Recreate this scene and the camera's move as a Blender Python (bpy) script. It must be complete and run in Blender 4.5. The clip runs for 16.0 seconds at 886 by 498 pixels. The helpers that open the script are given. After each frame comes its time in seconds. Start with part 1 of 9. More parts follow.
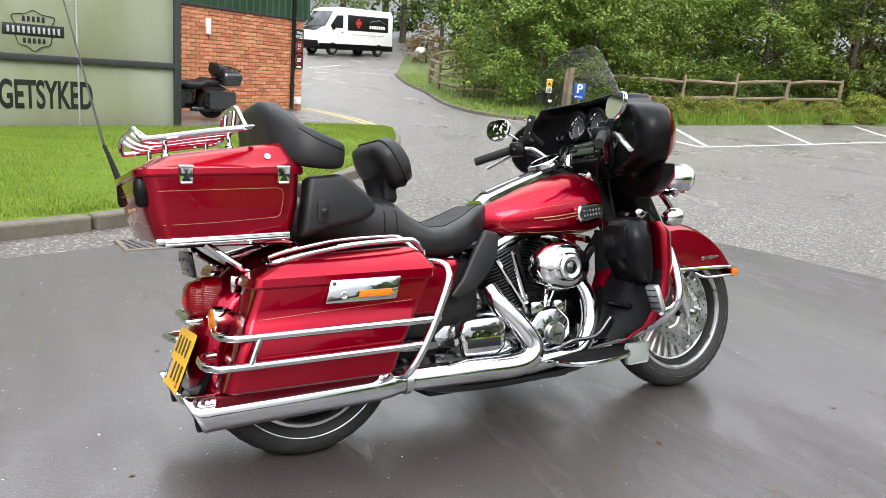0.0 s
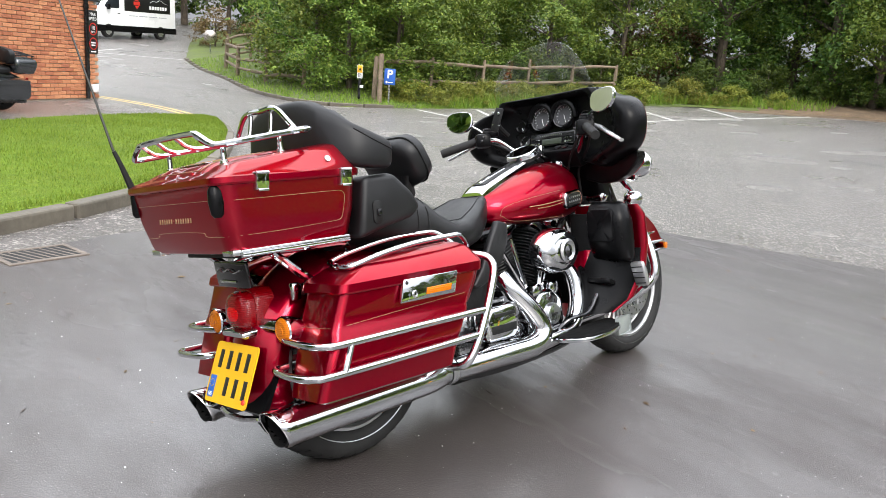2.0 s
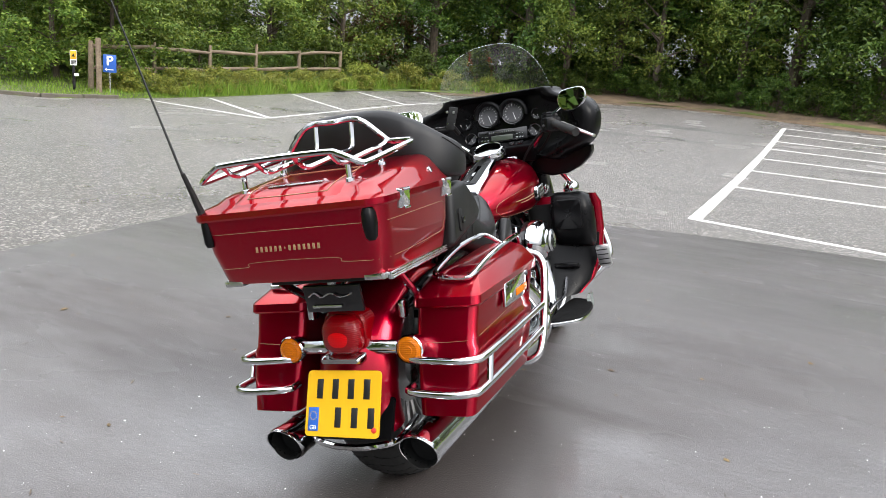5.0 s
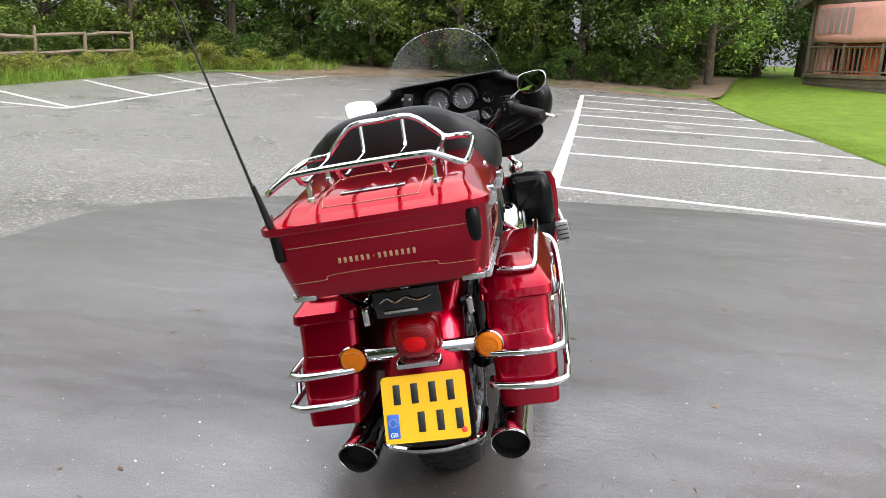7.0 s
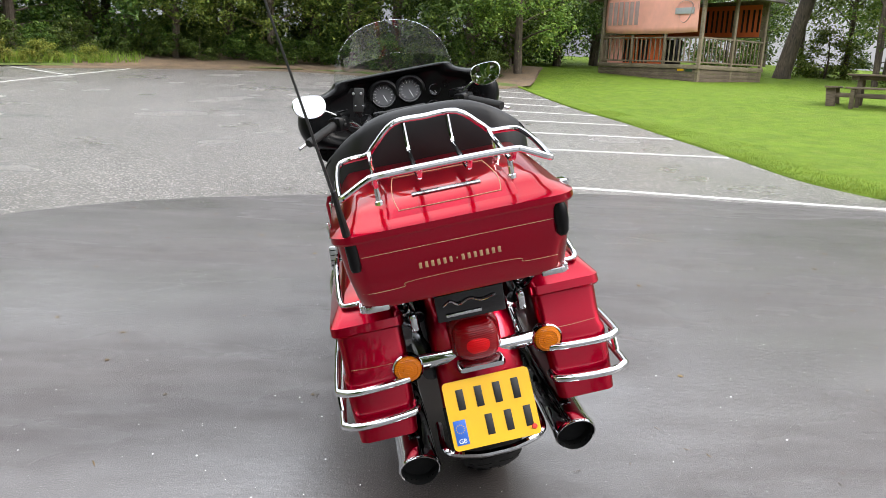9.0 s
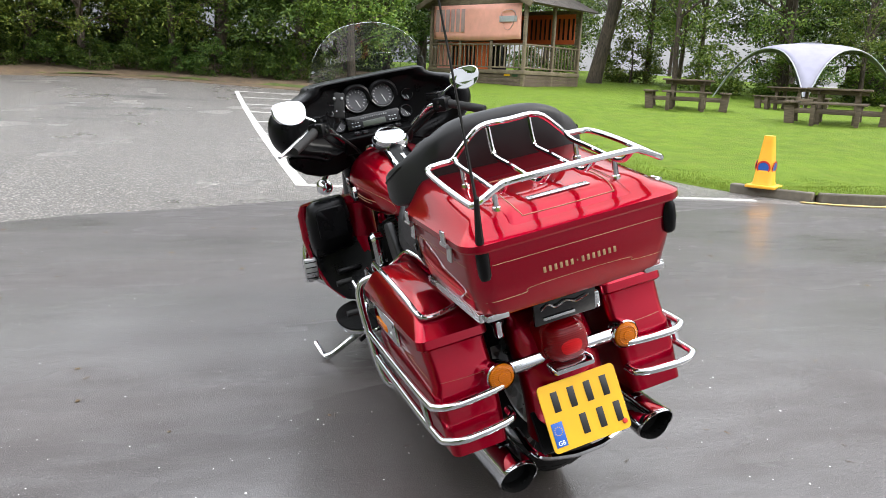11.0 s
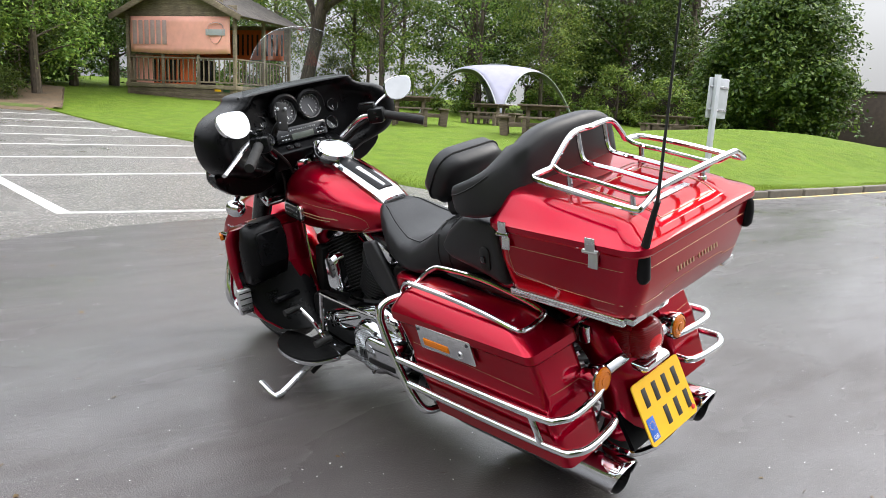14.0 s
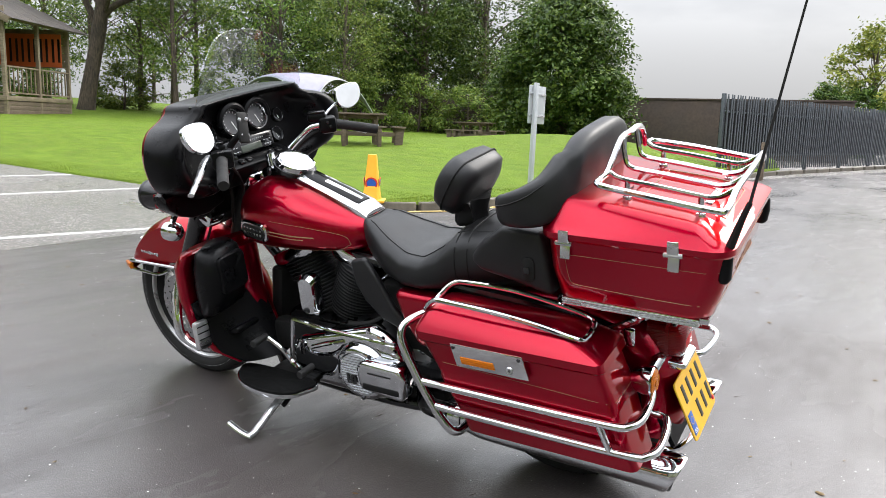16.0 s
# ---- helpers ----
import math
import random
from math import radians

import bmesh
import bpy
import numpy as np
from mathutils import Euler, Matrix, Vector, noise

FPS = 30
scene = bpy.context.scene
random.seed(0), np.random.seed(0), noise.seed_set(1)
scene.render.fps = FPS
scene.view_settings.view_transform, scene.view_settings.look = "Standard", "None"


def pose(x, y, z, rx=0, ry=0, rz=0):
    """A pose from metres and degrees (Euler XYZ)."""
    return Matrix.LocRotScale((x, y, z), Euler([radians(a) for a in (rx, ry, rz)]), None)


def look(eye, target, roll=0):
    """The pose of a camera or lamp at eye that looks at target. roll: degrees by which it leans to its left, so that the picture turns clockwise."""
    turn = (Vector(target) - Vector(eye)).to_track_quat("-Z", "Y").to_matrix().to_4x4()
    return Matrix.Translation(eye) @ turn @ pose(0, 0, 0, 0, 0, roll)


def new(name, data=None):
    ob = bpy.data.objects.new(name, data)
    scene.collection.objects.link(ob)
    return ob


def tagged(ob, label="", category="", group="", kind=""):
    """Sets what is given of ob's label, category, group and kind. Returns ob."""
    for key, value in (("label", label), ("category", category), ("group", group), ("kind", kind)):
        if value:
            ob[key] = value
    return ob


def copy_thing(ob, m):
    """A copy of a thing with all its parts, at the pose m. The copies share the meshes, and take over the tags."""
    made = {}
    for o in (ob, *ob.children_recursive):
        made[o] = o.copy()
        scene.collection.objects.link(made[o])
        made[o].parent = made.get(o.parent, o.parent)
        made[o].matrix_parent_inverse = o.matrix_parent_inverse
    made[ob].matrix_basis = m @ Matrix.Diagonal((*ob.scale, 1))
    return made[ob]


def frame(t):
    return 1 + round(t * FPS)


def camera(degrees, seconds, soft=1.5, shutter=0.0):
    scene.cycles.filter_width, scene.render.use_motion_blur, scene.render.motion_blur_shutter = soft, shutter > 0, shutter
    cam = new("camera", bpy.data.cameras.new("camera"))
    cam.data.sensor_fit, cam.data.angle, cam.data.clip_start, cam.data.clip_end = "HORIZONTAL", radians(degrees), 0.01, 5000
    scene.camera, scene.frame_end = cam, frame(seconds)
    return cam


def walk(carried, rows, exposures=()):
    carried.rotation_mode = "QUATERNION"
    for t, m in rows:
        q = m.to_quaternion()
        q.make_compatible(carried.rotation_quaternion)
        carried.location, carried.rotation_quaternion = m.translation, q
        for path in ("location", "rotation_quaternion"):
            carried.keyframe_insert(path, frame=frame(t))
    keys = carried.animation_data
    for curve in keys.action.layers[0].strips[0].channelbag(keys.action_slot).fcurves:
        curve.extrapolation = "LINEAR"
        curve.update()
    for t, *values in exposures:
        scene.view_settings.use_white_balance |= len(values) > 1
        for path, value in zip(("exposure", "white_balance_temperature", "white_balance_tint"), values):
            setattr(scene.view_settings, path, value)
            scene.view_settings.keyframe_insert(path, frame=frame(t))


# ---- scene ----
cam = camera(61.2, 16.0, 0.85)
PATH = [
    (0, (0.303, 0.178, 1.23), (1.122, 1.941, 0.758), 4.7),
    (0.5, (0.1, 0.255, 1.231), (1.04, 1.956, 0.759), 4.7),
    (1, (-0.106, 0.311, 1.233), (0.951, 1.943, 0.762), 4.7),
    (1.5, (-0.233, 0.409, 1.213), (0.937, 1.962, 0.744), 4.8),
    (2, (-0.366, 0.525, 1.211), (0.911, 1.992, 0.744), 4.8),
    (2.5, (-0.507, 0.642, 1.198), (0.871, 2.015, 0.732), 4.7),
    (3, (-0.668, 0.766, 1.2), (0.804, 2.039, 0.738), 4.7),
    (3.5, (-0.751, 0.885, 1.185), (0.802, 2.06, 0.728), 4.6),
    (4, (-0.845, 1.044, 1.191), (0.778, 2.123, 0.74), 4.4),
    (4.2, (-0.882, 1.101, 1.185), (0.768, 2.14, 0.739), 4.7),
    (6.3, (-1.219, 1.728, 1.2), (0.638, 2.307, 0.734), 3.1),
    (6.5, (-1.224, 1.793, 1.191), (0.65, 2.316, 0.726), 3.1),
    (7, (-1.261, 1.974, 1.194), (0.641, 2.369, 0.72), 2.9),
    (7.5, (-1.286, 2.128, 1.196), (0.638, 2.395, 0.716), 2.8),
    (8, (-1.277, 2.27, 1.179), (0.659, 2.414, 0.7), 2.7),
    (8.5, (-1.26, 2.422, 1.182), (0.682, 2.446, 0.705), 2.6),
    (9, (-1.255, 2.592, 1.171), (0.685, 2.495, 0.697), 2.5),
    (9.2, (-1.259, 2.675, 1.171), (0.679, 2.533, 0.7), 2.4),
    (11.3, (-1.082, 3.332, 1.136), (0.768, 2.71, 0.701), 2.6),
    (11.5, (-1.058, 3.402, 1.136), (0.776, 2.731, 0.706), 2.7),
    (12, (-1.005, 3.534, 1.121), (0.785, 2.742, 0.71), 2.8),
    (12.5, (-0.905, 3.655, 1.095), (0.832, 2.744, 0.702), 2.8),
    (13, (-0.796, 3.78, 1.088), (0.879, 2.756, 0.704), 2.7),
    (13.5, (-0.7, 3.913, 1.079), (0.902, 2.777, 0.702), 2.7),
    (14, (-0.604, 4.048, 1.07), (0.921, 2.806, 0.705), 2.6),
    (14.5, (-0.506, 4.134, 1.061), (0.934, 2.792, 0.706), 2.4),
    (15, (-0.354, 4.216, 1.067), (0.995, 2.781, 0.723), 2.2),
    (15.5, (-0.229, 4.297, 1.056), (1.022, 2.772, 0.721), 2.1),
    (16, (-0.087, 4.409, 1.046), (1.058, 2.801, 0.722), 1.8),
]
walk(cam, [(t, look(eye, target, roll)) for t, eye, target, roll in PATH])

# ---- world, sun, exposure ----
SUN_EL, SUN_AZ = 40.0, 255.0
SKY_LOW, SKY_HIGH, SKY_AWAY, SKY_SUN = 0.44, 4.1, 1.04, 1.02
world = bpy.data.worlds.new("overcast_sky")
scene.world = world
world.use_nodes = True
wn, wl = world.node_tree.nodes, world.node_tree.links
wn.clear()
w_out, w_bg = wn.new("ShaderNodeOutputWorld"), wn.new("ShaderNodeBackground")
w_sky = wn.new("ShaderNodeTexSky")
w_sky.sky_type, w_sky.sun_disc = "NISHITA", False
w_sky.sun_elevation, w_sky.sun_rotation = radians(SUN_EL), radians(90 - SUN_AZ)
w_sky.air_density, w_sky.dust_density = 1.0, 4.0
w_co, w_map = wn.new("ShaderNodeTexCoord"), wn.new("ShaderNodeMapping")
w_map.inputs["Scale"].default_value = (1.0, 1.0, 3.2)
w_map.inputs["Rotation"].default_value = (0.0, 0.0, 0.6)
w_noise, w_ramp, w_mix = wn.new("ShaderNodeTexNoise"), wn.new("ShaderNodeValToRGB"), wn.new("ShaderNodeMixRGB")
w_noise.inputs["Scale"].default_value, w_noise.inputs["Detail"].default_value = 1.7, 6.0
w_ramp.color_ramp.elements[0].position, w_ramp.color_ramp.elements[0].color = 0.34, (4.0, 4.25, 4.7, 1)
w_ramp.color_ramp.elements[1].position, w_ramp.color_ramp.elements[1].color = 0.64, (9.2, 9.35, 9.7, 1)
w_mix.inputs["Fac"].default_value = 0.9
wl.new(w_co.outputs["Generated"], w_map.inputs["Vector"])
wl.new(w_map.outputs["Vector"], w_noise.inputs["Vector"])
wl.new(w_noise.outputs["Fac"], w_ramp.inputs["Fac"])
wl.new(w_sky.outputs["Color"], w_mix.inputs["Color1"])
wl.new(w_ramp.outputs["Color"], w_mix.inputs["Color2"])
# an overcast sky is about three times as bright overhead as at the horizon
w_sep, w_up = wn.new("ShaderNodeSeparateXYZ"), wn.new("ShaderNodeMapRange")
wl.new(w_co.outputs["Generated"], w_sep.inputs[0])
w_up.interpolation_type = "SMOOTHSTEP"
w_up.inputs["From Min"].default_value, w_up.inputs["From Max"].default_value = 0.0, 0.92
w_up.inputs["To Min"].default_value, w_up.inputs["To Max"].default_value = SKY_LOW, SKY_HIGH
wl.new(w_sep.outputs["Z"], w_up.inputs["Value"])
w_mul = wn.new("ShaderNodeVectorMath")
w_mul.operation = "SCALE"
wl.new(w_mix.outputs["Color"], w_mul.inputs[0])
# and brighter on the side of the hidden sun
w_dot, w_side, w_both = wn.new("ShaderNodeVectorMath"), wn.new("ShaderNodeMapRange"), wn.new("ShaderNodeMath")
w_dot.operation, w_both.operation = "DOT_PRODUCT", "MULTIPLY"
w_dot.inputs[1].default_value = (math.cos(radians(SUN_AZ - 45)), math.sin(radians(SUN_AZ - 45)), 0.0)
wl.new(w_co.outputs["Generated"], w_dot.inputs[0])
w_side.inputs["From Min"].default_value, w_side.inputs["To Min"].default_value, w_side.inputs["To Max"].default_value = -1.0, SKY_AWAY, SKY_SUN
wl.new(w_dot.outputs["Value"], w_side.inputs["Value"])
wl.new(w_up.outputs["Result"], w_both.inputs[0])
wl.new(w_side.outputs["Result"], w_both.inputs[1])
wl.new(w_both.outputs[0], w_mul.inputs["Scale"])
wl.new(w_mul.outputs["Vector"], w_bg.inputs["Color"])
w_bg.inputs["Strength"].default_value = 0.1
wl.new(w_bg.outputs["Background"], w_out.inputs["Surface"])

sun = new("sun", bpy.data.lights.new("sun", "SUN"))
sun.data.energy, sun.data.angle, sun.data.color = 1.4, radians(25), (1.0, 0.97, 0.92)
a, e = radians(SUN_AZ), radians(SUN_EL)
sun.matrix_world = look((20 * math.cos(a) * math.cos(e), 20 * math.sin(a) * math.cos(e), 20 * math.sin(e)), (0, 0, 0))
scene.view_settings.exposure = 0.54


# ---- materials ----
def material(name):
    m = bpy.data.materials.new(name)
    m.use_nodes = True
    n = m.node_tree.nodes
    return m, n, m.node_tree.links, n["Principled BSDF"]


def noise_fac(n, l, scale, detail=4.0, lo=0.4, hi=0.6, stretch=None, space="Object"):
    co, tex, ramp = n.new("ShaderNodeTexCoord"), n.new("ShaderNodeTexNoise"), n.new("ShaderNodeMapRange")
    tex.inputs["Scale"].default_value, tex.inputs["Detail"].default_value = scale, detail
    src = co.outputs[space]
    if stretch:
        mp = n.new("ShaderNodeMapping")
        mp.inputs["Scale"].default_value = stretch
        l.new(src, mp.inputs["Vector"])
        src = mp.outputs["Vector"]
    l.new(src, tex.inputs["Vector"])
    ramp.inputs["From Min"].default_value, ramp.inputs["From Max"].default_value = lo, hi
    l.new(tex.outputs["Fac"], ramp.inputs["Value"])
    return ramp.outputs["Result"]


def mix(n, l, fac, a, b):
    m = n.new("ShaderNodeMix")
    m.data_type = "RGBA"
    for sock, v in ((m.inputs[0], fac), (m.inputs[6], a), (m.inputs[7], b)):
        if isinstance(v, (int, float)):
            sock.default_value = v
        elif isinstance(v, tuple):
            sock.default_value = (*v[:3], 1)
        else:
            l.new(v, sock)
    return m.outputs[2]


def span(n, l, fac, lo, hi):
    r = n.new("ShaderNodeMapRange")
    r.inputs["To Min"].default_value, r.inputs["To Max"].default_value = lo, hi
    l.new(fac, r.inputs["Value"])
    return r.outputs["Result"]


def bump(n, l, p, height, strength=0.3, distance=0.01):
    b = n.new("ShaderNodeBump")
    b.inputs["Strength"].default_value, b.inputs["Distance"].default_value = strength, distance
    l.new(height, b.inputs["Height"])
    l.new(b.outputs["Normal"], p.inputs["Normal"])
    return b


def plain(name, col, rough=0.5, metal=0.0, var=0.15, scale=30.0, bumps=0.0, coat=0.0, spec=0.5, space="Object", vary=0.0):
    """A surface with colour and roughness that vary at two sizes."""
    m, n, l, p = material(name)
    f1 = noise_fac(n, l, scale, 5, 0.3, 0.7, space=space)
    f2 = noise_fac(n, l, scale * 0.12, 3, 0.3, 0.7, space=space)
    dark, light = tuple(c * (1 - var) for c in col), tuple(min(1, c * (1 + var)) for c in col)
    c = mix(n, l, f1, dark, light)
    c2 = mix(n, l, f2, tuple(q * (1 - var * 0.6) for q in dark), light)
    c = mix(n, l, 0.5, c, c2)
    if vary:
        oi, hsv = n.new("ShaderNodeObjectInfo"), n.new("ShaderNodeHueSaturation")
        l.new(span(n, l, oi.outputs["Random"], 1 - vary, 1 + vary), hsv.inputs["Value"])
        l.new(c, hsv.inputs["Color"])
        c = hsv.outputs["Color"]
    l.new(c, p.inputs["Base Color"])
    l.new(span(n, l, f2, max(0.02, rough * 0.85), min(1, rough * 1.15)), p.inputs["Roughness"])
    p.inputs["Metallic"].default_value = metal
    p.inputs["Specular IOR Level"].default_value = spec
    p.inputs["Coat Weight"].default_value = coat
    p.inputs["Coat Roughness"].default_value = 0.03
    if bumps:
        bump(n, l, p, f1, bumps, 0.003)
    return m


def make_red_paint():
    """Deep crimson flake under a clear, mirror-smooth lacquer."""
    m, n, l, p = material("red_paint")
    flake = noise_fac(n, l, 900, 2, 0.35, 0.65)
    big = noise_fac(n, l, 3, 3, 0.3, 0.7)
    c = mix(n, l, flake, (0.24, 0.0002, 0.011), (0.375, 0.0003, 0.018))
    l.new(mix(n, l, big, c, (0.31, 0.0002, 0.015)), p.inputs["Base Color"])
    p.inputs["Metallic"].default_value = 0.86
    p.inputs["Roughness"].default_value = 0.28
    p.inputs["Specular IOR Level"].default_value = 0.05
    p.inputs["Specular Tint"].default_value = (0.6, 0.08, 0.12, 1)
    p.inputs["Coat IOR"].default_value = 1.33
    p.inputs["Coat Weight"].default_value = 1.0
    p.inputs["Coat Roughness"].default_value = 0.008
    return m


def make_chrome(name="chrome", col=(0.60, 0.61, 0.625), rough=0.04):
    m, n, l, p = material(name)
    f = noise_fac(n, l, 14, 4, 0.35, 0.7)
    l.new(mix(n, l, f, col, tuple(c * 0.93 for c in col)), p.inputs["Base Color"])
    l.new(span(n, l, f, rough * 0.6, rough * 1.6), p.inputs["Roughness"])
    p.inputs["Metallic"].default_value = 1.0
    return m


def make_leather():
    m, n, l, p = material("black_leather")
    v, co = n.new("ShaderNodeTexVoronoi"), n.new("ShaderNodeTexCoord")
    v.inputs["Scale"].default_value = 420
    l.new(co.outputs["Object"], v.inputs["Vector"])
    f = noise_fac(n, l, 9, 4, 0.3, 0.7)
    l.new(mix(n, l, f, (0.005, 0.005, 0.0055), (0.010, 0.010, 0.011)), p.inputs["Base Color"])
    l.new(span(n, l, f, 0.38, 0.55), p.inputs["Roughness"])
    p.inputs["Specular IOR Level"].default_value = 0.36
    bump(n, l, p, v.outputs["Distance"], 0.1, 0.001)
    return m


def make_rubber():
    m, n, l, p = material("tyre_rubber")
    f = noise_fac(n, l, 40, 4, 0.3, 0.7)
    l.new(mix(n, l, f, (0.009, 0.009, 0.009), (0.02, 0.0195, 0.019)), p.inputs["Base Color"])
    p.inputs["Specular IOR Level"].default_value = 0.3
    l.new(span(n, l, f, 0.55, 0.85), p.inputs["Roughness"])
    bump(n, l, p, f, 0.2, 0.002)
    return m


def make_lens(name, col):
    m, n, l, p = material(name)
    wv, co = n.new("ShaderNodeTexWave"), n.new("ShaderNodeTexCoord")
    wv.inputs["Scale"].default_value, wv.bands_direction = 60, "Z"
    l.new(co.outputs["Object"], wv.inputs["Vector"])
    l.new(mix(n, l, wv.outputs["Fac"], tuple(c * 0.9 for c in col), col), p.inputs["Base Color"])
    p.inputs["Roughness"].default_value = 0.12
    p.inputs["Transmission Weight"].default_value = 0.15
    p.inputs["Specular IOR Level"].default_value = 0.16
    p.inputs["Coat Weight"].default_value = 0.15
    bump(n, l, p, wv.outputs["Fac"], 0.3, 0.002)
    return m


def make_glass(name, tint=(1, 1, 1), rough=0.0):
    m, n, l, p = material(name)
    f = noise_fac(n, l, 6, 3, 0.45, 0.8)
    l.new(mix(n, l, f, tint, tuple(c * 0.985 for c in tint)), p.inputs["Base Color"])
    p.inputs["Transmission Weight"].default_value = 1.0
    p.inputs["Roughness"].default_value = rough
    p.inputs["IOR"].default_value = 1.45
    return m


def make_asphalt(name, dark, light, wet_lo, wet_hi, stone):
    """Wet asphalt: stones as grain and relief, with damp film and drier stains in large soft patches."""
    m, n, l, p = material(name)
    grain = noise_fac(n, l, 80, 6, 0.36, 0.64)
    v, co = n.new("ShaderNodeTexVoronoi"), n.new("ShaderNodeTexCoord")
    v.inputs["Scale"].default_value = 62
    l.new(co.outputs["Object"], v.inputs["Vector"])
    patch = noise_fac(n, l, 0.4, 2, 0.32, 0.68, (1, 1.2, 1))
    stain = noise_fac(n, l, 2.6, 7, 0.48, 0.72)
    streak = noise_fac(n, l, 1.1, 5, 0.5, 0.7, (0.35, 1.6, 1))
    coarse = noise_fac(n, l, 17, 7, 0.38, 0.62)
    c = mix(n, l, grain, dark, light)
    c = mix(n, l, span(n, l, coarse, 0.7, 0.0), c, tuple(q * 0.7 for q in dark))
    pick = n.new("ShaderNodeSeparateColor")
    l.new(v.outputs["Color"], pick.inputs[0])
    chip = n.new("ShaderNodeMapRange")
    chip.inputs["From Min"].default_value, chip.inputs["From Max"].default_value = 0.72, 0.95
    l.new(pick.outputs[0], chip.inputs["Value"])
    c = mix(n, l, span(n, l, chip.outputs["Result"], 0.0, 0.85), c, tuple(min(1, q * 2.3) for q in light))
    c = mix(n, l, span(n, l, stain, 0.0, 0.22), c, tuple(q * 0.6 for q in dark))
    c = mix(n, l, span(n, l, noise_fac(n, l, 0.22, 4, 0.45, 0.7), 0.0, 0.2), c, dark)
    c = mix(n, l, span(n, l, noise_fac(n, l, 0.42, 4, 0.61, 0.70, (1.4, 0.6, 1)), 0.0, 0.7), c, tuple(q * 0.4 for q in dark))
    c = mix(n, l, span(n, l, streak, 0.0, 0.08), c, tuple(q * 1.25 for q in light))
    l.new(c, p.inputs["Base Color"])
    mx = n.new("ShaderNodeMath")
    mx.operation, mx.use_clamp = "MULTIPLY_ADD", True
    l.new(patch, mx.inputs[0])
    mx.inputs[1].default_value = 0.75
    l.new(span(n, l, stain, 0.0, 0.25), mx.inputs[2])
    l.new(span(n, l, mx.outputs[0], wet_hi, wet_lo), p.inputs["Roughness"])
    p.inputs["Specular IOR Level"].default_value = 0.5
    p.inputs["Coat IOR"].default_value = 1.6
    l.new(span(n, l, coarse, 0.45, 1.0), p.inputs["Coat Weight"])
    l.new(span(n, l, patch, 0.28, 0.2), p.inputs["Coat Roughness"])
    ad = n.new("ShaderNodeMath")
    ad.operation = "MULTIPLY_ADD"
    l.new(v.outputs["Distance"], ad.inputs[0])
    ad.inputs[1].default_value = 0.8
    l.new(grain, ad.inputs[2])
    b = bump(n, l, p, ad.outputs[0], stone, 0.008)
    l.new(b.outputs["Normal"], p.inputs["Coat Normal"])
    return m


def make_wet_asphalt(name, dark, light):
    """Smooth new asphalt under a thin film of water that lies in broad, drawn-out patches."""
    m, n, l, p = material(name)
    grain = noise_fac(n, l, 190, 4, 0.36, 0.66)
    fleck = noise_fac(n, l, 150, 3, 0.645, 0.705)
    patch = noise_fac(n, l, 0.62, 5, 0.40, 0.60, (1.4, 0.6, 1))
    streak = noise_fac(n, l, 1.1, 4, 0.36, 0.68, (1.8, 0.4, 1))
    swell = noise_fac(n, l, 7, 4, 0.2, 0.8)
    c = mix(n, l, grain, dark, light)
    c = mix(n, l, span(n, l, fleck, 0.0, 0.8), c, (0.34, 0.32, 0.30))
    c = mix(n, l, span(n, l, streak, 0.0, 0.3), c, tuple(q * 0.7 for q in dark))
    l.new(c, p.inputs["Base Color"])
    l.new(span(n, l, streak, 0.34, 0.5), p.inputs["Roughness"])
    p.inputs["Coat IOR"].default_value = 1.68
    film = noise_fac(n, l, 6.5, 9, 0.38, 0.62, (1.5, 0.5, 1))
    wet = n.new("ShaderNodeMath")
    wet.operation, wet.use_clamp = "MULTIPLY_ADD", True
    l.new(span(n, l, film, -0.13, 0.13), wet.inputs[0])
    wet.inputs[1].default_value = 1.0
    l.new(span(n, l, patch, 0.12, 0.88), wet.inputs[2])
    l.new(wet.outputs[0], p.inputs["Coat Weight"])
    rub = noise_fac(n, l, 3.5, 7, 0.3, 0.75, (1.4, 0.5, 1))
    l.new(mix(n, l, rub, span(n, l, patch, 0.36, 0.15), span(n, l, streak, 0.27, 0.16)), p.inputs["Coat Roughness"])
    ad = n.new("ShaderNodeMath")
    ad.operation = "MULTIPLY_ADD"
    l.new(grain, ad.inputs[0])
    ad.inputs[1].default_value = 0.5
    l.new(swell, ad.inputs[2])
    bump(n, l, p, ad.outputs[0], 0.34, 0.004)
    # the water's own skin: faint ripples over the stones
    ripple, skin = noise_fac(n, l, 34, 6, 0.3, 0.7, (1.3, 0.7, 1)), n.new("ShaderNodeBump")
    skin.inputs["Strength"].default_value, skin.inputs["Distance"].default_value = 0.3, 0.003
    l.new(ripple, skin.inputs["Height"])
    l.new(skin.outputs["Normal"], p.inputs["Coat Normal"])
    return m


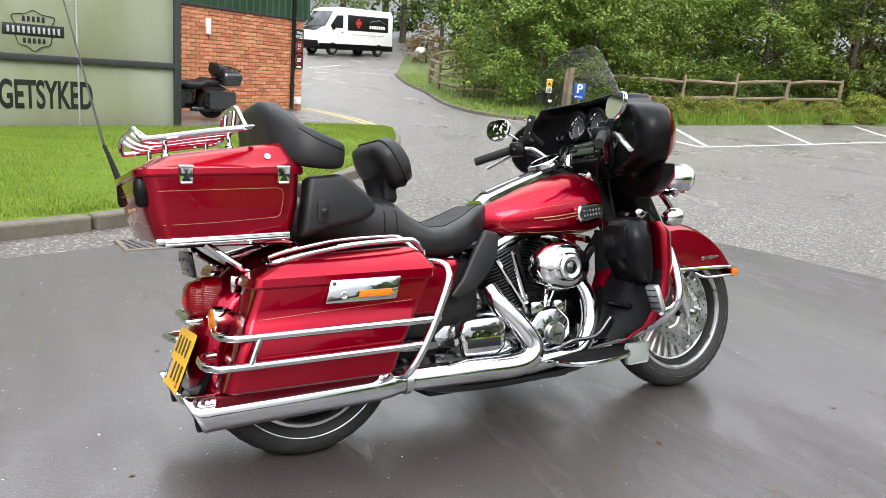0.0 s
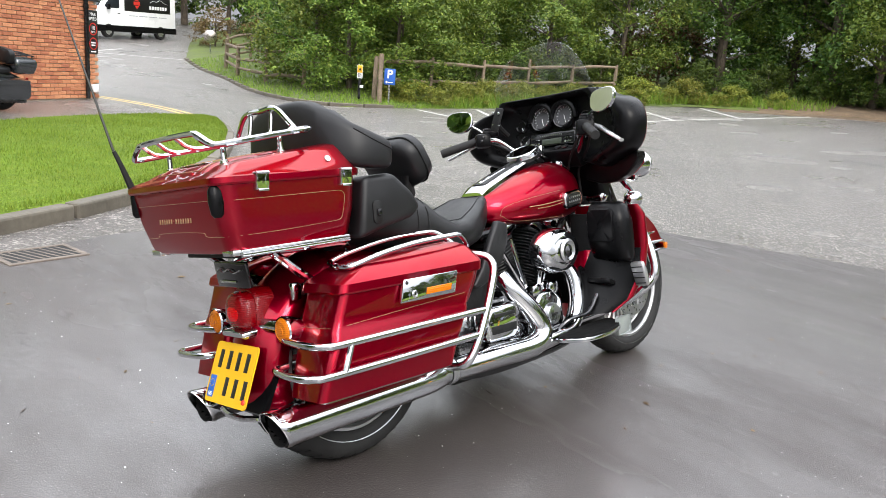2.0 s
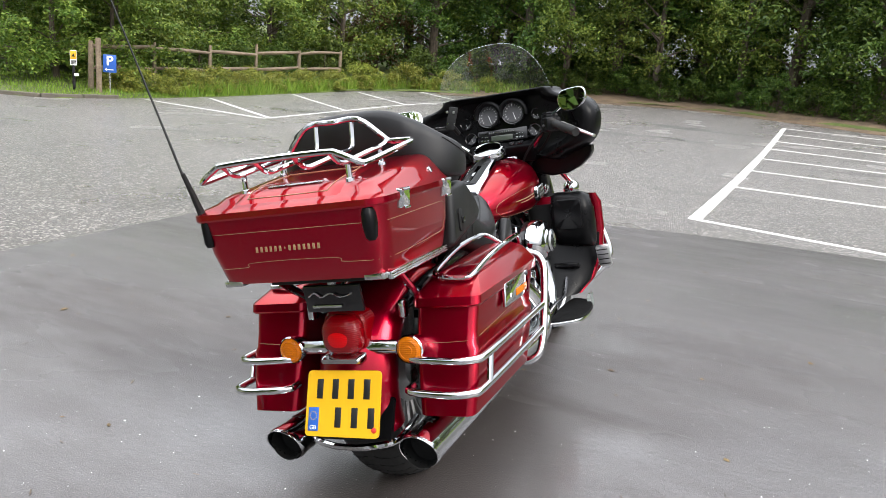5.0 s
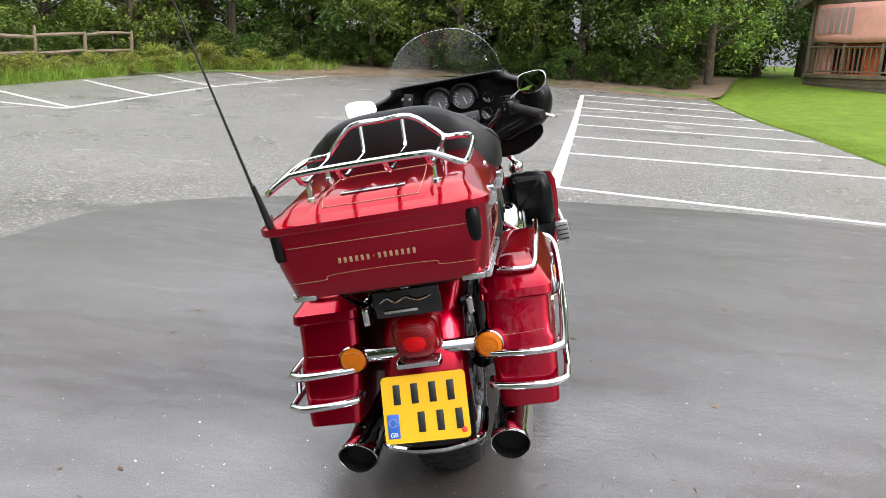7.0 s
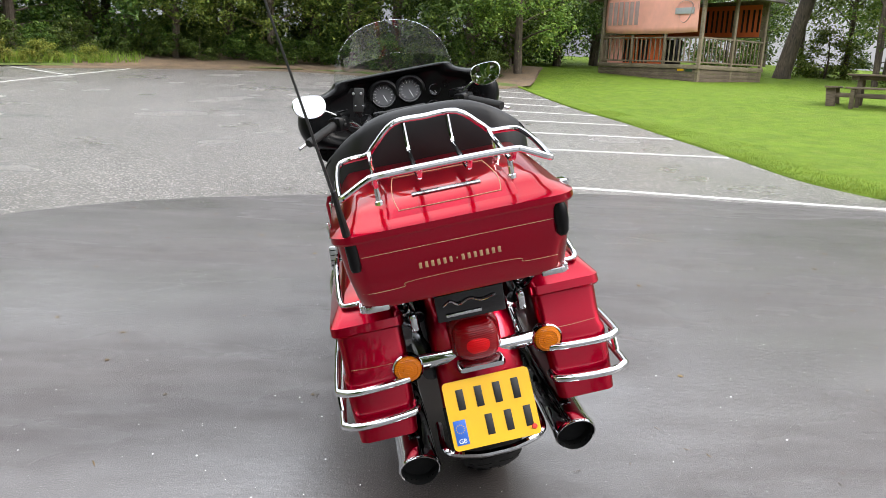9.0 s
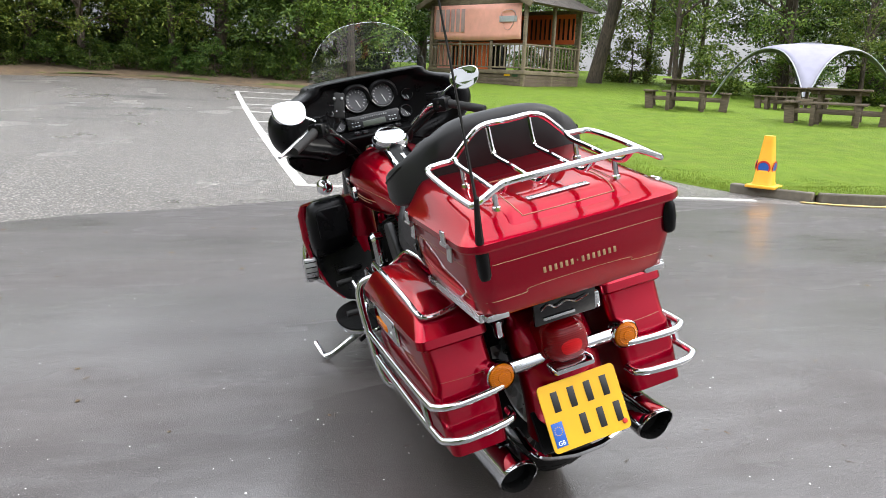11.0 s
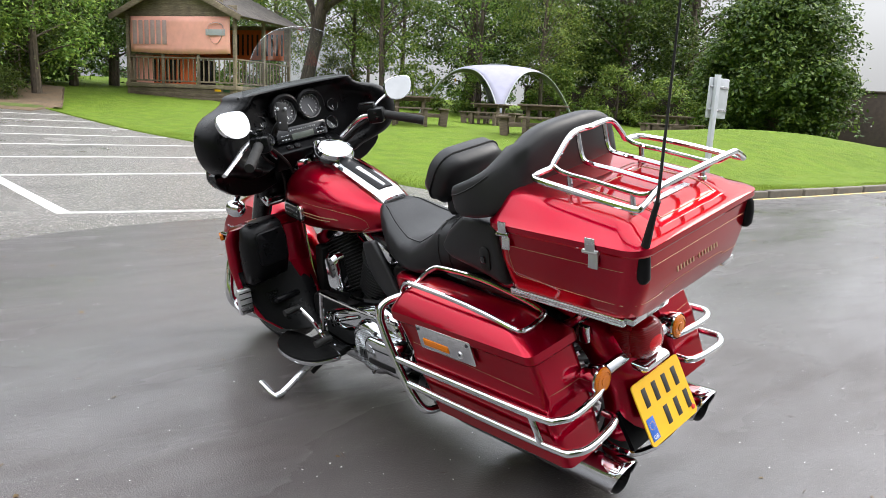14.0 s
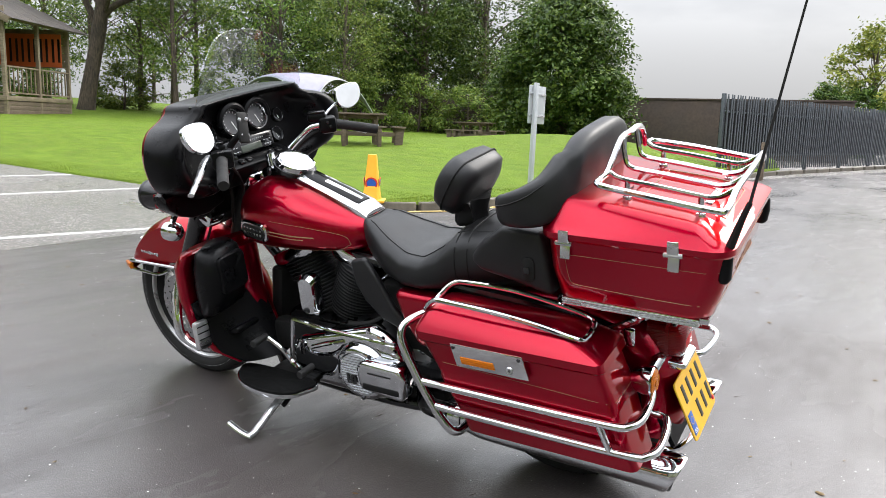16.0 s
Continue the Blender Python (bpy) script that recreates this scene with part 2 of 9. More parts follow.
def make_thin_screen(name):
    """A thin clear sheet: see-through, with a mirror sheen that follows Fresnel and a little dried dirt."""
    m, n, l, p = material(name)
    out = n["Material Output"]
    clear, gloss, dirt = n.new("ShaderNodeBsdfTransparent"), n.new("ShaderNodeBsdfGlossy"), n.new("ShaderNodeBsdfDiffuse")
    clear.inputs["Color"].default_value = (0.86, 0.89, 0.88, 1)
    gloss.inputs["Roughness"].default_value = 0.015
    dirt.inputs["Color"].default_value = (0.6, 0.6, 0.58, 1)
    lw, fr = n.new("ShaderNodeLayerWeight"), n.new("ShaderNodeMath")
    pw = n.new("ShaderNodeMath")
    pw.operation, fr.operation = "POWER", "MULTIPLY_ADD"
    l.new(lw.outputs["Facing"], pw.inputs[0])
    pw.inputs[1].default_value = 3.0
    l.new(pw.outputs[0], fr.inputs[0])
    fr.inputs[1].default_value, fr.inputs[2].default_value = 0.7, 0.11
    m1_, m2_ = n.new("ShaderNodeMixShader"), n.new("ShaderNodeMixShader")
    l.new(fr.outputs[0], m1_.inputs[0])
    l.new(clear.outputs[0], m1_.inputs[1])
    l.new(gloss.outputs[0], m1_.inputs[2])
    smear = noise_fac(n, l, 5, 6, 0.45, 0.8, (1, 1, 0.5))
    l.new(span(n, l, smear, 0.008, 0.06), m2_.inputs[0])
    l.new(m1_.outputs[0], m2_.inputs[1])
    l.new(dirt.outputs[0], m2_.inputs[2])
    l.new(m2_.outputs[0], out.inputs["Surface"])
    n.remove(p)
    return m


def make_leaf(name, a, b, c):
    m, n, l, p = material(name)
    geo, ramp = n.new("ShaderNodeNewGeometry"), n.new("ShaderNodeValToRGB")
    ramp.color_ramp.elements[0].color, ramp.color_ramp.elements[1].color = (*a, 1), (*c, 1)
    mid = ramp.color_ramp.elements.new(0.55)
    mid.color = (*b, 1)
    l.new(geo.outputs["Random Per Island"], ramp.inputs["Fac"])
    oi, hsv = n.new("ShaderNodeObjectInfo"), n.new("ShaderNodeHueSaturation")
    l.new(span(n, l, oi.outputs["Random"], 0.8, 1.2), hsv.inputs["Value"])
    l.new(span(n, l, oi.outputs["Random"], 0.485, 0.515), hsv.inputs["Hue"])
    l.new(ramp.outputs["Color"], hsv.inputs["Color"])
    l.new(hsv.outputs["Color"], p.inputs["Base Color"])
    p.inputs["Roughness"].default_value = 0.45
    p.inputs["Specular IOR Level"].default_value = 0.25
    p.inputs["Subsurface Weight"].default_value = 0.0
    tr, add, out = n.new("ShaderNodeBsdfTranslucent"), n.new("ShaderNodeMixShader"), n["Material Output"]
    l.new(hsv.outputs["Color"], tr.inputs["Color"])
    add.inputs[0].default_value = 0.3
    l.new(p.outputs[0], add.inputs[1])
    l.new(tr.outputs[0], add.inputs[2])
    l.new(add.outputs[0], out.inputs["Surface"])
    return m


def make_frosted():
    m, n, l, p = material("polycarbonate_sheet")
    f = noise_fac(n, l, 1.4, 5, 0.35, 0.7, (1, 1, 0.35))
    wv, co = n.new("ShaderNodeTexWave"), n.new("ShaderNodeTexCoord")
    wv.inputs["Scale"].default_value, wv.inputs["Distortion"].default_value = 28, 0.0
    l.new(co.outputs["Object"], wv.inputs["Vector"])
    l.new(mix(n, l, f, (0.25, 0.27, 0.17), (0.35, 0.36, 0.29)), p.inputs["Base Color"])
    p.inputs["Roughness"].default_value = 0.28
    p.inputs["Transmission Weight"].default_value = 0.15
    bump(n, l, p, wv.outputs["Fac"], 0.06, 0.003)
    return m


def make_wood(name, a, b, scale=9.0, stretch=(0.6, 6, 6)):
    m, n, l, p = material(name)
    g1 = noise_fac(n, l, scale, 7, 0.3, 0.7, stretch)
    g2 = noise_fac(n, l, 2.0, 4, 0.35, 0.65)
    c = mix(n, l, g1, a, b)
    l.new(mix(n, l, span(n, l, g2, 0, 0.5), c, tuple(q * 0.6 for q in a)), p.inputs["Base Color"])
    p.inputs["Roughness"].default_value = 0.75
    bump(n, l, p, g1, 0.5, 0.006)
    return m


def make_grass_ground():
    m, n, l, p = material("mown_lawn")
    f1, f2, f3 = noise_fac(n, l, 55, 8, 0.34, 0.66), noise_fac(n, l, 0.7, 5, 0.35, 0.65), noise_fac(n, l, 5, 6, 0.5, 0.8)
    f4 = noise_fac(n, l, 2.2, 6, 0.38, 0.68, (1.0, 1.5, 1))
    c = mix(n, l, f1, (0.090, 0.150, 0.016), (0.200, 0.285, 0.034))
    c = mix(n, l, span(n, l, f2, 0, 0.55), c, (0.165, 0.262, 0.024))
    c = mix(n, l, span(n, l, f4, 0, 0.5), c, (0.075, 0.138, 0.016))
    l.new(mix(n, l, span(n, l, f3, 0, 0.4), c, (0.20, 0.205, 0.05)), p.inputs["Base Color"])
    p.inputs["Roughness"].default_value = 0.8
    p.inputs["Specular IOR Level"].default_value = 0.1
    bump(n, l, p, f1, 0.8, 0.03)
    return m


def make_brick():
    m, n, l, p = material("red_brick")
    oi, ramp = n.new("ShaderNodeObjectInfo"), n.new("ShaderNodeValToRGB")
    geo = n.new("ShaderNodeNewGeometry")
    ramp.color_ramp.elements[0].color, ramp.color_ramp.elements[1].color = (0.36, 0.11, 0.05, 1), (0.60, 0.26, 0.12, 1)
    ad = n.new("ShaderNodeMath")
    ad.operation = "FRACT"
    sm = n.new("ShaderNodeMath")
    l.new(oi.outputs["Random"], sm.inputs[0])
    l.new(geo.outputs["Random Per Island"], sm.inputs[1])
    l.new(sm.outputs[0], ad.inputs[0])
    l.new(ad.outputs[0], ramp.inputs["Fac"])
    f = noise_fac(n, l, 60, 5, 0.35, 0.65)
    l.new(mix(n, l, span(n, l, f, 0, 0.35), ramp.outputs["Color"], (0.3, 0.16, 0.1)), p.inputs["Base Color"])
    p.inputs["Roughness"].default_value = 0.85
    bump(n, l, p, f, 0.4, 0.004)
    return m


RED = make_red_paint()
CHROME = make_chrome()
FIN = plain("black_engine_fin", (0.014, 0.014, 0.015), 0.45, metal=0.0, var=0.2)
STEEL = make_chrome("brushed_steel", (0.55, 0.56, 0.57), 0.28)
DISC_STEEL = make_chrome("ground_disc_steel", (0.36, 0.36, 0.37), 0.4)
ALU = make_chrome("silver_cast_alloy", (0.55, 0.55, 0.545), 0.42)
PEG_METAL = make_chrome("satin_aluminium", (0.62, 0.62, 0.63), 0.4)
MILKY = plain("milky_plastic", (0.2, 0.22, 0.21), 0.18, var=0.12, coat=0.5)
MIRROR = make_chrome("mirror_glass", (0.92, 0.93, 0.93), 0.01)
DARK_CHROME = make_chrome("dark_metal", (0.10, 0.10, 0.105), 0.25)
LEATHER = make_leather()
RUBBER = make_rubber()
PAD = plain("black_rubber_pad", (0.006, 0.006, 0.006), 0.75, var=0.3, scale=60, bumps=0.2, spec=0.1)
BLACK = plain("satin_black_plastic", (0.004, 0.004, 0.0045), 0.3, var=0.25, scale=120, bumps=0.05, spec=0.13)
GLOSS_BLACK = plain("gloss_black", (0.01, 0.01, 0.011), 0.12, var=0.2, coat=0.3, spec=0.3)
MATT_BLACK = plain("matt_black", (0.008, 0.008, 0.008), 0.6, var=0.3, scale=60, bumps=0.15, spec=0.25)
GOLD = plain("gold_stripe", (0.36, 0.19, 0.11), 0.4, metal=0.3, var=0.1)
AMBER = make_lens("amber_lens", (0.62, 0.16, 0.005))
RED_LENS = make_lens("red_lens", (0.20, 0.0005, 0.003))
RED_BRIGHT = make_lens("bright_red_lens", (0.6, 0.0, 0.003))
YELLOW = plain("yellow_plate", (0.70, 0.385, 0.01), 0.35, var=0.06, scale=15)
WHITE = plain("white_paint", (0.8, 0.8, 0.79), 0.3, var=0.05, scale=6)
INK = plain("black_ink", (0.01, 0.01, 0.01), 0.4, var=0.2)
BLUE = plain("blue_print", (0.02, 0.10, 0.42), 0.35, var=0.08)
SCREEN = make_glass("windscreen_plastic", (0.93, 0.95, 0.94))
THIN_SCREEN = make_thin_screen("thin_windscreen")
GAUGE = plain("gauge_face", (0.05, 0.05, 0.055), 0.5, var=0.1)
LCD = plain("radio_display", (0.055, 0.065, 0.05), 0.2, var=0.08)
ASPHALT_NEW = make_wet_asphalt("fresh_wet_asphalt", (0.024, 0.0202, 0.0192), (0.098, 0.083, 0.079))
ASPHALT_OLD = make_asphalt("worn_wet_asphalt", (0.058, 0.051, 0.046), (0.235, 0.211, 0.192), 0.24, 0.38, 1.0)
LINE = plain("road_marking", (0.52, 0.51, 0.48), 0.55, var=0.25, scale=26, bumps=0.3)
YELLOW_LINE = plain("yellow_marking", (0.55, 0.40, 0.14), 0.55, var=0.3, scale=26, bumps=0.3)
LAWN = make_grass_ground()
VERGE_MAT = plain("weedy_verge", (0.075, 0.10, 0.018), 0.9, var=0.55, scale=9, bumps=0.9)
KERB = plain("kerb_concrete", (0.115, 0.10, 0.076), 0.7, var=0.3, scale=22, bumps=0.5, vary=0.15)
BRICK = make_brick()
MORTAR = plain("mortar", (0.44, 0.38, 0.31), 0.9, var=0.2, scale=40, bumps=0.4)
GREEN_CLAD = plain("dark_green_cladding", (0.018, 0.05, 0.024), 0.4, var=0.15, scale=3)
FROSTED = make_frosted()
DARK_FRAME = plain("dark_grey_frame", (0.03, 0.032, 0.035), 0.45, var=0.15)
OAK = make_wood("weathered_oak", (0.12, 0.085, 0.055), (0.30, 0.23, 0.16))
CABIN_WOOD = make_wood("cabin_timber", (0.13, 0.10, 0.066), (0.29, 0.235, 0.155))
TABLE_WOOD = make_wood("bench_timber", (0.09, 0.065, 0.045), (0.2, 0.15, 0.105))
BARK = make_wood("tree_bark", (0.04, 0.030, 0.022), (0.145, 0.108, 0.076), 5, (5, 5, 1.1))
SHINGLE = plain("grey_shingle", (0.062, 0.052, 0.045), 0.8, var=0.4, scale=14, bumps=0.5, vary=0.25)
LEAF_DARK = make_leaf("dark_foliage", (0.024, 0.049, 0.009), (0.062, 0.112, 0.018), (0.14, 0.19, 0.031))
LEAF_MID = make_leaf("green_foliage", (0.058, 0.108, 0.017), (0.135, 0.21, 0.033), (0.255, 0.31, 0.056))
LEAF_YELLOW = make_leaf("yellowing_foliage", (0.085, 0.115, 0.016), (0.19, 0.22, 0.034), (0.33, 0.31, 0.055))
LEAF_DRY = make_leaf("dry_foliage", (0.08, 0.05, 0.022), (0.15, 0.10, 0.04), (0.22, 0.15, 0.06))
BLADE = make_leaf("grass_blades", (0.11, 0.185, 0.02), (0.175, 0.265, 0.032), (0.24, 0.315, 0.05))
BANNER = plain("orange_banner", (0.62, 0.13, 0.035), 0.55, var=0.12, scale=4, bumps=0.1)
BANNER_BACK = plain("faded_banner_back", (0.86, 0.42, 0.33), 0.6, var=0.12, scale=4, bumps=0.1)
FAINT = plain("show_through_print", (0.42, 0.30, 0.28), 0.6, var=0.2, scale=8)
CANVAS = plain("lilac_canvas", (0.33, 0.32, 0.41), 0.7, var=0.1, scale=5)
SIGN_GREY = plain("grey_sign_back", (0.38, 0.40, 0.41), 0.4, var=0.1, scale=5)
CONE_MAT = plain("orange_yellow_cone", (0.85, 0.40, 0.02), 0.45, var=0.1, scale=12)
CONE_RED = plain("red_print", (0.55, 0.03, 0.02), 0.45, var=0.1)
WALL_DARK = plain("dark_brown_brickwork", (0.062, 0.045, 0.036), 0.9, var=0.3, scale=9, bumps=0.4)
FENCE_GREY = plain("grey_palisade", (0.075, 0.085, 0.095), 0.45, metal=0.3, var=0.15, scale=8)
VAN_GLASS = plain("dark_vehicle_glass", (0.02, 0.025, 0.03), 0.06, var=0.1)
SOIL = plain("leaf_litter", (0.125, 0.085, 0.05), 0.9, var=0.6, scale=16, bumps=0.8)
IRON = plain("rusty_cast_iron", (0.13, 0.105, 0.085), 0.65, var=0.35, scale=40, bumps=0.4)
ROAD_MIRROR = make_chrome("clouded_mirror", (0.42, 0.38, 0.34), 0.3)
GREY_PAINT = plain("gunmetal_paint", (0.05, 0.055, 0.06), 0.2, metal=0.5, var=0.1, coat=0.8)


# ---- mesh helpers ----
def mesh_object(name, bm, mat, parent=None, label="", sharp=35.0, smooth=True):
    me = bpy.data.meshes.new(name)
    bmesh.ops.recalc_face_normals(bm, faces=bm.faces)
    if smooth:
        for f in bm.faces:
            f.smooth = True
    bm.to_mesh(me)
    bm.free()
    if smooth:
        me.set_sharp_from_angle(angle=radians(sharp))
    me.materials.append(mat)
    ob = new(name, me)
    if parent:
        ob.parent = parent
    if label:
        ob["label"] = label
    return ob


def part(name, bm, mat, parent, label="", sharp=35.0, smooth=True):
    return mesh_object(name, bm, mat, parent, label, sharp, smooth)


def thing(name, label, category, m=None, group="", kind=""):
    ob = new(name)
    ob.empty_display_size = 0.1
    if m is not None:
        ob.matrix_world = m
    return tagged(ob, label, category, group, kind)


def raw_mesh(name, verts, faces, mat, parent=None, smooth=False):
    me = bpy.data.meshes.new(name)
    me.from_pydata(verts, [], faces)
    me.materials.append(mat)
    if smooth:
        me.polygons.foreach_set("use_smooth", [True] * len(me.polygons))
    me.update()
    ob = new(name, me)
    if parent:
        ob.parent = parent
    return ob


def spline(pts, per=5, closed=False):
    """Points along a smooth curve through pts."""
    p = [Vector(q) for q in pts]
    n = len(p)
    if n < 3 and not closed:
        return p
    out = []
    for i in range(n if closed else n - 1):
        b, c = p[i], p[(i + 1) % n]
        a0 = p[i - 1] if closed or i > 0 else b + (b - c)
        d = p[(i + 2) % n] if closed or i + 2 < n else c + (c - b)
        for k in range(per):
            t = k / per
            out.append(0.5 * ((2 * b) + (c - a0) * t + (2 * a0 - 5 * b + 4 * c - d) * t * t + (3 * b - a0 - 3 * c + d) * t ** 3))
    if not closed:
        out.append(p[-1])
    return out


def loft(rings, caps=True, closed_path=False, bm=None, open_ring=False):
    bm = bm or bmesh.new()
    vs = [[bm.verts.new(q) for q in r] for r in rings]
    n = len(vs[0])
    for i in range(len(vs) if closed_path else len(vs) - 1):
        r, s = vs[i], vs[(i + 1) % len(vs)]
        for k in range(n - 1 if open_ring else n):
            j = (k + 1) % n
            try:
                bm.faces.new((r[k], r[j], s[j], s[k]))
            except ValueError:
                pass
    if caps and not closed_path and not open_ring:
        for r in (vs[0], vs[-1]):
            c = bm.verts.new(sum((v.co for v in r), Vector()) / n)
            for k in range(n):
                bm.faces.new((r[k], r[(k + 1) % n], c))
    return bm


def tube(pts, r, n=10, per=5, closed=False, bm=None, radii=None, squash=1.0, caps=True):
    """A round bar along a smooth curve."""
    path = spline(pts, per, closed)
    m = len(path)
    rings, ref = [], None
    for i, q in enumerate(path):
        a0 = path[i - 1] if closed or i > 0 else q
        b = path[(i + 1) % m] if closed or i + 1 < m else q
        d = (b - a0).normalized()
        if ref is None:
            ref = d.orthogonal().normalized() if abs(d.z) > 0.9 else d.cross(Vector((0, 0, 1))).normalized()
        u = (ref - d * ref.dot(d)).normalized()
        ref = u
        v = d.cross(u)
        rr = r
        if radii:
            t = i / (m - 1) * (len(radii) - 1)
            k = min(int(t), len(radii) - 2)
            rr = radii[k] + (radii[k + 1] - radii[k]) * (t - k)
        rings.append([q + u * (rr * math.cos(w)) + v * (rr * squash * math.sin(w)) for w in (2 * math.pi * k / n for k in range(n))])
    return loft(rings, caps, closed, bm)


def rod(p, q, r, n=10, bm=None, r2=None):
    return tube([p, q], r, n, 1, False, bm, None if r2 is None else [r, r2])


def lathe(profile, n=32, m=None, bm=None, closed=False):
    """Turns (radius, height) round the local z axis."""
    bm = bm or bmesh.new()
    m = m or Matrix.Identity(4)
    rings = []
    for r, h in profile:
        rings.append([m @ Vector((max(r, 1e-4) * math.cos(2 * math.pi * k / n), max(r, 1e-4) * math.sin(2 * math.pi * k / n), h)) for k in range(n)])
    return loft(rings, False, closed, bm)


def rbox(sx, sy, sz, bev=0.005, m=None, bm=None, seg=2):
    """A box of that size about m's origin with rounded edges."""
    bm = bm or bmesh.new()
    geo = bmesh.ops.create_cube(bm, size=1.0)["verts"]
    for v in geo:
        v.co = Vector((v.co.x * sx, v.co.y * sy, v.co.z * sz))
    if bev > 0:
        es = list({e for v in geo for e in v.link_edges})
        res = bmesh.ops.bevel(bm, geom=es, offset=bev, segments=seg, profile=0.5, affect="EDGES")
        geo = list({v for f in res["faces"] for v in f.verts} | {v for v in geo if v.is_valid})
    if m is not None:
        bmesh.ops.transform(bm, matrix=m, verts=[v for v in geo if v.is_valid])
    return bm


def prism(poly, lo, hi, axis="y", bev=0.0, seg=2, bm=None):
    """A flat outline pushed out along an axis from lo to hi, edges rounded."""
    own = bmesh.new()

    def at(p, h):
        return {"y": (p[0], h, p[1]), "x": (h, p[0], p[1]), "z": (p[0], p[1], h)}[axis]
    a0 = [own.verts.new(at(p, lo)) for p in poly]
    b0 = [own.verts.new(at(p, hi)) for p in poly]
    own.faces.new(a0)
    own.faces.new(b0[::-1])
    for i in range(len(poly)):
        j = (i + 1) % len(poly)
        own.faces.new((a0[i], b0[i], b0[j], a0[j]))
    bmesh.ops.recalc_face_normals(own, faces=own.faces)
    if bev > 0:
        bmesh.ops.bevel(own, geom=list(own.edges), offset=bev, segments=seg, profile=0.5, affect="EDGES")
    if bm is None:
        return own
    me = bpy.data.meshes.new("tmp")
    own.to_mesh(me)
    own.free()
    bm.from_mesh(me)
    bpy.data.meshes.remove(me)
    return bm


def rrect(cx, cy, hx, hy, r, n=5):
    """A rounded rectangle's points."""
    r = min(r, hx * 0.99, hy * 0.99)
    out = []
    for sx, sy, a0 in ((1, 1, 0), (-1, 1, 90), (-1, -1, 180), (1, -1, 270)):
        for k in range(n + 1):
            w = radians(a0 + 90 * k / n)
            out.append((cx + sx * (hx - r) + r * math.cos(w), cy + sy * (hy - r) + r * math.sin(w)))
    return out


def text_mesh(body, size, mat, m, parent=None, extrude=0.001, name="lettering", align="CENTER", squeeze=1.0, bold=0.0, width=0.0):
    cu = bpy.data.curves.new("tmp_text", "FONT")
    cu.body, cu.size, cu.extrude, cu.align_x, cu.align_y = body, size, extrude, align, "CENTER"
    cu.offset = bold
    tmp = new("tmp_text", cu)
    bpy.context.view_layer.update()
    me = bpy.data.meshes.new_from_object(tmp.evaluated_get(bpy.context.evaluated_depsgraph_get()))
    bpy.data.objects.remove(tmp)
    bpy.data.curves.remove(cu)
    if width:
        xs = [v.co.x for v in me.vertices]
        squeeze = width / (max(xs) - min(xs))
    me.transform(Matrix.Diagonal((squeeze, 1, 1, 1)))
    me.materials.clear()
    me.materials.append(mat)
    ob = new(name, me)
    if parent:
        ob.parent = parent
        ob.matrix_local = m
    else:
        ob.matrix_world = m
    return ob


FACE = Matrix.Rotation(radians(90), 4, "X")


# ---- ground ----
def ground_z(x, y):
    """The car park: level round the motorcycle, rising gently ahead of it and up the drive."""
    p, q = max(0.0, x - 6), max(0.0, y - 16)
    zx = 0.0014 * p * p if p < 18 else 0.4536 + 0.05 * min(p - 18, 30)
    zy = 0.00167 * q * q if q < 30 else 1.503 + 0.1 * min(q - 30, 15)
    return zx + zy


def smooth(t):
    t = min(1.0, max(0.0, t))
    return t * t * (3 - 2 * t)


def away(x, y, line):
    """The distance from a point to a line of points."""
    best = 1e9
    for (ax, ay), (bx, by) in zip(line, line[1:]):
        dx, dy = bx - ax, by - ay
        t = max(0, min(1, ((x - ax) * dx + (y - ay) * dy) / (dx * dx + dy * dy)))
        best = min(best, math.hypot(x - ax - t * dx, y - ay - t * dy))
    return best


OLD = -0.012
gx = [-1500, -500, -150, -70, *np.arange(-40, 60.1, 2.0), 75, 100, 160, 500, 1500]
gy = [-1500, -500, -150, -80, *np.arange(-60, 80.1, 2.0), 100, 160, 500, 1500]
gv = [(float(x), float(y), ground_z(x, y) + OLD) for y in gy for x in gx]
gw = len(gx)
gf = [(j * gw + i, j * gw + i + 1, (j + 1) * gw + i + 1, (j + 1) * gw + i) for j in range(len(gy) - 1) for i in range(gw - 1)]
tagged(raw_mesh("ground", gv, gf, ASPHALT_OLD, smooth=True), "worn grey wet asphalt car park and drive", "ground", kind="structure")

patch = [(5.5, -2.2), (5.87, -0.5), (6.04, 0.75), (5.83, 2.4), (5.44, 3.42), (5.0, 4.58), (4.3, 5.4), (3.7, 5.66), (3.0, 5.68), (2.2, 5.58), (1.06, 5.45),
         (0.2, 5.0), (-1.0, 4.5), (-5, 2.6), (-14, -2), (-14, -40), (1.0, -40), (2.2, -26), (4.3, -15), (4.88, -7.4), (4.98, -5.8), (5.15, -3.4)]
patch = [(p.x, p.y) for p in spline([(x, y, 0) for x, y in patch], 4, True)]
patch = [(x + 0.03 * noise.noise((x * 3, y * 3, 0)), y + 0.03 * noise.noise((x * 3, y * 3, 7))) for x, y in patch]
tagged(mesh_object("road", prism(patch, OLD - 0.02, 0.0, "z"), ASPHALT_NEW, smooth=False), "dark fresh asphalt, wet and glossy", "road", kind="structure")


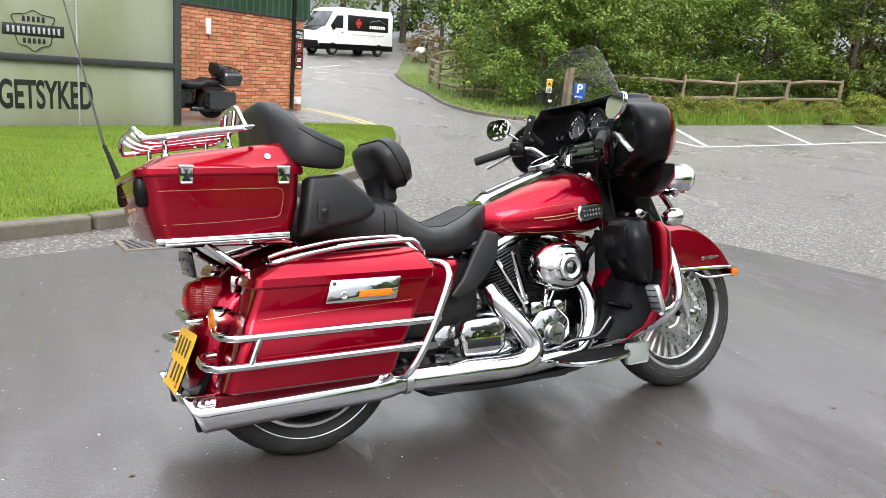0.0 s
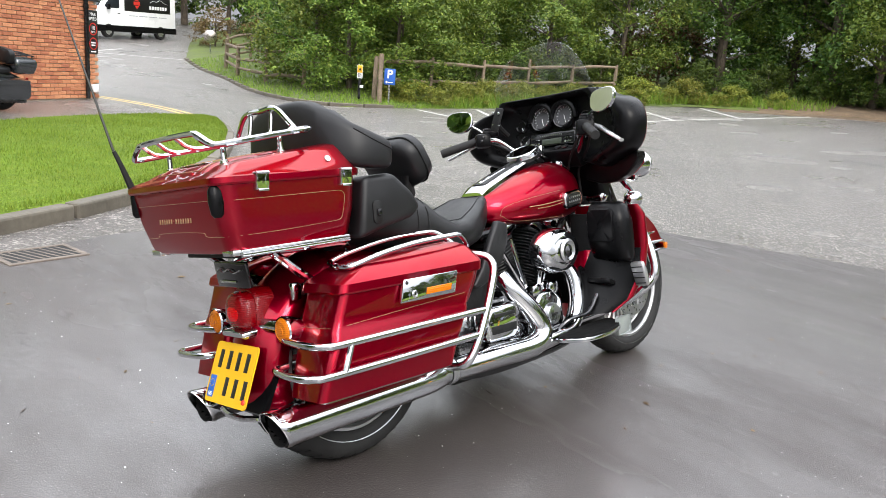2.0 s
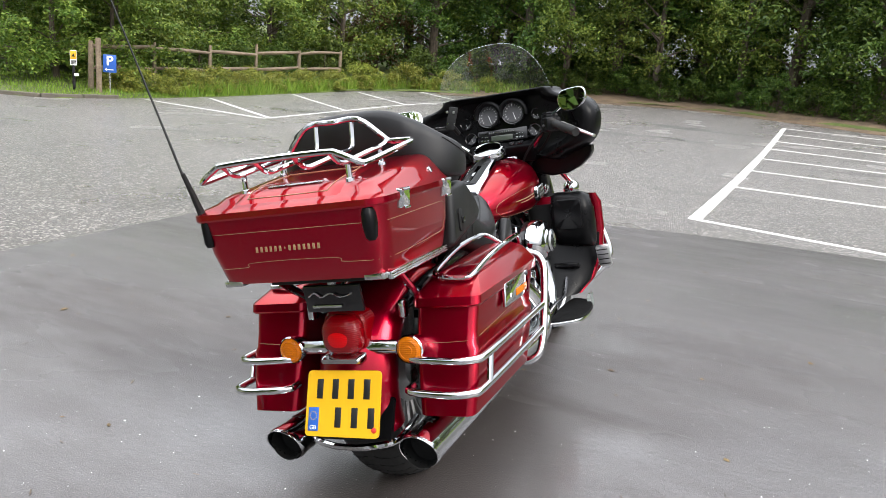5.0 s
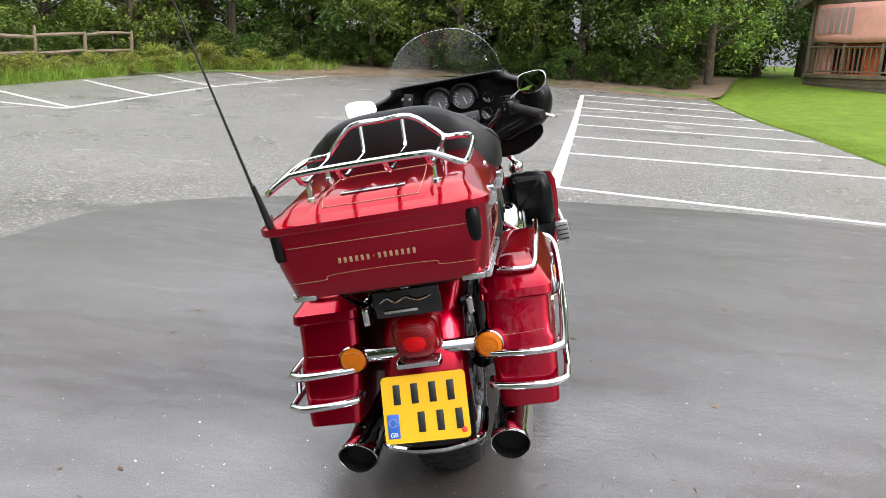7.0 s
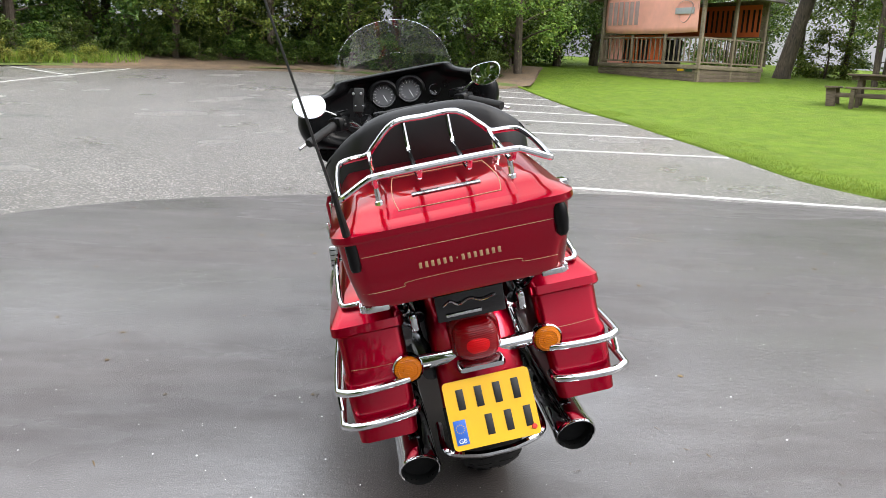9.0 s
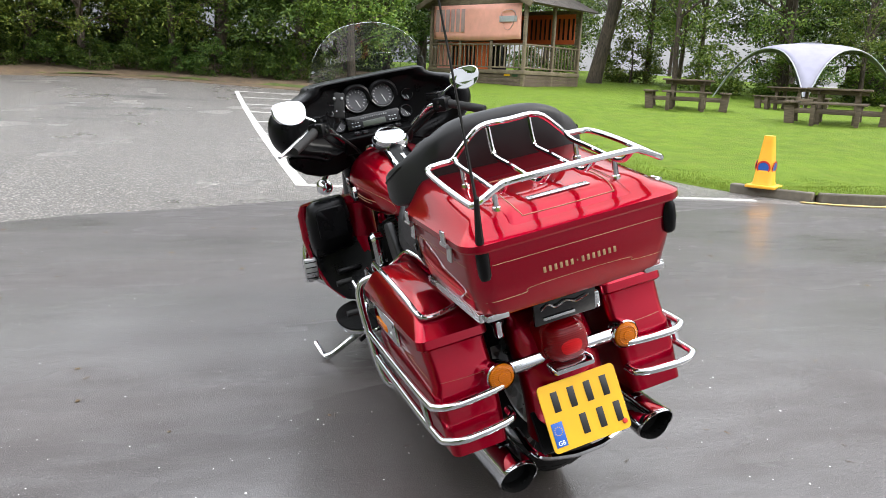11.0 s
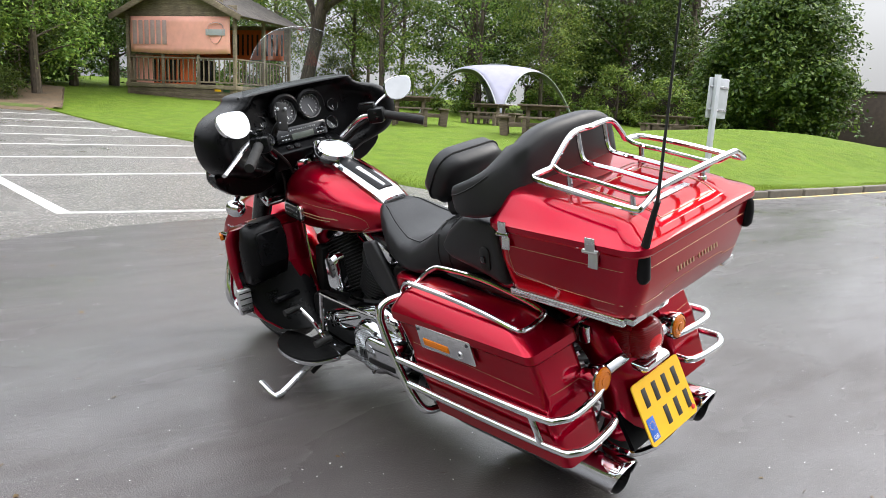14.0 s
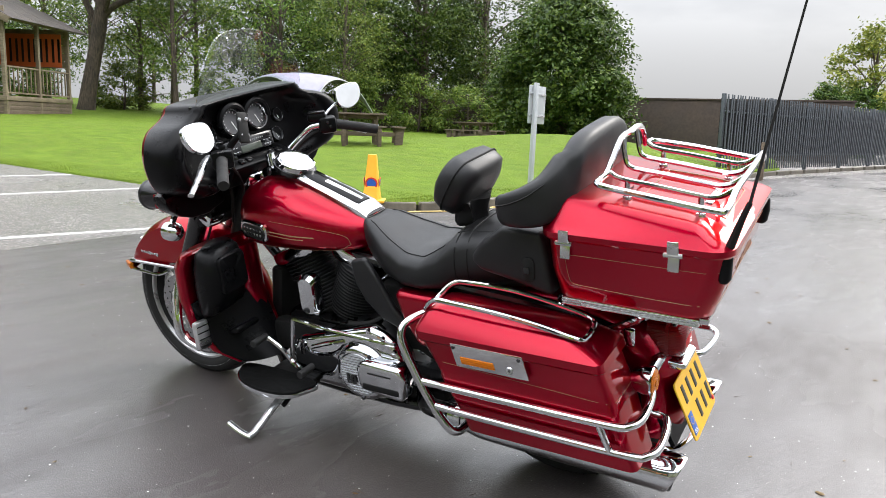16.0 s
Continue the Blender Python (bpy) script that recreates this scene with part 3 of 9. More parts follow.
def strip(name, pts, width, mat, lift=0.004, base=None, label="", parent=None, per=6):
    """A painted line along pts, worn at its edges."""
    path = spline([(x, y, 0) for x, y in pts], per) if len(pts) > 2 else [Vector((*pts[0], 0)).lerp(Vector((*pts[1], 0)), k / 12) for k in range(13)]
    vs, fs = [], []
    for i, p in enumerate(path):
        d = (path[min(i + 1, len(path) - 1)] - path[max(i - 1, 0)]).normalized()
        nrm = Vector((-d.y, d.x, 0))
        for s in (-1, 1):
            w = width * 0.5 * (1 + 0.12 * noise.noise((p.x * 4, p.y * 4, s * 5)))
            q = p + nrm * (w * s)
            z = (ground_z(q.x, q.y) + OLD if base is None else base)
            vs.append((q.x, q.y, z + lift))
        if i:
            k = 2 * i
            fs.append((k - 2, k - 1, k + 1, k))
    n0 = len(vs)
    vs += [(x, y, z - lift - 0.004) for x, y, z in vs]
    for i in range(1, len(path)):
        k = 2 * i
        fs += [(k - 2, k, n0 + k, n0 + k - 2), (k + 1, k - 1, n0 + k - 1, n0 + k + 1)]
    fs += [(0, 1, n0 + 1, n0), (n0 - 2, 2 * n0 - 2, 2 * n0 - 1, n0 - 1)]
    ob = raw_mesh(name, vs, fs, mat, parent)
    return tagged(ob, label, "marking", kind="structure") if not parent else ob


# bay lines beside the lawn
strip("bay_line", [(6.8, 2.48), (24.75, 2.88)], 0.13, LINE, label="white painted line along the parking bays")
for k, (x0, y0, x1, y1) in enumerate([(6.82, 2.5, 5.72, -2.3), (10.2, 2.5, 9.85, -2.2), (12.8, 2.57, 12.35, -2.2), (15.3, 2.65, 14.8, -2.05), (17.8, 2.7, 16.95, -1.9),
                                      (20.1, 2.76, 19.15, -1.7), (22.5, 2.81, 21.4, -1.5), (24.75, 2.88, 23.6, -1.3)]):
    strip("bay_line", [(x0, y0), (x1, y1)], 0.1, LINE, 0.007, label="white painted parking bay divider")
# slanted bays before the hedge
strip("bay_line", [(11.6, 12.3), (15.8, 13.1), (19.8, 13.6), (23.3, 13.3), (27.0, 12.8)], 0.1, LINE, label="white painted line along the slanted bays")
for x0, y0, x1, y1 in [(11.6, 12.3, 12.6, 17.0), (11.9, 12.4, 15.0, 17.2), (15.8, 13.1, 19.3, 17.7), (19.8, 13.6, 23.0, 17.6), (23.3, 13.4, 26.0, 16.6), (27.0, 12.8, 28.2, 14.2)]:
    strip("bay_line", [(x0, y0), (x1, y1)], 0.1, LINE, 0.007, label="white painted slanted bay divider")
strip("bay_line", [(9.2, 36.0), (13.5, 34.5)], 0.1, LINE, label="white painted bay line on the drive")
strip("bay_line", [(9.2, 36.0), (11.5, 38.5)], 0.1, LINE, 0.007, label="white painted bay line on the drive")

ISLAND = [(-14, -1.2), (-6, 2.7), (-2.5, 4.3), (-0.29, 5.34), (0.42, 5.7), (1.42, 6.38), (2.16, 7.13), (3.19, 8.58), (4.05, 10.2), (4.55, 11.4), (4.95, 12.7)]
ISLAND_BACK = [(-16, 6.0), (-9, 8.2), (-5, 9.1), (-2.5, 9.9), (-1.0, 10.4), (0.4, 10.95), (1.35, 11.35), (2.2, 11.9), (3.0, 12.4), (3.9, 12.9), (4.9, 13.1)]
LAWN_EDGE = [(26, -1.2), (19.1, -1.7), (15.7, -2.12), (12.3, -2.25), (9.8, -2.25), (7.8, -2.17), (6.8, -2.3), (5.95, -2.65), (5.42, -3.4), (5.2, -5.8), (5.06, -7.6), (4.95, -11), (4.85, -14.9), (4.8, -19.5)]
LAWN_BACK = [(60, -2), (60, -9), (58, -16), (56, -22), (52, -28), (46, -34), (38, -40), (30, -42), (24, -42), (18, -40), (13, -36), (10, -32), (7.5, -27), (5.6, -22.5)]
VERGE_EDGE = [(17, 44), (13.2, 35), (12.0, 30.4), (11.3, 26.5), (10.2, 22.4), (9.75, 19.4), (10.2, 17.7), (12.2, 17.3), (15.7, 17.5), (20.2, 17.9), (24.4, 17.6), (27.6, 14.6), (29.6, 10.5), (30.4, 6.5), (28.6, 2.6), (26, -1.2)]
VERGE_BACK = [(60, 90), (64, 80), (66, 70), (68, 62), (70, 56), (72, 50), (74, 46), (75, 42), (76, 38), (76, 34), (76, 30), (74, 24), (72, 18), (70, 10), (66, 4), (60, -2)]


def lawn_z(x, y):
    d = away(x, y, LAWN_EDGE)
    z = ground_z(x, y) + 0.02 + 0.08 * smooth((6.35 - x) / 0.4) + 0.28 * smooth(d / 6.5)
    z += 0.62 * math.exp(-((x - 9.5) ** 2 / 22 + (y + 15.5) ** 2 / 26)) * smooth(d / 3.0)
    return z + 0.22 * math.exp(-((x - 18.5) ** 2 / 40 + (y + 7.5) ** 2 / 26)) * smooth(d / 3)


def verge_z(x, y):
    d = away(x, y, VERGE_EDGE)
    return ground_z(x, y) - 0.01 + 0.08 * smooth(d / 0.4) + 0.35 * smooth(d / 5)


def island_z(x, y):
    return 0.10 + 0.03 * smooth(away(x, y, ISLAND) / 1.5)


def sheet(name, edge, back, height, mat, label, rows=26, per=8, power=1.8):
    a0 = spline([(x, y, 0) for x, y in edge], per)
    b0 = spline([(x, y, 0) for x, y in back], per)
    vs, fs, w = [], [], rows + 1
    for p, q in zip(a0, b0):
        for k in range(w):
            c = p.lerp(q, (k / rows) ** power)
            vs.append((c.x, c.y, height(c.x, c.y) + (0.02 * noise.noise((c.x, c.y, 3)) if 0 < k else -0.03)))
    for i in range(len(a0) - 1):
        for k in range(rows):
            fs.append((i * w + k, i * w + k + 1, (i + 1) * w + k + 1, (i + 1) * w + k))
    return tagged(raw_mesh(name, vs, fs, mat, smooth=True), label, "lawn", kind="structure")


sheet("lawn_island", ISLAND, ISLAND_BACK, island_z, LAWN, "short bright green grass island behind a kerb", 16, 6, 1.0)
sheet("lawn_picnic", LAWN_EDGE, LAWN_BACK, lawn_z, LAWN, "mown bright green picnic lawn with a low mound", 44, 8)
sheet("verge", VERGE_EDGE, VERGE_BACK, verge_z, VERGE_MAT, "grass verge under the hedge", 34, 6, 2.2)
# littered edge of the car park below the trees
LITTER = [(26.0, 15.8), (27.2, 14.2), (29.2, 10.4), (30.0, 6.5), (28.2, 2.7), (25.6, -1.0)]
strip("leaf_litter_edge", LITTER, 1.5, SOIL, 0.01, label="band of brown leaf litter and soil at the car park edge")
BANK = [(27.4, 14.9), (28.2, 13.6), (29.6, 10.5), (30.4, 6.5), (28.6, 2.6), (26, -1.2), (24.4, -1.32)]
BANK_BACK = [(29.0, 16.4), (31.0, 14.4), (33.0, 11.5), (34.0, 6.5), (33.0, 2.0), (32.5, -2.6), (31.0, -2.9)]
sheet("leaf_litter_bank", BANK, BANK_BACK, lambda x, y: verge_z(x, y) + 0.03, SOIL, "brown leaf litter on the bank under the trees", 8, 6, 1.2)


# ---- kerbs ----
def kerb_run(name, line, height, label, n_limit=300, width=0.125, length=0.915):
    root = tagged(new(name), label, "kerb", kind="structure")
    stone = rbox(length - 0.006, width, height + 0.1, 0.018)
    me = bpy.data.meshes.new("kerb_stone")
    stone.to_mesh(me)
    stone.free()
    me.materials.append(KERB)
    path = spline([(x, y, 0) for x, y in line], 24)
    pts, acc, last = [path[0]], 0.0, path[0]
    for p in path[1:]:
        acc += (p - last).length
        last = p
        if acc >= length:
            pts.append(p.copy())
            acc = 0.0
    for p, q in zip(pts, pts[1:]):
        c, d = (p + q) / 2, q - p
        z = ground_z(c.x, c.y) + height / 2 - 0.05
        ob = new("kerb_stone", me)
        ob.parent = root
        ob.matrix_world = Matrix.Translation((c.x, c.y, z + random.uniform(-0.004, 0.004))) @ Matrix.Rotation(math.atan2(d.y, d.x), 4, "Z") @ Matrix.Rotation(random.uniform(-0.01, 0.01), 4, "X")
    return root


kerb_run("kerb_island", ISLAND[1:], 0.09, "weathered concrete kerb round the grass island")
kerb_run("kerb_lawn", [(6.35, -2.45), (5.95, -2.62), (5.40, -3.4), (5.16, -5.8), (5.03, -7.6), (4.92, -11), (4.82, -15), (4.2, -20), (2.7, -28.5)], 0.10, "weathered concrete kerb along the lawn")
kerb_run("kerb_verge", VERGE_EDGE[1:8], 0.08, "low mossy kerb along the drive")
strip("yellow_line", [(5.55, -2.75), (5.22, -3.5), (4.98, -5.8), (4.85, -7.6), (4.74, -11), (4.64, -15)], 0.07, YELLOW_LINE, 0.004, 0.0, "worn yellow line along the kerb")
strip("yellow_line", [(4.75, 18.3), (5.2, 16.6), (5.3, 15.0), (5.15, 13.4)], 0.09, YELLOW_LINE, 0.004, None, "worn yellow line by the building")
strip("yellow_line", [(4.55, 18.2), (5.0, 16.5), (5.1, 15.0), (4.98, 13.5)], 0.09, YELLOW_LINE, 0.004, None, "worn yellow line by the building")


# drain grating let into the asphalt
def make_drain():
    root = thing("drain_grating", "rusty cast iron drain grating set in the asphalt by the kerb", "drain", pose(0.59, 5.1, 0.0, 0, 0, 12))
    fr = bmesh.new()
    for s in (-1, 1):
        rbox(0.44, 0.03, 0.03, 0.003, Matrix.Translation((0, s * 0.135, -0.006)), fr)
        rbox(0.03, 0.24, 0.03, 0.003, Matrix.Translation((s * 0.205, 0, -0.006)), fr)
    part("frame", fr, IRON, root)
    for k in range(9):
        part("bar", rbox(0.016, 0.24, 0.026, 0.003, pose(-0.17 + k * 0.0425, 0, -0.007, 0, 0, 14)), IRON, root)
    # a black sheet between the bars puts in the shade of the hole
    part("pit_shade", rbox(0.38, 0.24, 0.004, 0, Matrix.Translation((0, 0, 0.003))), MATT_BLACK, root, "black sheet that puts in the shade of the drain hole")


make_drain()


# ---- plants ----
def leaf_cloud(rng, centers, radii, count, size, flat=0.75, up=0.35):
    """Folded leaf shapes strewn through clumps: vertices and faces."""
    k = rng.integers(0, len(centers), count)
    d = rng.normal(size=(count, 3))
    d /= np.linalg.norm(d, axis=1)[:, None]
    # two thirds of the leaves sit along drooping sprays, the rest fill the clump
    n_spray = 13
    sd = rng.normal(size=(len(centers) * n_spray, 3)) * np.array([1, 1, 0.45])
    sd /= np.linalg.norm(sd, axis=1)[:, None]
    sl = rng.uniform(0.7, 1.35, len(sd))
    j = k * n_spray + rng.integers(0, n_spray, count)
    u = rng.uniform(0.1, 1, count) ** 0.7
    spray = rng.random(count) < 0.68
    off_s = sd[j] * (u * sl[j])[:, None] + rng.normal(size=(count, 3)) * np.array([0.1, 0.1, 0.05]) - np.outer(u * u, [0, 0, 0.3])
    off_c = d * (rng.random(count) ** 0.5 * 0.85)[:, None] * np.array([1, 1, flat])
    p = centers[k] + np.where(spray[:, None], off_s, off_c) * radii[k][:, None]
    nrm = np.where(spray[:, None], sd[j] * 0.35 + np.array([0, 0, 0.8]), d + np.array([0, 0, up])) + rng.normal(size=(count, 3)) * 0.5
    nrm /= np.linalg.norm(nrm, axis=1)[:, None]
    t = np.cross(nrm, rng.normal(size=(count, 3)))
    t /= np.linalg.norm(t, axis=1)[:, None] + 1e-9
    b = np.cross(nrm, t)
    s = size * rng.uniform(0.6, 1.35, count)[:, None]
    droop = nrm * s * 0.18
    v = np.stack([p - t * s, p + b * s * 0.48 - droop, p + t * s, p - b * s * 0.48 - droop], 1).reshape(-1, 3)
    i = np.arange(count) * 4
    f = np.concatenate([np.stack([i, i + 1, i + 2], 1), np.stack([i, i + 2, i + 3], 1)])
    return v, f


def fast_mesh(name, v, f, mat):
    me = bpy.data.meshes.new(name)
    me.vertices.add(len(v))
    me.vertices.foreach_set("co", np.asarray(v, np.float32).ravel())
    n = f.shape[1]
    me.loops.add(f.size)
    me.loops.foreach_set("vertex_index", f.astype(np.int32).ravel())
    me.polygons.add(len(f))
    me.polygons.foreach_set("loop_start", np.arange(0, f.size, n, dtype=np.int32))
    me.update(calc_edges=True)
    me.materials.append(mat)
    return me


def tree(name, seed, height, spread, mat, count, size, label, category="tree", low=0.15, trunk=0.16, lean=0.0, clumps=46, split=False):
    """A tapered trunk with limbs, and a crown of leaves gathered in clumps."""
    rng = np.random.default_rng(seed)
    root = thing(name, label, category)
    bm = bmesh.new()
    top = Vector((lean * height, 0, height * 0.82))
    mid = Vector((lean * height * 0.35 + rng.uniform(-0.15, 0.15), rng.uniform(-0.15, 0.15), height * 0.4))
    if split:
        tube([(0, 0, -0.3), (0.05, 0, 0.3), (0.3, 0, 1.6), (0.63, 0, 3.3), (0.76, 0.05, 4.6), (0.8, 0.1, 6.2), top], trunk, 14, 5, bm=bm, radii=[trunk * 1.7, trunk * 1.2, trunk * 1.02, trunk, trunk * 0.72, trunk * 0.5, trunk * 0.15])
        for pts in ([(0.58, 0, 3.1), (0.95, 0.02, 3.7), (1.6, 0.1, 4.1), (2.7, 0.2, 4.5), (4.0, 0.3, 5.3)], [(0.5, 0, 2.8), (0.25, 0.2, 3.7), (-0.5, 0.4, 4.8), (-1.6, 0.6, 5.9)], [(0.76, 0.05, 4.5), (1.2, -0.1, 5.4), (2.0, -0.2, 6.6)]):
            part("limb", tube(pts, trunk * 0.5, 10, 5, radii=[trunk * 0.62, trunk * 0.5, trunk * 0.4, trunk * 0.28, trunk * 0.08]), BARK, root)
    else:
        tube([(0, 0, -0.3), mid, top], trunk, 9, 6, bm=bm, radii=[trunk * 1.25, trunk, trunk * 0.7, trunk * 0.2])
    cs, rs = [], []
    for k in range(clumps):
        u = rng.random()
        z = height * (low + (1 - low) * u)
        w = spread * math.sin(math.pi * min(0.97, 0.18 + 0.8 * u)) ** 0.7 * rng.uniform(0.45, 1.0)
        a = rng.uniform(0, 2 * math.pi)
        c = Vector((w * math.cos(a) + lean * z, w * math.sin(a), z))
        cs.append(c)
        rs.append(spread * rng.uniform(0.22, 0.42))
        if k % 4 == 0:
            s = Vector((lean * z * 0.7, 0, max(0.3, z * 0.7)))
            limb = tube([s, s.lerp(c, 0.5) + Vector((0, 0, 0.1)), c], 0.03, 5, 3, bm=None if split else bm, radii=[trunk * 0.35, trunk * 0.2, 0.01])
            if split:
                part("limb", limb, BARK, root)
    part("trunk", bm, BARK, root)
    v, f = leaf_cloud(rng, np.array([tuple(c) for c in cs]), np.array(rs), count, size)
    v[:, 2] = np.maximum(v[:, 2], 0.03)
    crown = new("crown", fast_mesh("crown", v, f, mat))
    crown.parent = root
    return root


def place(proto, spots, zf):
    """The first spot takes the built plant, the others copies of it, turned and sized."""
    first = True
    for x, y, s in spots:
        m = Matrix.Translation((x, y, zf(x, y) - 0.05)) @ Matrix.Rotation(random.uniform(0, 6.28), 4, "Z") @ Matrix.Diagonal((s, s, s * random.uniform(0.92, 1.1), 1))
        if first:
            proto.matrix_world = m
            first = False
        else:
            ob = copy_thing(proto, m)
            ob.matrix_world = m


bush_a = tree("hedge_bush", 1, 4.2, 1.9, LEAF_MID, 17000, 0.056, "dense green hedge bush beside the drive", "bush", 0.05, 0.07, clumps=60)
place(bush_a, [(12.6, 20.4, 1.05), (12.9, 22.9, 1.2), (13.9, 19.6, 1.0), (15.2, 21.6, 1.25), (17.2, 22.4, 1.2), (19.2, 23.6, 1.2), (14.6, 25.2, 1.4), (21.5, 24.2, 1.15)], verge_z)
bush_b = tree("hedge_bush", 2, 5.2, 2.2, LEAF_MID, 18000, 0.064, "tall green hazel bush in the hedge", "bush", 0.04, 0.09, clumps=64)
place(bush_b, [(24.2, 23.0, 1.15), (27.2, 21.5, 1.2), (17.5, 28.0, 1.3), (22.5, 29.0, 1.4)], verge_z)
wood = tree("woodland_tree", 3, 9.5, 3.0, LEAF_DARK, 16000, 0.09, "dark green woodland tree with low hanging branches", "tree", 0.06, 0.2, clumps=80)
place(wood, [(30.5, 18.6, 0.95), (32.3, 14.6, 1.0), (33.6, 10.8, 1.05), (34.2, 7.0, 1.0), (32.6, 3.4, 1.0), (31.0, 0.2, 1.0), (33.0, -1.6, 0.95), (34, 22, 1.1), (29, 27, 1.2), (37.5, -2.6, 1.05)], verge_z)
beech = tree("beech_tree", 4, 8.5, 2.8, LEAF_MID, 13000, 0.085, "green beech tree with sparse lower branches", "tree", 0.18, 0.17, clumps=70)
place(beech, [(33.5, 16.8, 0.9), (31.2, 12.4, 0.8), (32.0, 8.6, 0.85), (32.2, 5.2, 0.8), (29.2, -1.6, 0.85), (15.5, 52, 1.1), (21, 55, 1.2), (27, 52, 1.3), (9, 56, 1.2), (3, 58, 1.2), (32, 46, 1.3)], verge_z)
small = tree("undergrowth_bush", 5, 1.7, 1.1, LEAF_DARK, 5000, 0.055, "low leafy undergrowth below the trees", "bush", 0.02, 0.03, clumps=40)
place(small, [(14.4, 20.2, 0.7), (16.2, 20.7, 0.75), (18.3, 20.9, 0.7), (20.6, 21.2, 0.75), (22.8, 21.2, 0.8), (25.3, 20.9, 0.9), (27.6, 17.8, 0.9), (29.4, 15.8, 0.9), (31.0, 13.0, 0.8), (31.9, 9.8, 0.8), (31.9, 6.6, 0.8), (30.4, 3.6, 0.8), (29.4, 1.0, 0.8), (28.6, 16.6, 0.8), (30.6, 14.4, 0.7), (31.2, 11.4, 0.7), (31.4, 8.2, 0.75), (31.2, 5.0, 0.75), (30.0, 2.2, 0.75), (28.4, -0.4, 0.7), (32.6, 12.0, 0.9), (32.8, 9.0, 0.95), (32.8, 6.0, 0.95)], verge_z)
nettle = tree("bramble_clump", 6, 1.05, 1.0, LEAF_YELLOW, 5000, 0.045, "yellow-green nettles and brambles on the verge", "bush", 0.02, 0.02, clumps=34)
place(nettle, [(13.4, 18.1, 0.65), (14.9, 18.3, 0.65), (16.6, 18.5, 0.65), (18.2, 18.7, 0.58), (19.8, 18.8, 0.58), (21.4, 18.9, 0.65), (23.0, 18.8, 0.65), (24.6, 18.6, 0.85), (26.2, 17.4, 0.85), (27.6, 16.2, 0.79), (25.6, 18.9, 0.65), (28.6, 14.8, 0.56), (14.0, 17.9, 0.47), (15.6, 18.0, 0.52), (17.2, 18.2, 0.56), (18.9, 18.4, 0.52), (20.6, 18.5, 0.56), (22.3, 18.4, 0.61), (24.0, 18.2, 0.56), (25.4, 17.6, 0.52), (26.8, 16.2, 0.47), (13.0, 18.5, 0.56), (16.0, 18.9, 0.58), (19.0, 19.4, 0.65)], verge_z)
dry = tree("dry_bush", 7, 2.8, 1.6, LEAF_DRY, 3200, 0.07, "brownish dry bush at the edge of the wood", "bush", 0.1, 0.05, clumps=40)
place(dry, [(17.3, 41.2, 0.8), (30.2, 21.5, 1.3), (20.8, 42.6, 0.7)], verge_z)

# trees round the picnic lawn
oak = tree("leaning_oak", 8, 11.0, 4.2, LEAF_MID, 26000, 0.085, "mature tree with a leaning forked trunk behind the cabin", "tree", 0.42, 0.25, 0.22, 80, True)
oak.matrix_world = Matrix.Translation((34.6, -14.9, lawn_z(34.6, -14.9) - 0.1)) @ Matrix.Rotation(radians(-130), 4, "Z") @ Matrix.Scale(1.28, 4)
airy = tree("birch_tree", 9, 10.0, 2.6, LEAF_MID, 5600, 0.08, "thin tree with sparse yellowing leaves", "tree", 0.22, 0.11, clumps=60)
place(airy, [(36.5, -19.0, 1.1), (33.2, -20.0, 1.0), (40.0, -18.5, 1.15), (39.5, -23.0, 1.1), (30.5, -17.0, 1.0), (28.0, -21.0, 0.95), (37.0, -10.6, 0.9), (27.0, -24.5, 1.0), (24.6, -22.0, 0.8)], lawn_z)
ash = tree("ash_tree", 10, 12.0, 3.6, LEAF_DARK, 14000, 0.105, "tall dense dark green tree behind the lawn", "tree", 0.12, 0.24, clumps=84)
place(ash, [(25.5, -29.0, 1.0), (27.4, -31.0, 1.05), (23.8, -32.5, 0.8), (29.5, -28.5, 1.1), (34, -25.5, 1.1), (44.5, -12.5, 1.0), (33, -33, 1.2), (26, -36, 1.2), (50, -21, 0.8), (39.5, -7.0, 0.9), (37.0, -4.6, 0.7)], lawn_z)
round_tree = tree("round_tree", 11, 6.3, 2.9, LEAF_DARK, 78000, 0.095, "round-headed full green tree beside the wall", "tree", 0.08, 0.2, clumps=170)
round_tree.matrix_world = Matrix.Translation((14.9, -25.2, lawn_z(14.9, -25.2) - 0.1))
hedge_low = tree("lawn_hedge", 12, 2.6, 1.6, LEAF_MID, 6500, 0.075, "dark shrub at the back of the lawn", "bush", 0.03, 0.05, clumps=46)
place(hedge_low, [(38.0, -13.5, 1.0), (36.5, -18.0, 1.0), (29.2, -18.0, 0.9), (27.4, -20.6, 0.9), (25.6, -24.0, 1.0), (23.4, -26.0, 1.0), (21.0, -27.0, 1.0), (18.5, -27.2, 1.0), (39.0, -10.0, 0.9), (16.6, -28.6, 0.9)], lawn_z)
far_tree = tree("distant_tree", 13, 8.0, 3.0, LEAF_YELLOW, 7000, 0.13, "distant yellow-green tree beyond the fence", "tree", 0.1, 0.2, clumps=60)
place(far_tree, [(5.4, -44.0, 0.9), (2.6, -50.0, 0.9), (-4, -60, 1.0)], lambda x, y: 0.0)
conifer = tree("distant_shrub", 14, 3.4, 1.9, LEAF_DARK, 6000, 0.09, "dark green shrub beyond the fence", "bush", 0.05, 0.1, clumps=50)
place(conifer, [(7.2, -41.0, 1.0), (5.6, -42.5, 1.0)], lambda x, y: 0.0)
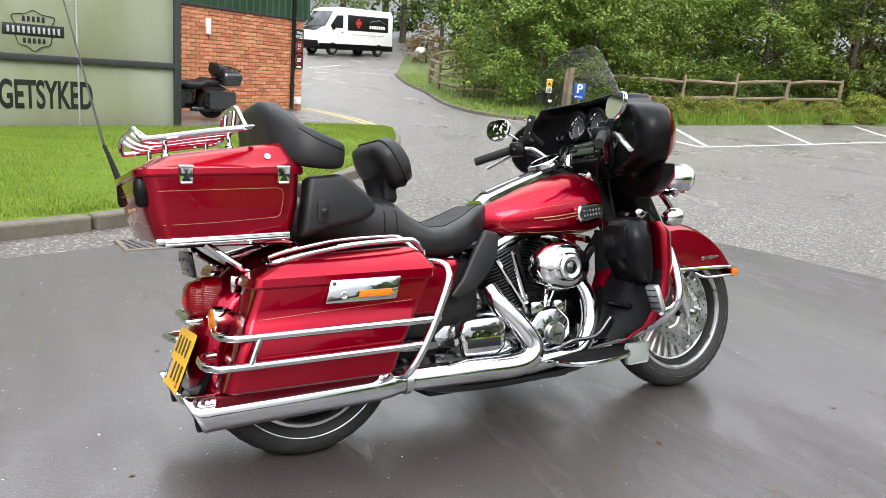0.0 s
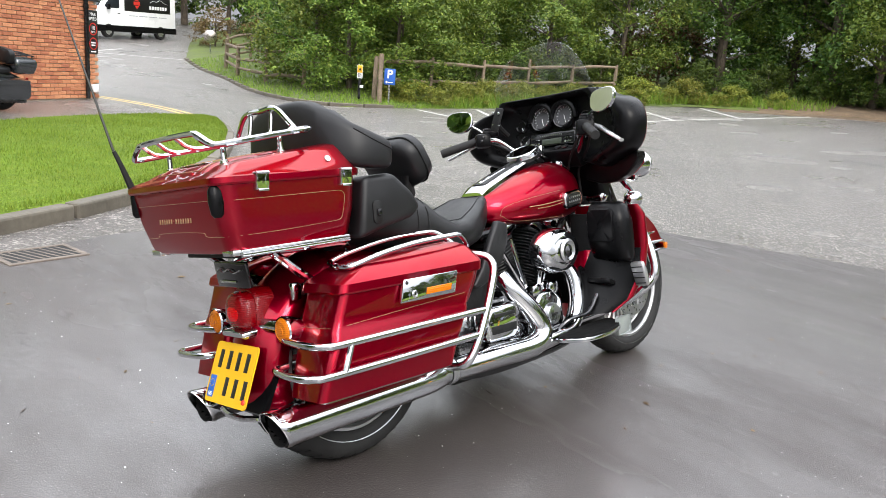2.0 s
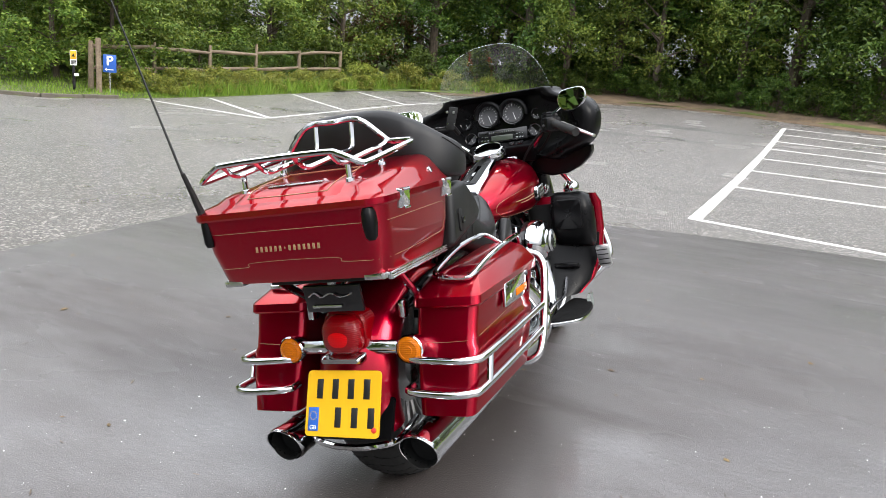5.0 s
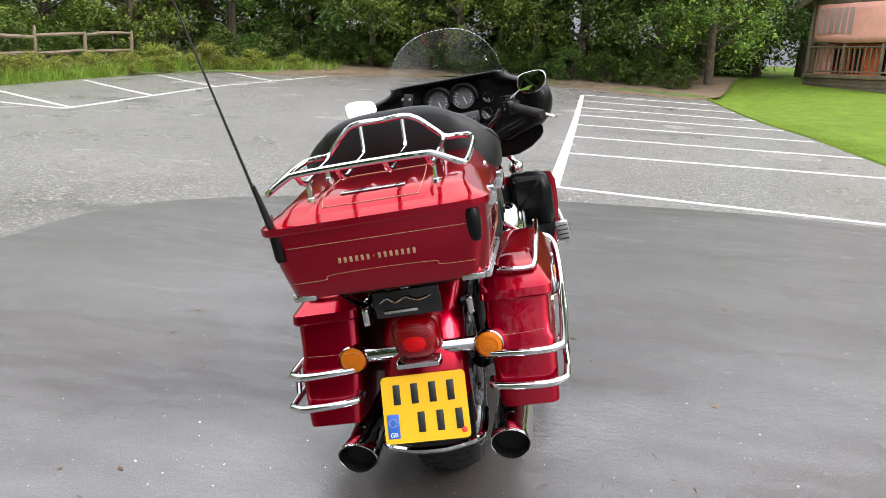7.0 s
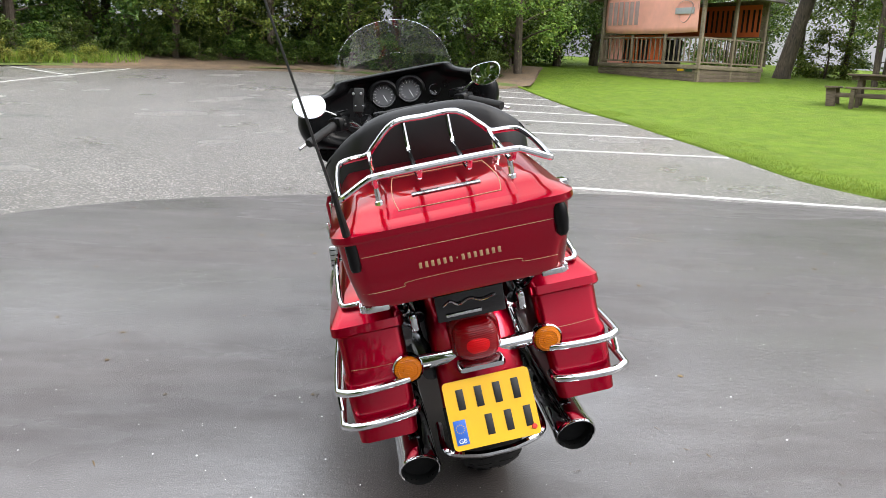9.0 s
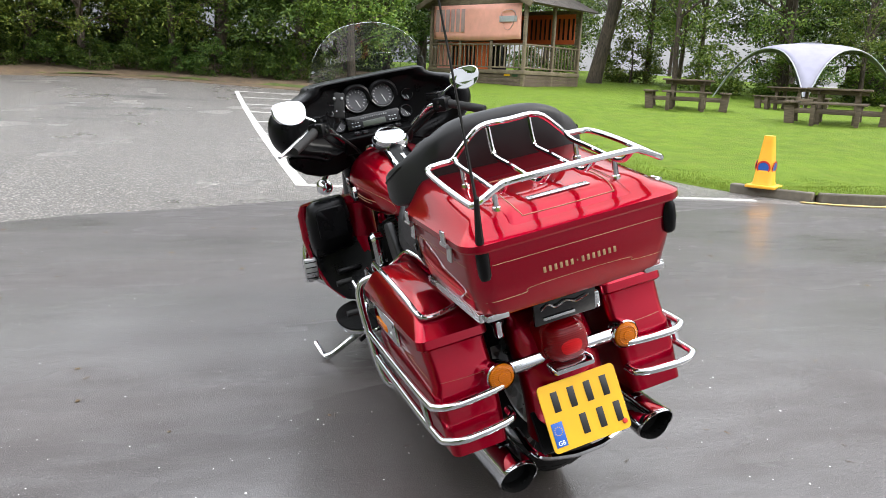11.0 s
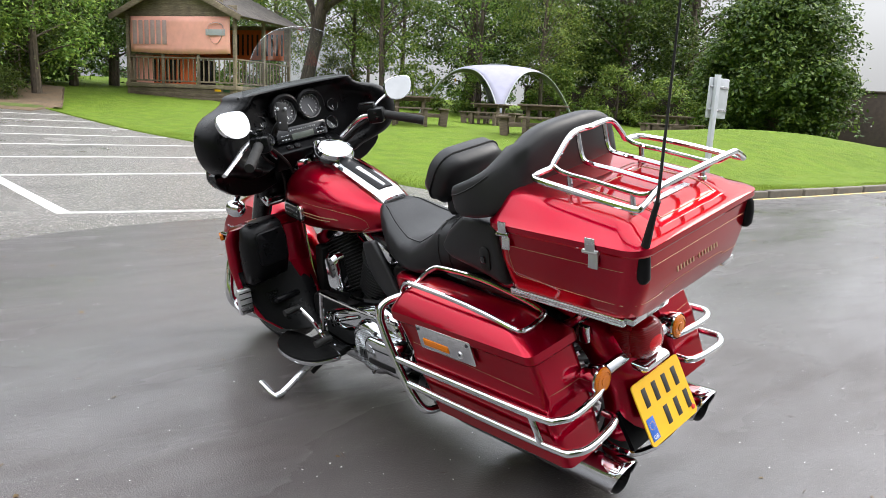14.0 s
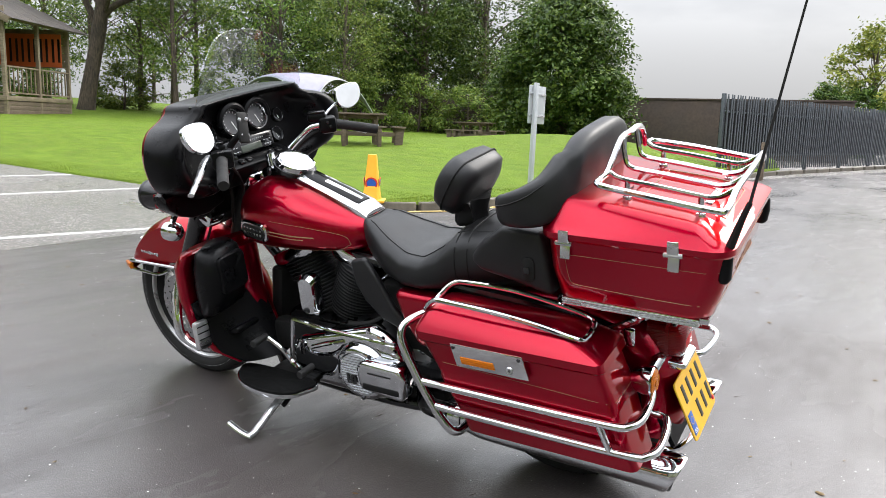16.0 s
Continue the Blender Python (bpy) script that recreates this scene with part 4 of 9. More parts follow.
# a far belt of woods closing the view behind the hedges
belt = tree("far_wood_tree", 15, 13.0, 5.0, LEAF_DARK, 5500, 0.24, "dark green tree in the far belt of woods", "tree", 0.03, 0.25, clumps=70)
# those at negative x are unseen, added to darken what the mirrors reflect
place(belt, [(14, 62, 1.0), (22, 62, 1.0), (30, 58, 1.0), (37, 52, 1.0), (43, 45, 1.0), (48, 38, 1.0), (51, 31, 1.0), (52, 24, 1.0), (53, 17, 1.0), (53, 10, 1.0), (53, 3, 1.0), (33, 41, 0.8), (27, 44, 0.8), (36, 17, 0.8), (38, 12.5, 0.8), (38.5, 8, 0.85), (37.5, 3.5, 0.8), (36.5, -1, 0.8), (42, 21, 0.9), (43, 14, 0.95), (43, 5, 0.95), (42, -3, 0.85), (25.5, 33, 0.9), (31, 36, 1.0), (39, 30, 1.0), (20.5, 46.5, 0.5), (24.0, 48.5, 0.5), (26, 40, 0.55), (18.5, 34, 0.45), (21.5, 37, 0.55), (-24, 12, 0.75), (-19.5, 9, 0.7), (-15.5, 10.5, 1.0), (-17.5, 7.2, 0.95), (-14.5, 14.5, 1.1), (-18, 13.5, 0.7), (-14, 17, 0.7), (-21, 17.5, 0.85), (-28, 10, 0.95), (-28, 16.5, 1.0), (-19, 22, 0.9), (-38, -14, 0.8), (60, -14, 0.8), (62, -24, 0.8), (58, -34, 0.55), (50, -40, 0.9), (64, -4, 0.9)], verge_z)


def grass_blades(name, edge, back, height, count, seed, label, t0, t1, lo, hi, size, s0=0.0, s1=1.0, mat=None, fade=1.3):
    """Upright grass blades strewn over a lawn; one object of loose stuff."""
    rng = np.random.default_rng(seed)
    a0, b0 = spline([(x, y, 0) for x, y in edge], 8), spline([(x, y, 0) for x, y in back], 8)
    s, t = rng.uniform(s0, s1, count) * (len(a0) - 1.001), rng.uniform(0, 1, count) ** fade * (t1 - t0) + t0
    v = np.empty((count, 3, 3))
    for i in range(count):
        k = int(s[i])
        p = a0[k].lerp(a0[k + 1], s[i] - k).lerp(b0[k].lerp(b0[k + 1], s[i] - k), t[i])
        z = height(p.x, p.y)
        w = rng.uniform(0, 6.28)
        c, d = math.cos(w) * size * 0.12, math.sin(w) * size * 0.12
        h = rng.uniform(lo, hi)
        lx, ly = rng.normal(0, 0.35, 2) * h
        v[i] = ((p.x - c, p.y - d, z - 0.01), (p.x + c, p.y + d, z - 0.01), (p.x + lx, p.y + ly, z + h))
    f = np.arange(count * 3).reshape(-1, 3)
    return tagged(new(name, fast_mesh(name, v.reshape(-1, 3), f, mat or BLADE)), label, "grass", kind="stuff")


grass_blades("grass_tufts", ISLAND, ISLAND_BACK, island_z, 52000, 21, "short grass blades of the island", 0.02, 1.0, 0.012, 0.038, 0.04, 0.2, 1.0)
grass_blades("grass_tufts", LAWN_EDGE, LAWN_BACK, lawn_z, 34000, 22, "short grass blades of the lawn edge", 0.0, 0.04, 0.006, 0.022, 0.04, 0.05, 0.97, fade=1.5)
grass_blades("tall_grass", VERGE_EDGE, VERGE_BACK, verge_z, 3500, 23, "long pale grass on the verge", 0.004, 0.05, 0.15, 0.5, 0.14, 0.5, 0.76)
grass_blades("verge_grass", VERGE_EDGE, VERGE_BACK, verge_z, 9000, 24, "short grass of the verge", 0.002, 0.06, 0.04, 0.14, 0.1, 0.08, 0.68)


# specks, grit and fallen leaves on the asphalt
def litter(name, count, seed, lo, hi, mat, label, box, flat=0.2):
    rng = np.random.default_rng(seed)
    v, f = [], []
    for i in range(count):
        x, y = rng.uniform(box[0], box[1]), rng.uniform(box[2], box[3])
        r, w = rng.uniform(lo, hi) * rng.uniform(0.5, 1.0), rng.uniform(0, 6.28)
        k = len(v)
        for t in range(5):
            q = w + t * 2 * math.pi / 5
            rr = r * rng.uniform(0.5, 1.2)
            a0, b0 = rr * math.cos(q) * (1 + flat), rr * math.sin(q)
            v.append((x + a0 * math.cos(w) - b0 * math.sin(w), y + a0 * math.sin(w) + b0 * math.cos(w), 0.0015 + 0.0005 * t))
        v.append((x, y, 0.002 + r * 0.5))
        f += [(k + t, k + (t + 1) % 5, k + 5) for t in range(5)]
    return tagged(new(name, fast_mesh(name, np.array(v), np.array(f), mat)), label, "litter", kind="stuff")


litter("grit", 5200, 31, 0.0009, 0.0036, WHITE, "pale grit specks on the wet asphalt", (-2.5, 5.5, -3.0, 5.3))
litter("fallen_leaves", 160, 32, 0.005, 0.014, LEAF_DRY, "small fallen brown leaves on the asphalt", (-2.5, 5.5, -3.0, 5.3), 0.8)
litter("twigs", 210, 33, 0.002, 0.0045, BARK, "short dark twigs and tar crumbs on the asphalt", (-2.5, 5.5, -3.0, 5.3), 7.0)
litter("straw_bits", 120, 34, 0.0015, 0.003, LEAF_DRY, "pale dry stalks scattered on the asphalt", (-2.5, 5.5, -3.0, 5.3), 8.0)


# ---- the red touring motorcycle ----
# its own axes: x forward from the rear axle, y to its left, z up; it leans on its stand
BIKE = Matrix.Translation((0.865, 2.32, 0.0)) @ Matrix.Rotation(radians(4.7), 4, "Z") @ Matrix.Rotation(radians(-12.9), 4, "X")
bike = thing("motorcycle", "dark red touring motorcycle with top box and panniers on its stand", "motorcycle", BIKE)
AXLE = Matrix.Rotation(radians(90), 4, "X")


def wheel(x, r, half, rim_r, slots, name_label):
    m = Matrix.Translation((x, 0, r)) @ AXLE
    prof = [(rim_r, -half * 0.72), (rim_r + 0.02, -half * 0.92), (r - 0.05, -half), (r - 0.025, -half * 0.93), (r - 0.008, -half * 0.65), (r, -half * 0.25), (r, half * 0.25),
            (r - 0.008, half * 0.65), (r - 0.025, half * 0.93), (r - 0.05, half), (rim_r + 0.02, half * 0.92), (rim_r, half * 0.72)]
    w = part("wheel", lathe(prof, 72, m, closed=True), RUBBER, bike, name_label, sharp=50)
    # tread blocks: slanted sipes cut as thin dark ribs
    tb = bmesh.new()
    for k in range(44):
        a0 = 2 * math.pi * k / 44
        for s in (-1, 1):
            p = [m @ Vector(((r - d) * math.cos(a0 + t), (r - d) * math.sin(a0 + t), s * half * y)) for d, t, y in ((-0.0012, 0.0, 0.12), (0.004, 0.05, 0.5), (0.018, 0.075, 0.85))]
            tube(p, 0.0016, 4, 2, bm=tb)
    part("tread_groove", tb, MATT_BLACK, w)
    wl_ = bmesh.new()
    for s in (-1, 1):
        lathe([(rim_r + 0.036, s * half * 0.975), (rim_r + 0.0372, s * half * 0.985), (rim_r + 0.0385, s * half * 0.988)], 64, m, wl_)
    part("sidewall_line", wl_, STEEL, w)
    lip = bmesh.new()
    for q in (-1, 1):
        lathe([(rim_r + 0.006, q * half * 0.72), (rim_r + 0.007, q * half * 0.82), (rim_r - 0.002, q * half * 0.84), (rim_r - 0.007, q * half * 0.74), (rim_r - 0.01, q * half * 0.56), (rim_r - 0.013, q * half * 0.5), (rim_r - 0.012, q * half * 0.4)], 64, m, lip)
    part("rim", lip, ALU, w, "silver cast rim")
    # an alloy barrel, coloured matt black to put in the shade behind the spokes
    part("rim_barrel", lathe([(rim_r - 0.012, -half * 0.7), (rim_r - 0.03, -half * 0.4), (rim_r - 0.034, 0), (rim_r - 0.03, half * 0.4), (rim_r - 0.012, half * 0.7)], 64, m), MATT_BLACK, w)
    hub_r, ring_r = rim_r - 0.122, rim_r - 0.036
    part("hub", lathe([(0.02, -0.05), (0.05, -0.05), (0.055, -0.03), (hub_r - 0.012, -0.016), (hub_r + 0.006, -0.014), (hub_r + 0.006, 0.014), (hub_r - 0.012, 0.016), (0.055, 0.03), (0.05, 0.05), (0.02, 0.05)], 48, m), ALU, w)
    part("slot_ring", lathe([(ring_r, -0.016), (ring_r + 0.004, -0.02), (rim_r - 0.028, -0.024), (rim_r - 0.024, 0.0), (rim_r - 0.028, 0.024), (ring_r + 0.004, 0.02), (ring_r, 0.016)], 64, m, closed=True), ALU, w)
    blade = 0.36 * 2 * math.pi * (hub_r + ring_r) / 2 / slots
    for k in range(slots):
        part("spoke", rbox(ring_r - hub_r + 0.012, blade, 0.03, 0.005, m @ Matrix.Rotation(2 * math.pi * k / slots, 4, "Z") @ Matrix.Translation(((ring_r + hub_r) / 2, 0, 0)) @ Matrix.Rotation(radians(9), 4, "Z"), seg=1), ALU, w)
    return w, m


front_wheel, FM = wheel(1.613, 0.315, 0.066, 0.232, 28, "front wheel with a slotted silver rim")
rear_wheel, RM = wheel(0.0, 0.322, 0.088, 0.222, 24, "rear wheel with a slotted silver rim")


def disc_brake(w, m, y, r):
    """A drilled brake disc with its carrier."""
    ring = lathe([(r * 0.7, y - 0.0025), (r, y - 0.0025), (r, y + 0.0025), (r * 0.7, y + 0.0025)], 56, m, closed=True)
    d = part("brake_disc", ring, DISC_STEEL, w)
    # the disc is uncut: black plugs put in the dark of its holes
    holes = bmesh.new()
    for k in range(36):
        a0 = 2 * math.pi * k / 36
        rr = r * (0.76, 0.85, 0.94)[k % 3]
        lathe([(0.0, 0.0032), (0.0045, 0.0032), (0.0045, -0.0032), (0.0, -0.0032)], 6, m @ Matrix.Translation((rr * math.cos(a0), rr * math.sin(a0), y)), holes)
    part("drilled_hole", holes, MATT_BLACK, d)
    sp = bmesh.new()
    for k in range(5):
        a0 = 2 * math.pi * k / 5
        tube([m @ Vector((0.03 * math.cos(a0), 0.03 * math.sin(a0), y)), m @ Vector((r * 0.45 * math.cos(a0 + 0.2), r * 0.45 * math.sin(a0 + 0.2), y)), m @ Vector((r * 0.72 * math.cos(a0), r * 0.72 * math.sin(a0), y))], 0.007, 6, 3, bm=sp)
    part("disc_carrier", sp, ALU, d)


for s in (-1, 1):
    disc_brake(front_wheel, FM, s * 0.075, 0.142)
    cal = rbox(0.07, 0.05, 0.12, 0.015, Matrix.Translation((1.613 - 0.115, s * 0.085, 0.37)) @ Matrix.Rotation(radians(-25), 4, "Y"))
    part("brake_caliper", cal, DARK_CHROME, bike)
disc_brake(rear_wheel, RM, 0.095, 0.145)


def arch_fender(name, cx, cz, r0, a0, a1, half, low, mat, label, steps=30, crown=0.03):
    """A deep-skirted mudguard: an arched section swept round the axle."""
    outer, rings = [], []
    for i in range(steps + 1):
        w = radians(a0 + (a1 - a0) * i / steps)
        c, s = math.cos(w), math.sin(w)
        foot = low(math.degrees(w))
        sec = []
        for k in range(13):
            u = k / 6 - 1
            if abs(u) < 0.68:
                y, r = half * u / 0.68 * 0.93, r0 - crown * (u / 0.68) ** 2
            else:
                q = (abs(u) - 0.68) / 0.32
                y, r = math.copysign(half * (0.93 + 0.07 * min(1, q * 3)), u), r0 - crown + (foot - (r0 - crown)) * q
            sec.append((y, r))
        ring = [Vector((cx + r * c, y, cz + r * s)) for y, r in sec]
        ring += [Vector((cx + (r - 0.006) * c, y * 0.965, cz + (r - 0.006) * s)) for y, r in reversed(sec)]
        rings.append(ring)
    return part(name, loft(rings), mat, bike, label)


def front_low(w):
    # the skirt stops at a level line above the axle
    s = math.sin(radians(w))
    return min(0.33, max(0.2, 0.175 / s)) if s > 0.12 else 0.33


fender = arch_fender("front_fender", 1.605, 0.315, 0.37, 24, 196, 0.083, front_low, RED, "dark red front mudguard with chrome trim")
for s in (-1, 1):
    y = s * 0.088
    part("fender_trim", tube([(1.945, 0, 0.468), (1.925, y * 0.75, 0.475), (1.87, y, 0.49), (1.7, y * 1.03, 0.492), (1.5, y * 1.03, 0.492)], 0.008, 8, 5), CHROME, fender)
    part("fender_trim", tube([(1.95, 0, 0.45), (1.92, y * 0.8, 0.452), (1.86, y * 1.05, 0.455), (1.72, y * 1.15, 0.455), (1.66, y * 1.1, 0.475)], 0.007, 8, 5), CHROME, fender)
    part("side_marker", rbox(0.06, 0.016, 0.028, 0.005, Matrix.Translation((1.92, s * 0.082, 0.465)) @ Matrix.Rotation(s * radians(-22), 4, "Z")), AMBER, fender, "amber side marker")
    for k, (w_, h_) in enumerate(((0.014, 0.014), (0.01, 0.009), (0.011, 0.008), (0.016, 0.014), (0.01, 0.008), (0.012, 0.009), (0.011, 0.008))):
        part("script_bar", rbox(w_, 0.002, h_, 0.0006, Matrix.Translation((1.725 + 0.0145 * k, s * 0.0845, 0.532 + 0.001 * k)) @ Matrix.Rotation(radians(-16), 4, "Y")), CHROME, fender, "small silver script")
part("fender_tip", tube([(1.9, 0, 0.56), (1.93, 0, 0.515), (1.95, 0, 0.465)], 0.018, 8, 4, squash=0.5), CHROME, fender)


def rear_low(w):
    return 0.26


rear_fender = arch_fender("rear_fender", 0.0, 0.322, 0.352, 60, 196, 0.115, rear_low, RED, "dark red rear mudguard", crown=0.045)
part("fender_strip", loft([[(-0.30 - 0.05 * k, y, 0.335 - 0.10 * k) for y in (-0.118, -0.06, 0, 0.06, 0.118)] + [(-0.29 - 0.05 * k, y, 0.325 - 0.10 * k) for y in (0.118, 0.06, 0, -0.06, -0.118)] for k in (0, 0.5, 1)]), BLACK, bike, "black mudguard end behind the number plate")
part("fender_strip_trim", tube([(-0.22, -0.135, 0.25), (-0.33, -0.13, 0.228), (-0.365, -0.06, 0.22), (-0.37, 0, 0.218), (-0.365, 0.06, 0.22), (-0.33, 0.13, 0.228), (-0.22, 0.135, 0.25)], 0.009, 8, 5), CHROME, bike, "chrome mudguard trim")

# forks and steering head
for s in (-1, 1):
    y = s * 0.105
    part("fork_slider", tube([(1.613, y, 0.30), (1.60, y, 0.345), (1.50, y, 0.56)], 0.03, 14, 2, radii=[0.024, 0.032, 0.03]), STEEL, bike)
    part("fork_cover", tube([(1.50, y, 0.56), (1.24, y, 1.0)], 0.036, 14, 1, radii=[0.034, 0.038]), GLOSS_BLACK, bike)
    part("axle_nut", lathe([(0.0, 0.025), (0.016, 0.022), (0.018, 0.0)], 12, Matrix.Translation((1.613, s * 0.125, 0.315)) @ Matrix.Rotation(radians(-90 * s), 4, "X")), CHROME, bike)
    part("brake_hose", tube([(1.5, s * 0.08, 0.42), (1.42, s * 0.12, 0.55), (1.35, s * 0.1, 0.7), (1.3, s * 0.08, 0.85)], 0.005, 6, 5), MATT_BLACK, bike)
part("steering_head", tube([(1.32, 0, 0.62), (1.18, 0, 0.93)], 0.04, 14, 1), MATT_BLACK, bike)
part("fork_brace", rbox(0.1, 0.27, 0.05, 0.015, Matrix.Translation((1.36, 0, 0.74)) @ Matrix.Rotation(radians(-27), 4, "Y")), CHROME, bike, "chrome fork bracket")

# frame tubes
fr = bmesh.new()
for s in (-1, 1):
    tube([(1.27, s * 0.03, 0.66), (1.17, s * 0.09, 0.45), (1.1, s * 0.11, 0.24), (1.0, s * 0.12, 0.17), (0.5, s * 0.12, 0.16), (0.32, s * 0.12, 0.24), (0.26, s * 0.12, 0.5)], 0.019, 10, 5, bm=fr)
    tube([(1.2, s * 0.03, 0.72), (0.8, s * 0.06, 0.66), (0.4, s * 0.1, 0.62), (0.0, s * 0.13, 0.6), (-0.2, s * 0.13, 0.56)], 0.018, 10, 5, bm=fr)
part("frame", fr, GLOSS_BLACK, bike)
part("swingarm", tube([(0.5, -0.11, 0.3), (0.25, -0.13, 0.31), (-0.02, -0.12, 0.322)], 0.03, 8, 4, bm=tube([(0.5, 0.11, 0.3), (0.25, 0.13, 0.31), (-0.02, 0.12, 0.322)], 0.03, 8, 4)), GLOSS_BLACK, bike)
part("under_seat_box", rbox(0.5, 0.24, 0.26, 0.04, Matrix.Translation((0.36, 0, 0.46))), MATT_BLACK, bike)
part("oil_sump", rbox(0.62, 0.22, 0.09, 0.03, Matrix.Translation((0.7, 0, 0.175))), MATT_BLACK, bike)

# ---- engine ----
engine = part("engine", rbox(0.42, 0.24, 0.2, 0.05, Matrix.Translation((0.84, 0, 0.32))), DARK_CHROME, bike, "air-cooled V-twin engine with black fins and chrome covers")
CRANK = Vector((0.845, 0, 0.32))
for tilt, nm in ((-24, "rear"), (24, "front")):
    cm_ = Matrix.Translation(CRANK) @ Matrix.Rotation(radians(tilt), 4, "Y")
    part("cylinder", lathe([(0.078, 0.08), (0.078, 0.33)], 24, cm_), MATT_BLACK, engine)
    for k in range(17):
        r = 0.097 if k < 11 else 0.104
        part("cooling_fin", lathe([(0.07, -0.0022), (r, -0.0016), (r + 0.001, 0.0), (r, 0.0016), (0.07, 0.0022)], 30, cm_ @ Matrix.Translation((0, 0, 0.112 + 0.0122 * k)) @ Matrix.Diagonal((0.96, 1.0, 1.0, 1.0)), closed=True), FIN, engine)
    part("rocker_cover", rbox(0.2, 0.19, 0.055, 0.018, cm_ @ Matrix.Translation((0, 0, 0.335))), CHROME, engine, "chrome rocker cover")
    for s in (-1, 1):
        part("pushrod_tube", tube([CRANK + Vector((0.03 * (1 if tilt > 0 else -1), -0.115, 0.06)), cm_ @ Vector((0.035 * s, -0.095, 0.3))], 0.011, 10, 1), CHROME, engine)
# right side: air cleaner, cam cover, gearbox covers, exhaust
AC = Matrix.Translation((0.895, -0.2, 0.55)) @ Matrix.Rotation(radians(90), 4, "X")
oval = Matrix.Diagonal((1.2, 0.9, 1.0, 1.0))
acl = part("air_cleaner", lathe([(0.0, 0.048), (0.046, 0.05), (0.052, 0.046), (0.056, 0.042), (0.07, 0.04), (0.086, 0.028), (0.095, 0.008), (0.097, -0.02), (0.08, -0.03)], 48, AC @ oval), CHROME, engine, "oval chrome air cleaner cover")
part("air_cleaner_ring", lathe([(0.024, 0.056), (0.036, 0.06), (0.046, 0.054)], 32, AC), STEEL, acl)
part("air_cleaner_medallion", lathe([(0.0, 0.064), (0.012, 0.06), (0.02, 0.056)], 24, AC), DARK_CHROME, acl)
part("air_cleaner_backplate", lathe([(0.0, -0.028), (0.09, -0.028), (0.092, -0.045), (0.0, -0.055)], 40, AC @ oval), GLOSS_BLACK, engine)
cam_cover = part("cam_cover", prism([(0.78, 0.23), (0.77, 0.33), (0.83, 0.40), (0.9, 0.41), (0.96, 0.36), (0.97, 0.27), (0.92, 0.22)], -0.125, -0.165, "y", 0.016, 3), CHROME, engine, "chrome cam cover")
CAMC = Matrix.Translation((0.885, -0.16, 0.31)) @ Matrix.Rotation(radians(90), 4, "X")
part("cam_cap", lathe([(0.0, 0.022), (0.036, 0.022), (0.042, 0.014), (0.044, 0.0)], 32, CAMC), STEEL, cam_cover, "round brushed cam cap")
part("cap_emblem", rbox(0.036, 0.003, 0.009, 0.001, Matrix.Translation((0.885, -0.183, 0.31))), INK, cam_cover)
for x in (0.82, 0.92):
    part("lifter_block", rbox(0.06, 0.05, 0.05, 0.012, Matrix.Translation((x, -0.135, 0.405))), CHROME, engine)
gb = part("gearbox_cover", prism([(0.485, 0.27), (0.475, 0.36), (0.5, 0.395), (0.63, 0.4), (0.66, 0.375), (0.655, 0.29), (0.62, 0.262)], -0.135, -0.205, "y", 0.018, 3), CHROME, engine, "chrome clutch release cover")
part("script_bar", rbox(0.11, 0.003, 0.012, 0.001, Matrix.Translation((0.57, -0.2065, 0.365))), INK, gb)
part("vent_slot", rbox(0.13, 0.008, 0.03, 0.004, Matrix.Translation((0.565, -0.204, 0.315))), MATT_BLACK, gb)
part("cover_screw", lathe([(0.0, 0.006), (0.006, 0.005), (0.007, 0.0)], 10, Matrix.Translation((0.5, -0.205, 0.34)) @ Matrix.Rotation(radians(90), 4, "X")), DARK_CHROME, gb)
part("cover_screw", lathe([(0.0, 0.006), (0.006, 0.005), (0.007, 0.0)], 10, Matrix.Translation((0.64, -0.205, 0.345)) @ Matrix.Rotation(radians(90), 4, "X")), DARK_CHROME, gb)
part("gearbox", rbox(0.3, 0.24, 0.2, 0.04, Matrix.Translation((0.57, 0.0, 0.31))), STEEL, engine)
part("side_plate", rbox(0.12, 0.05, 0.09, 0.02, Matrix.Translation((0.69, -0.15, 0.27))), CHROME, engine)
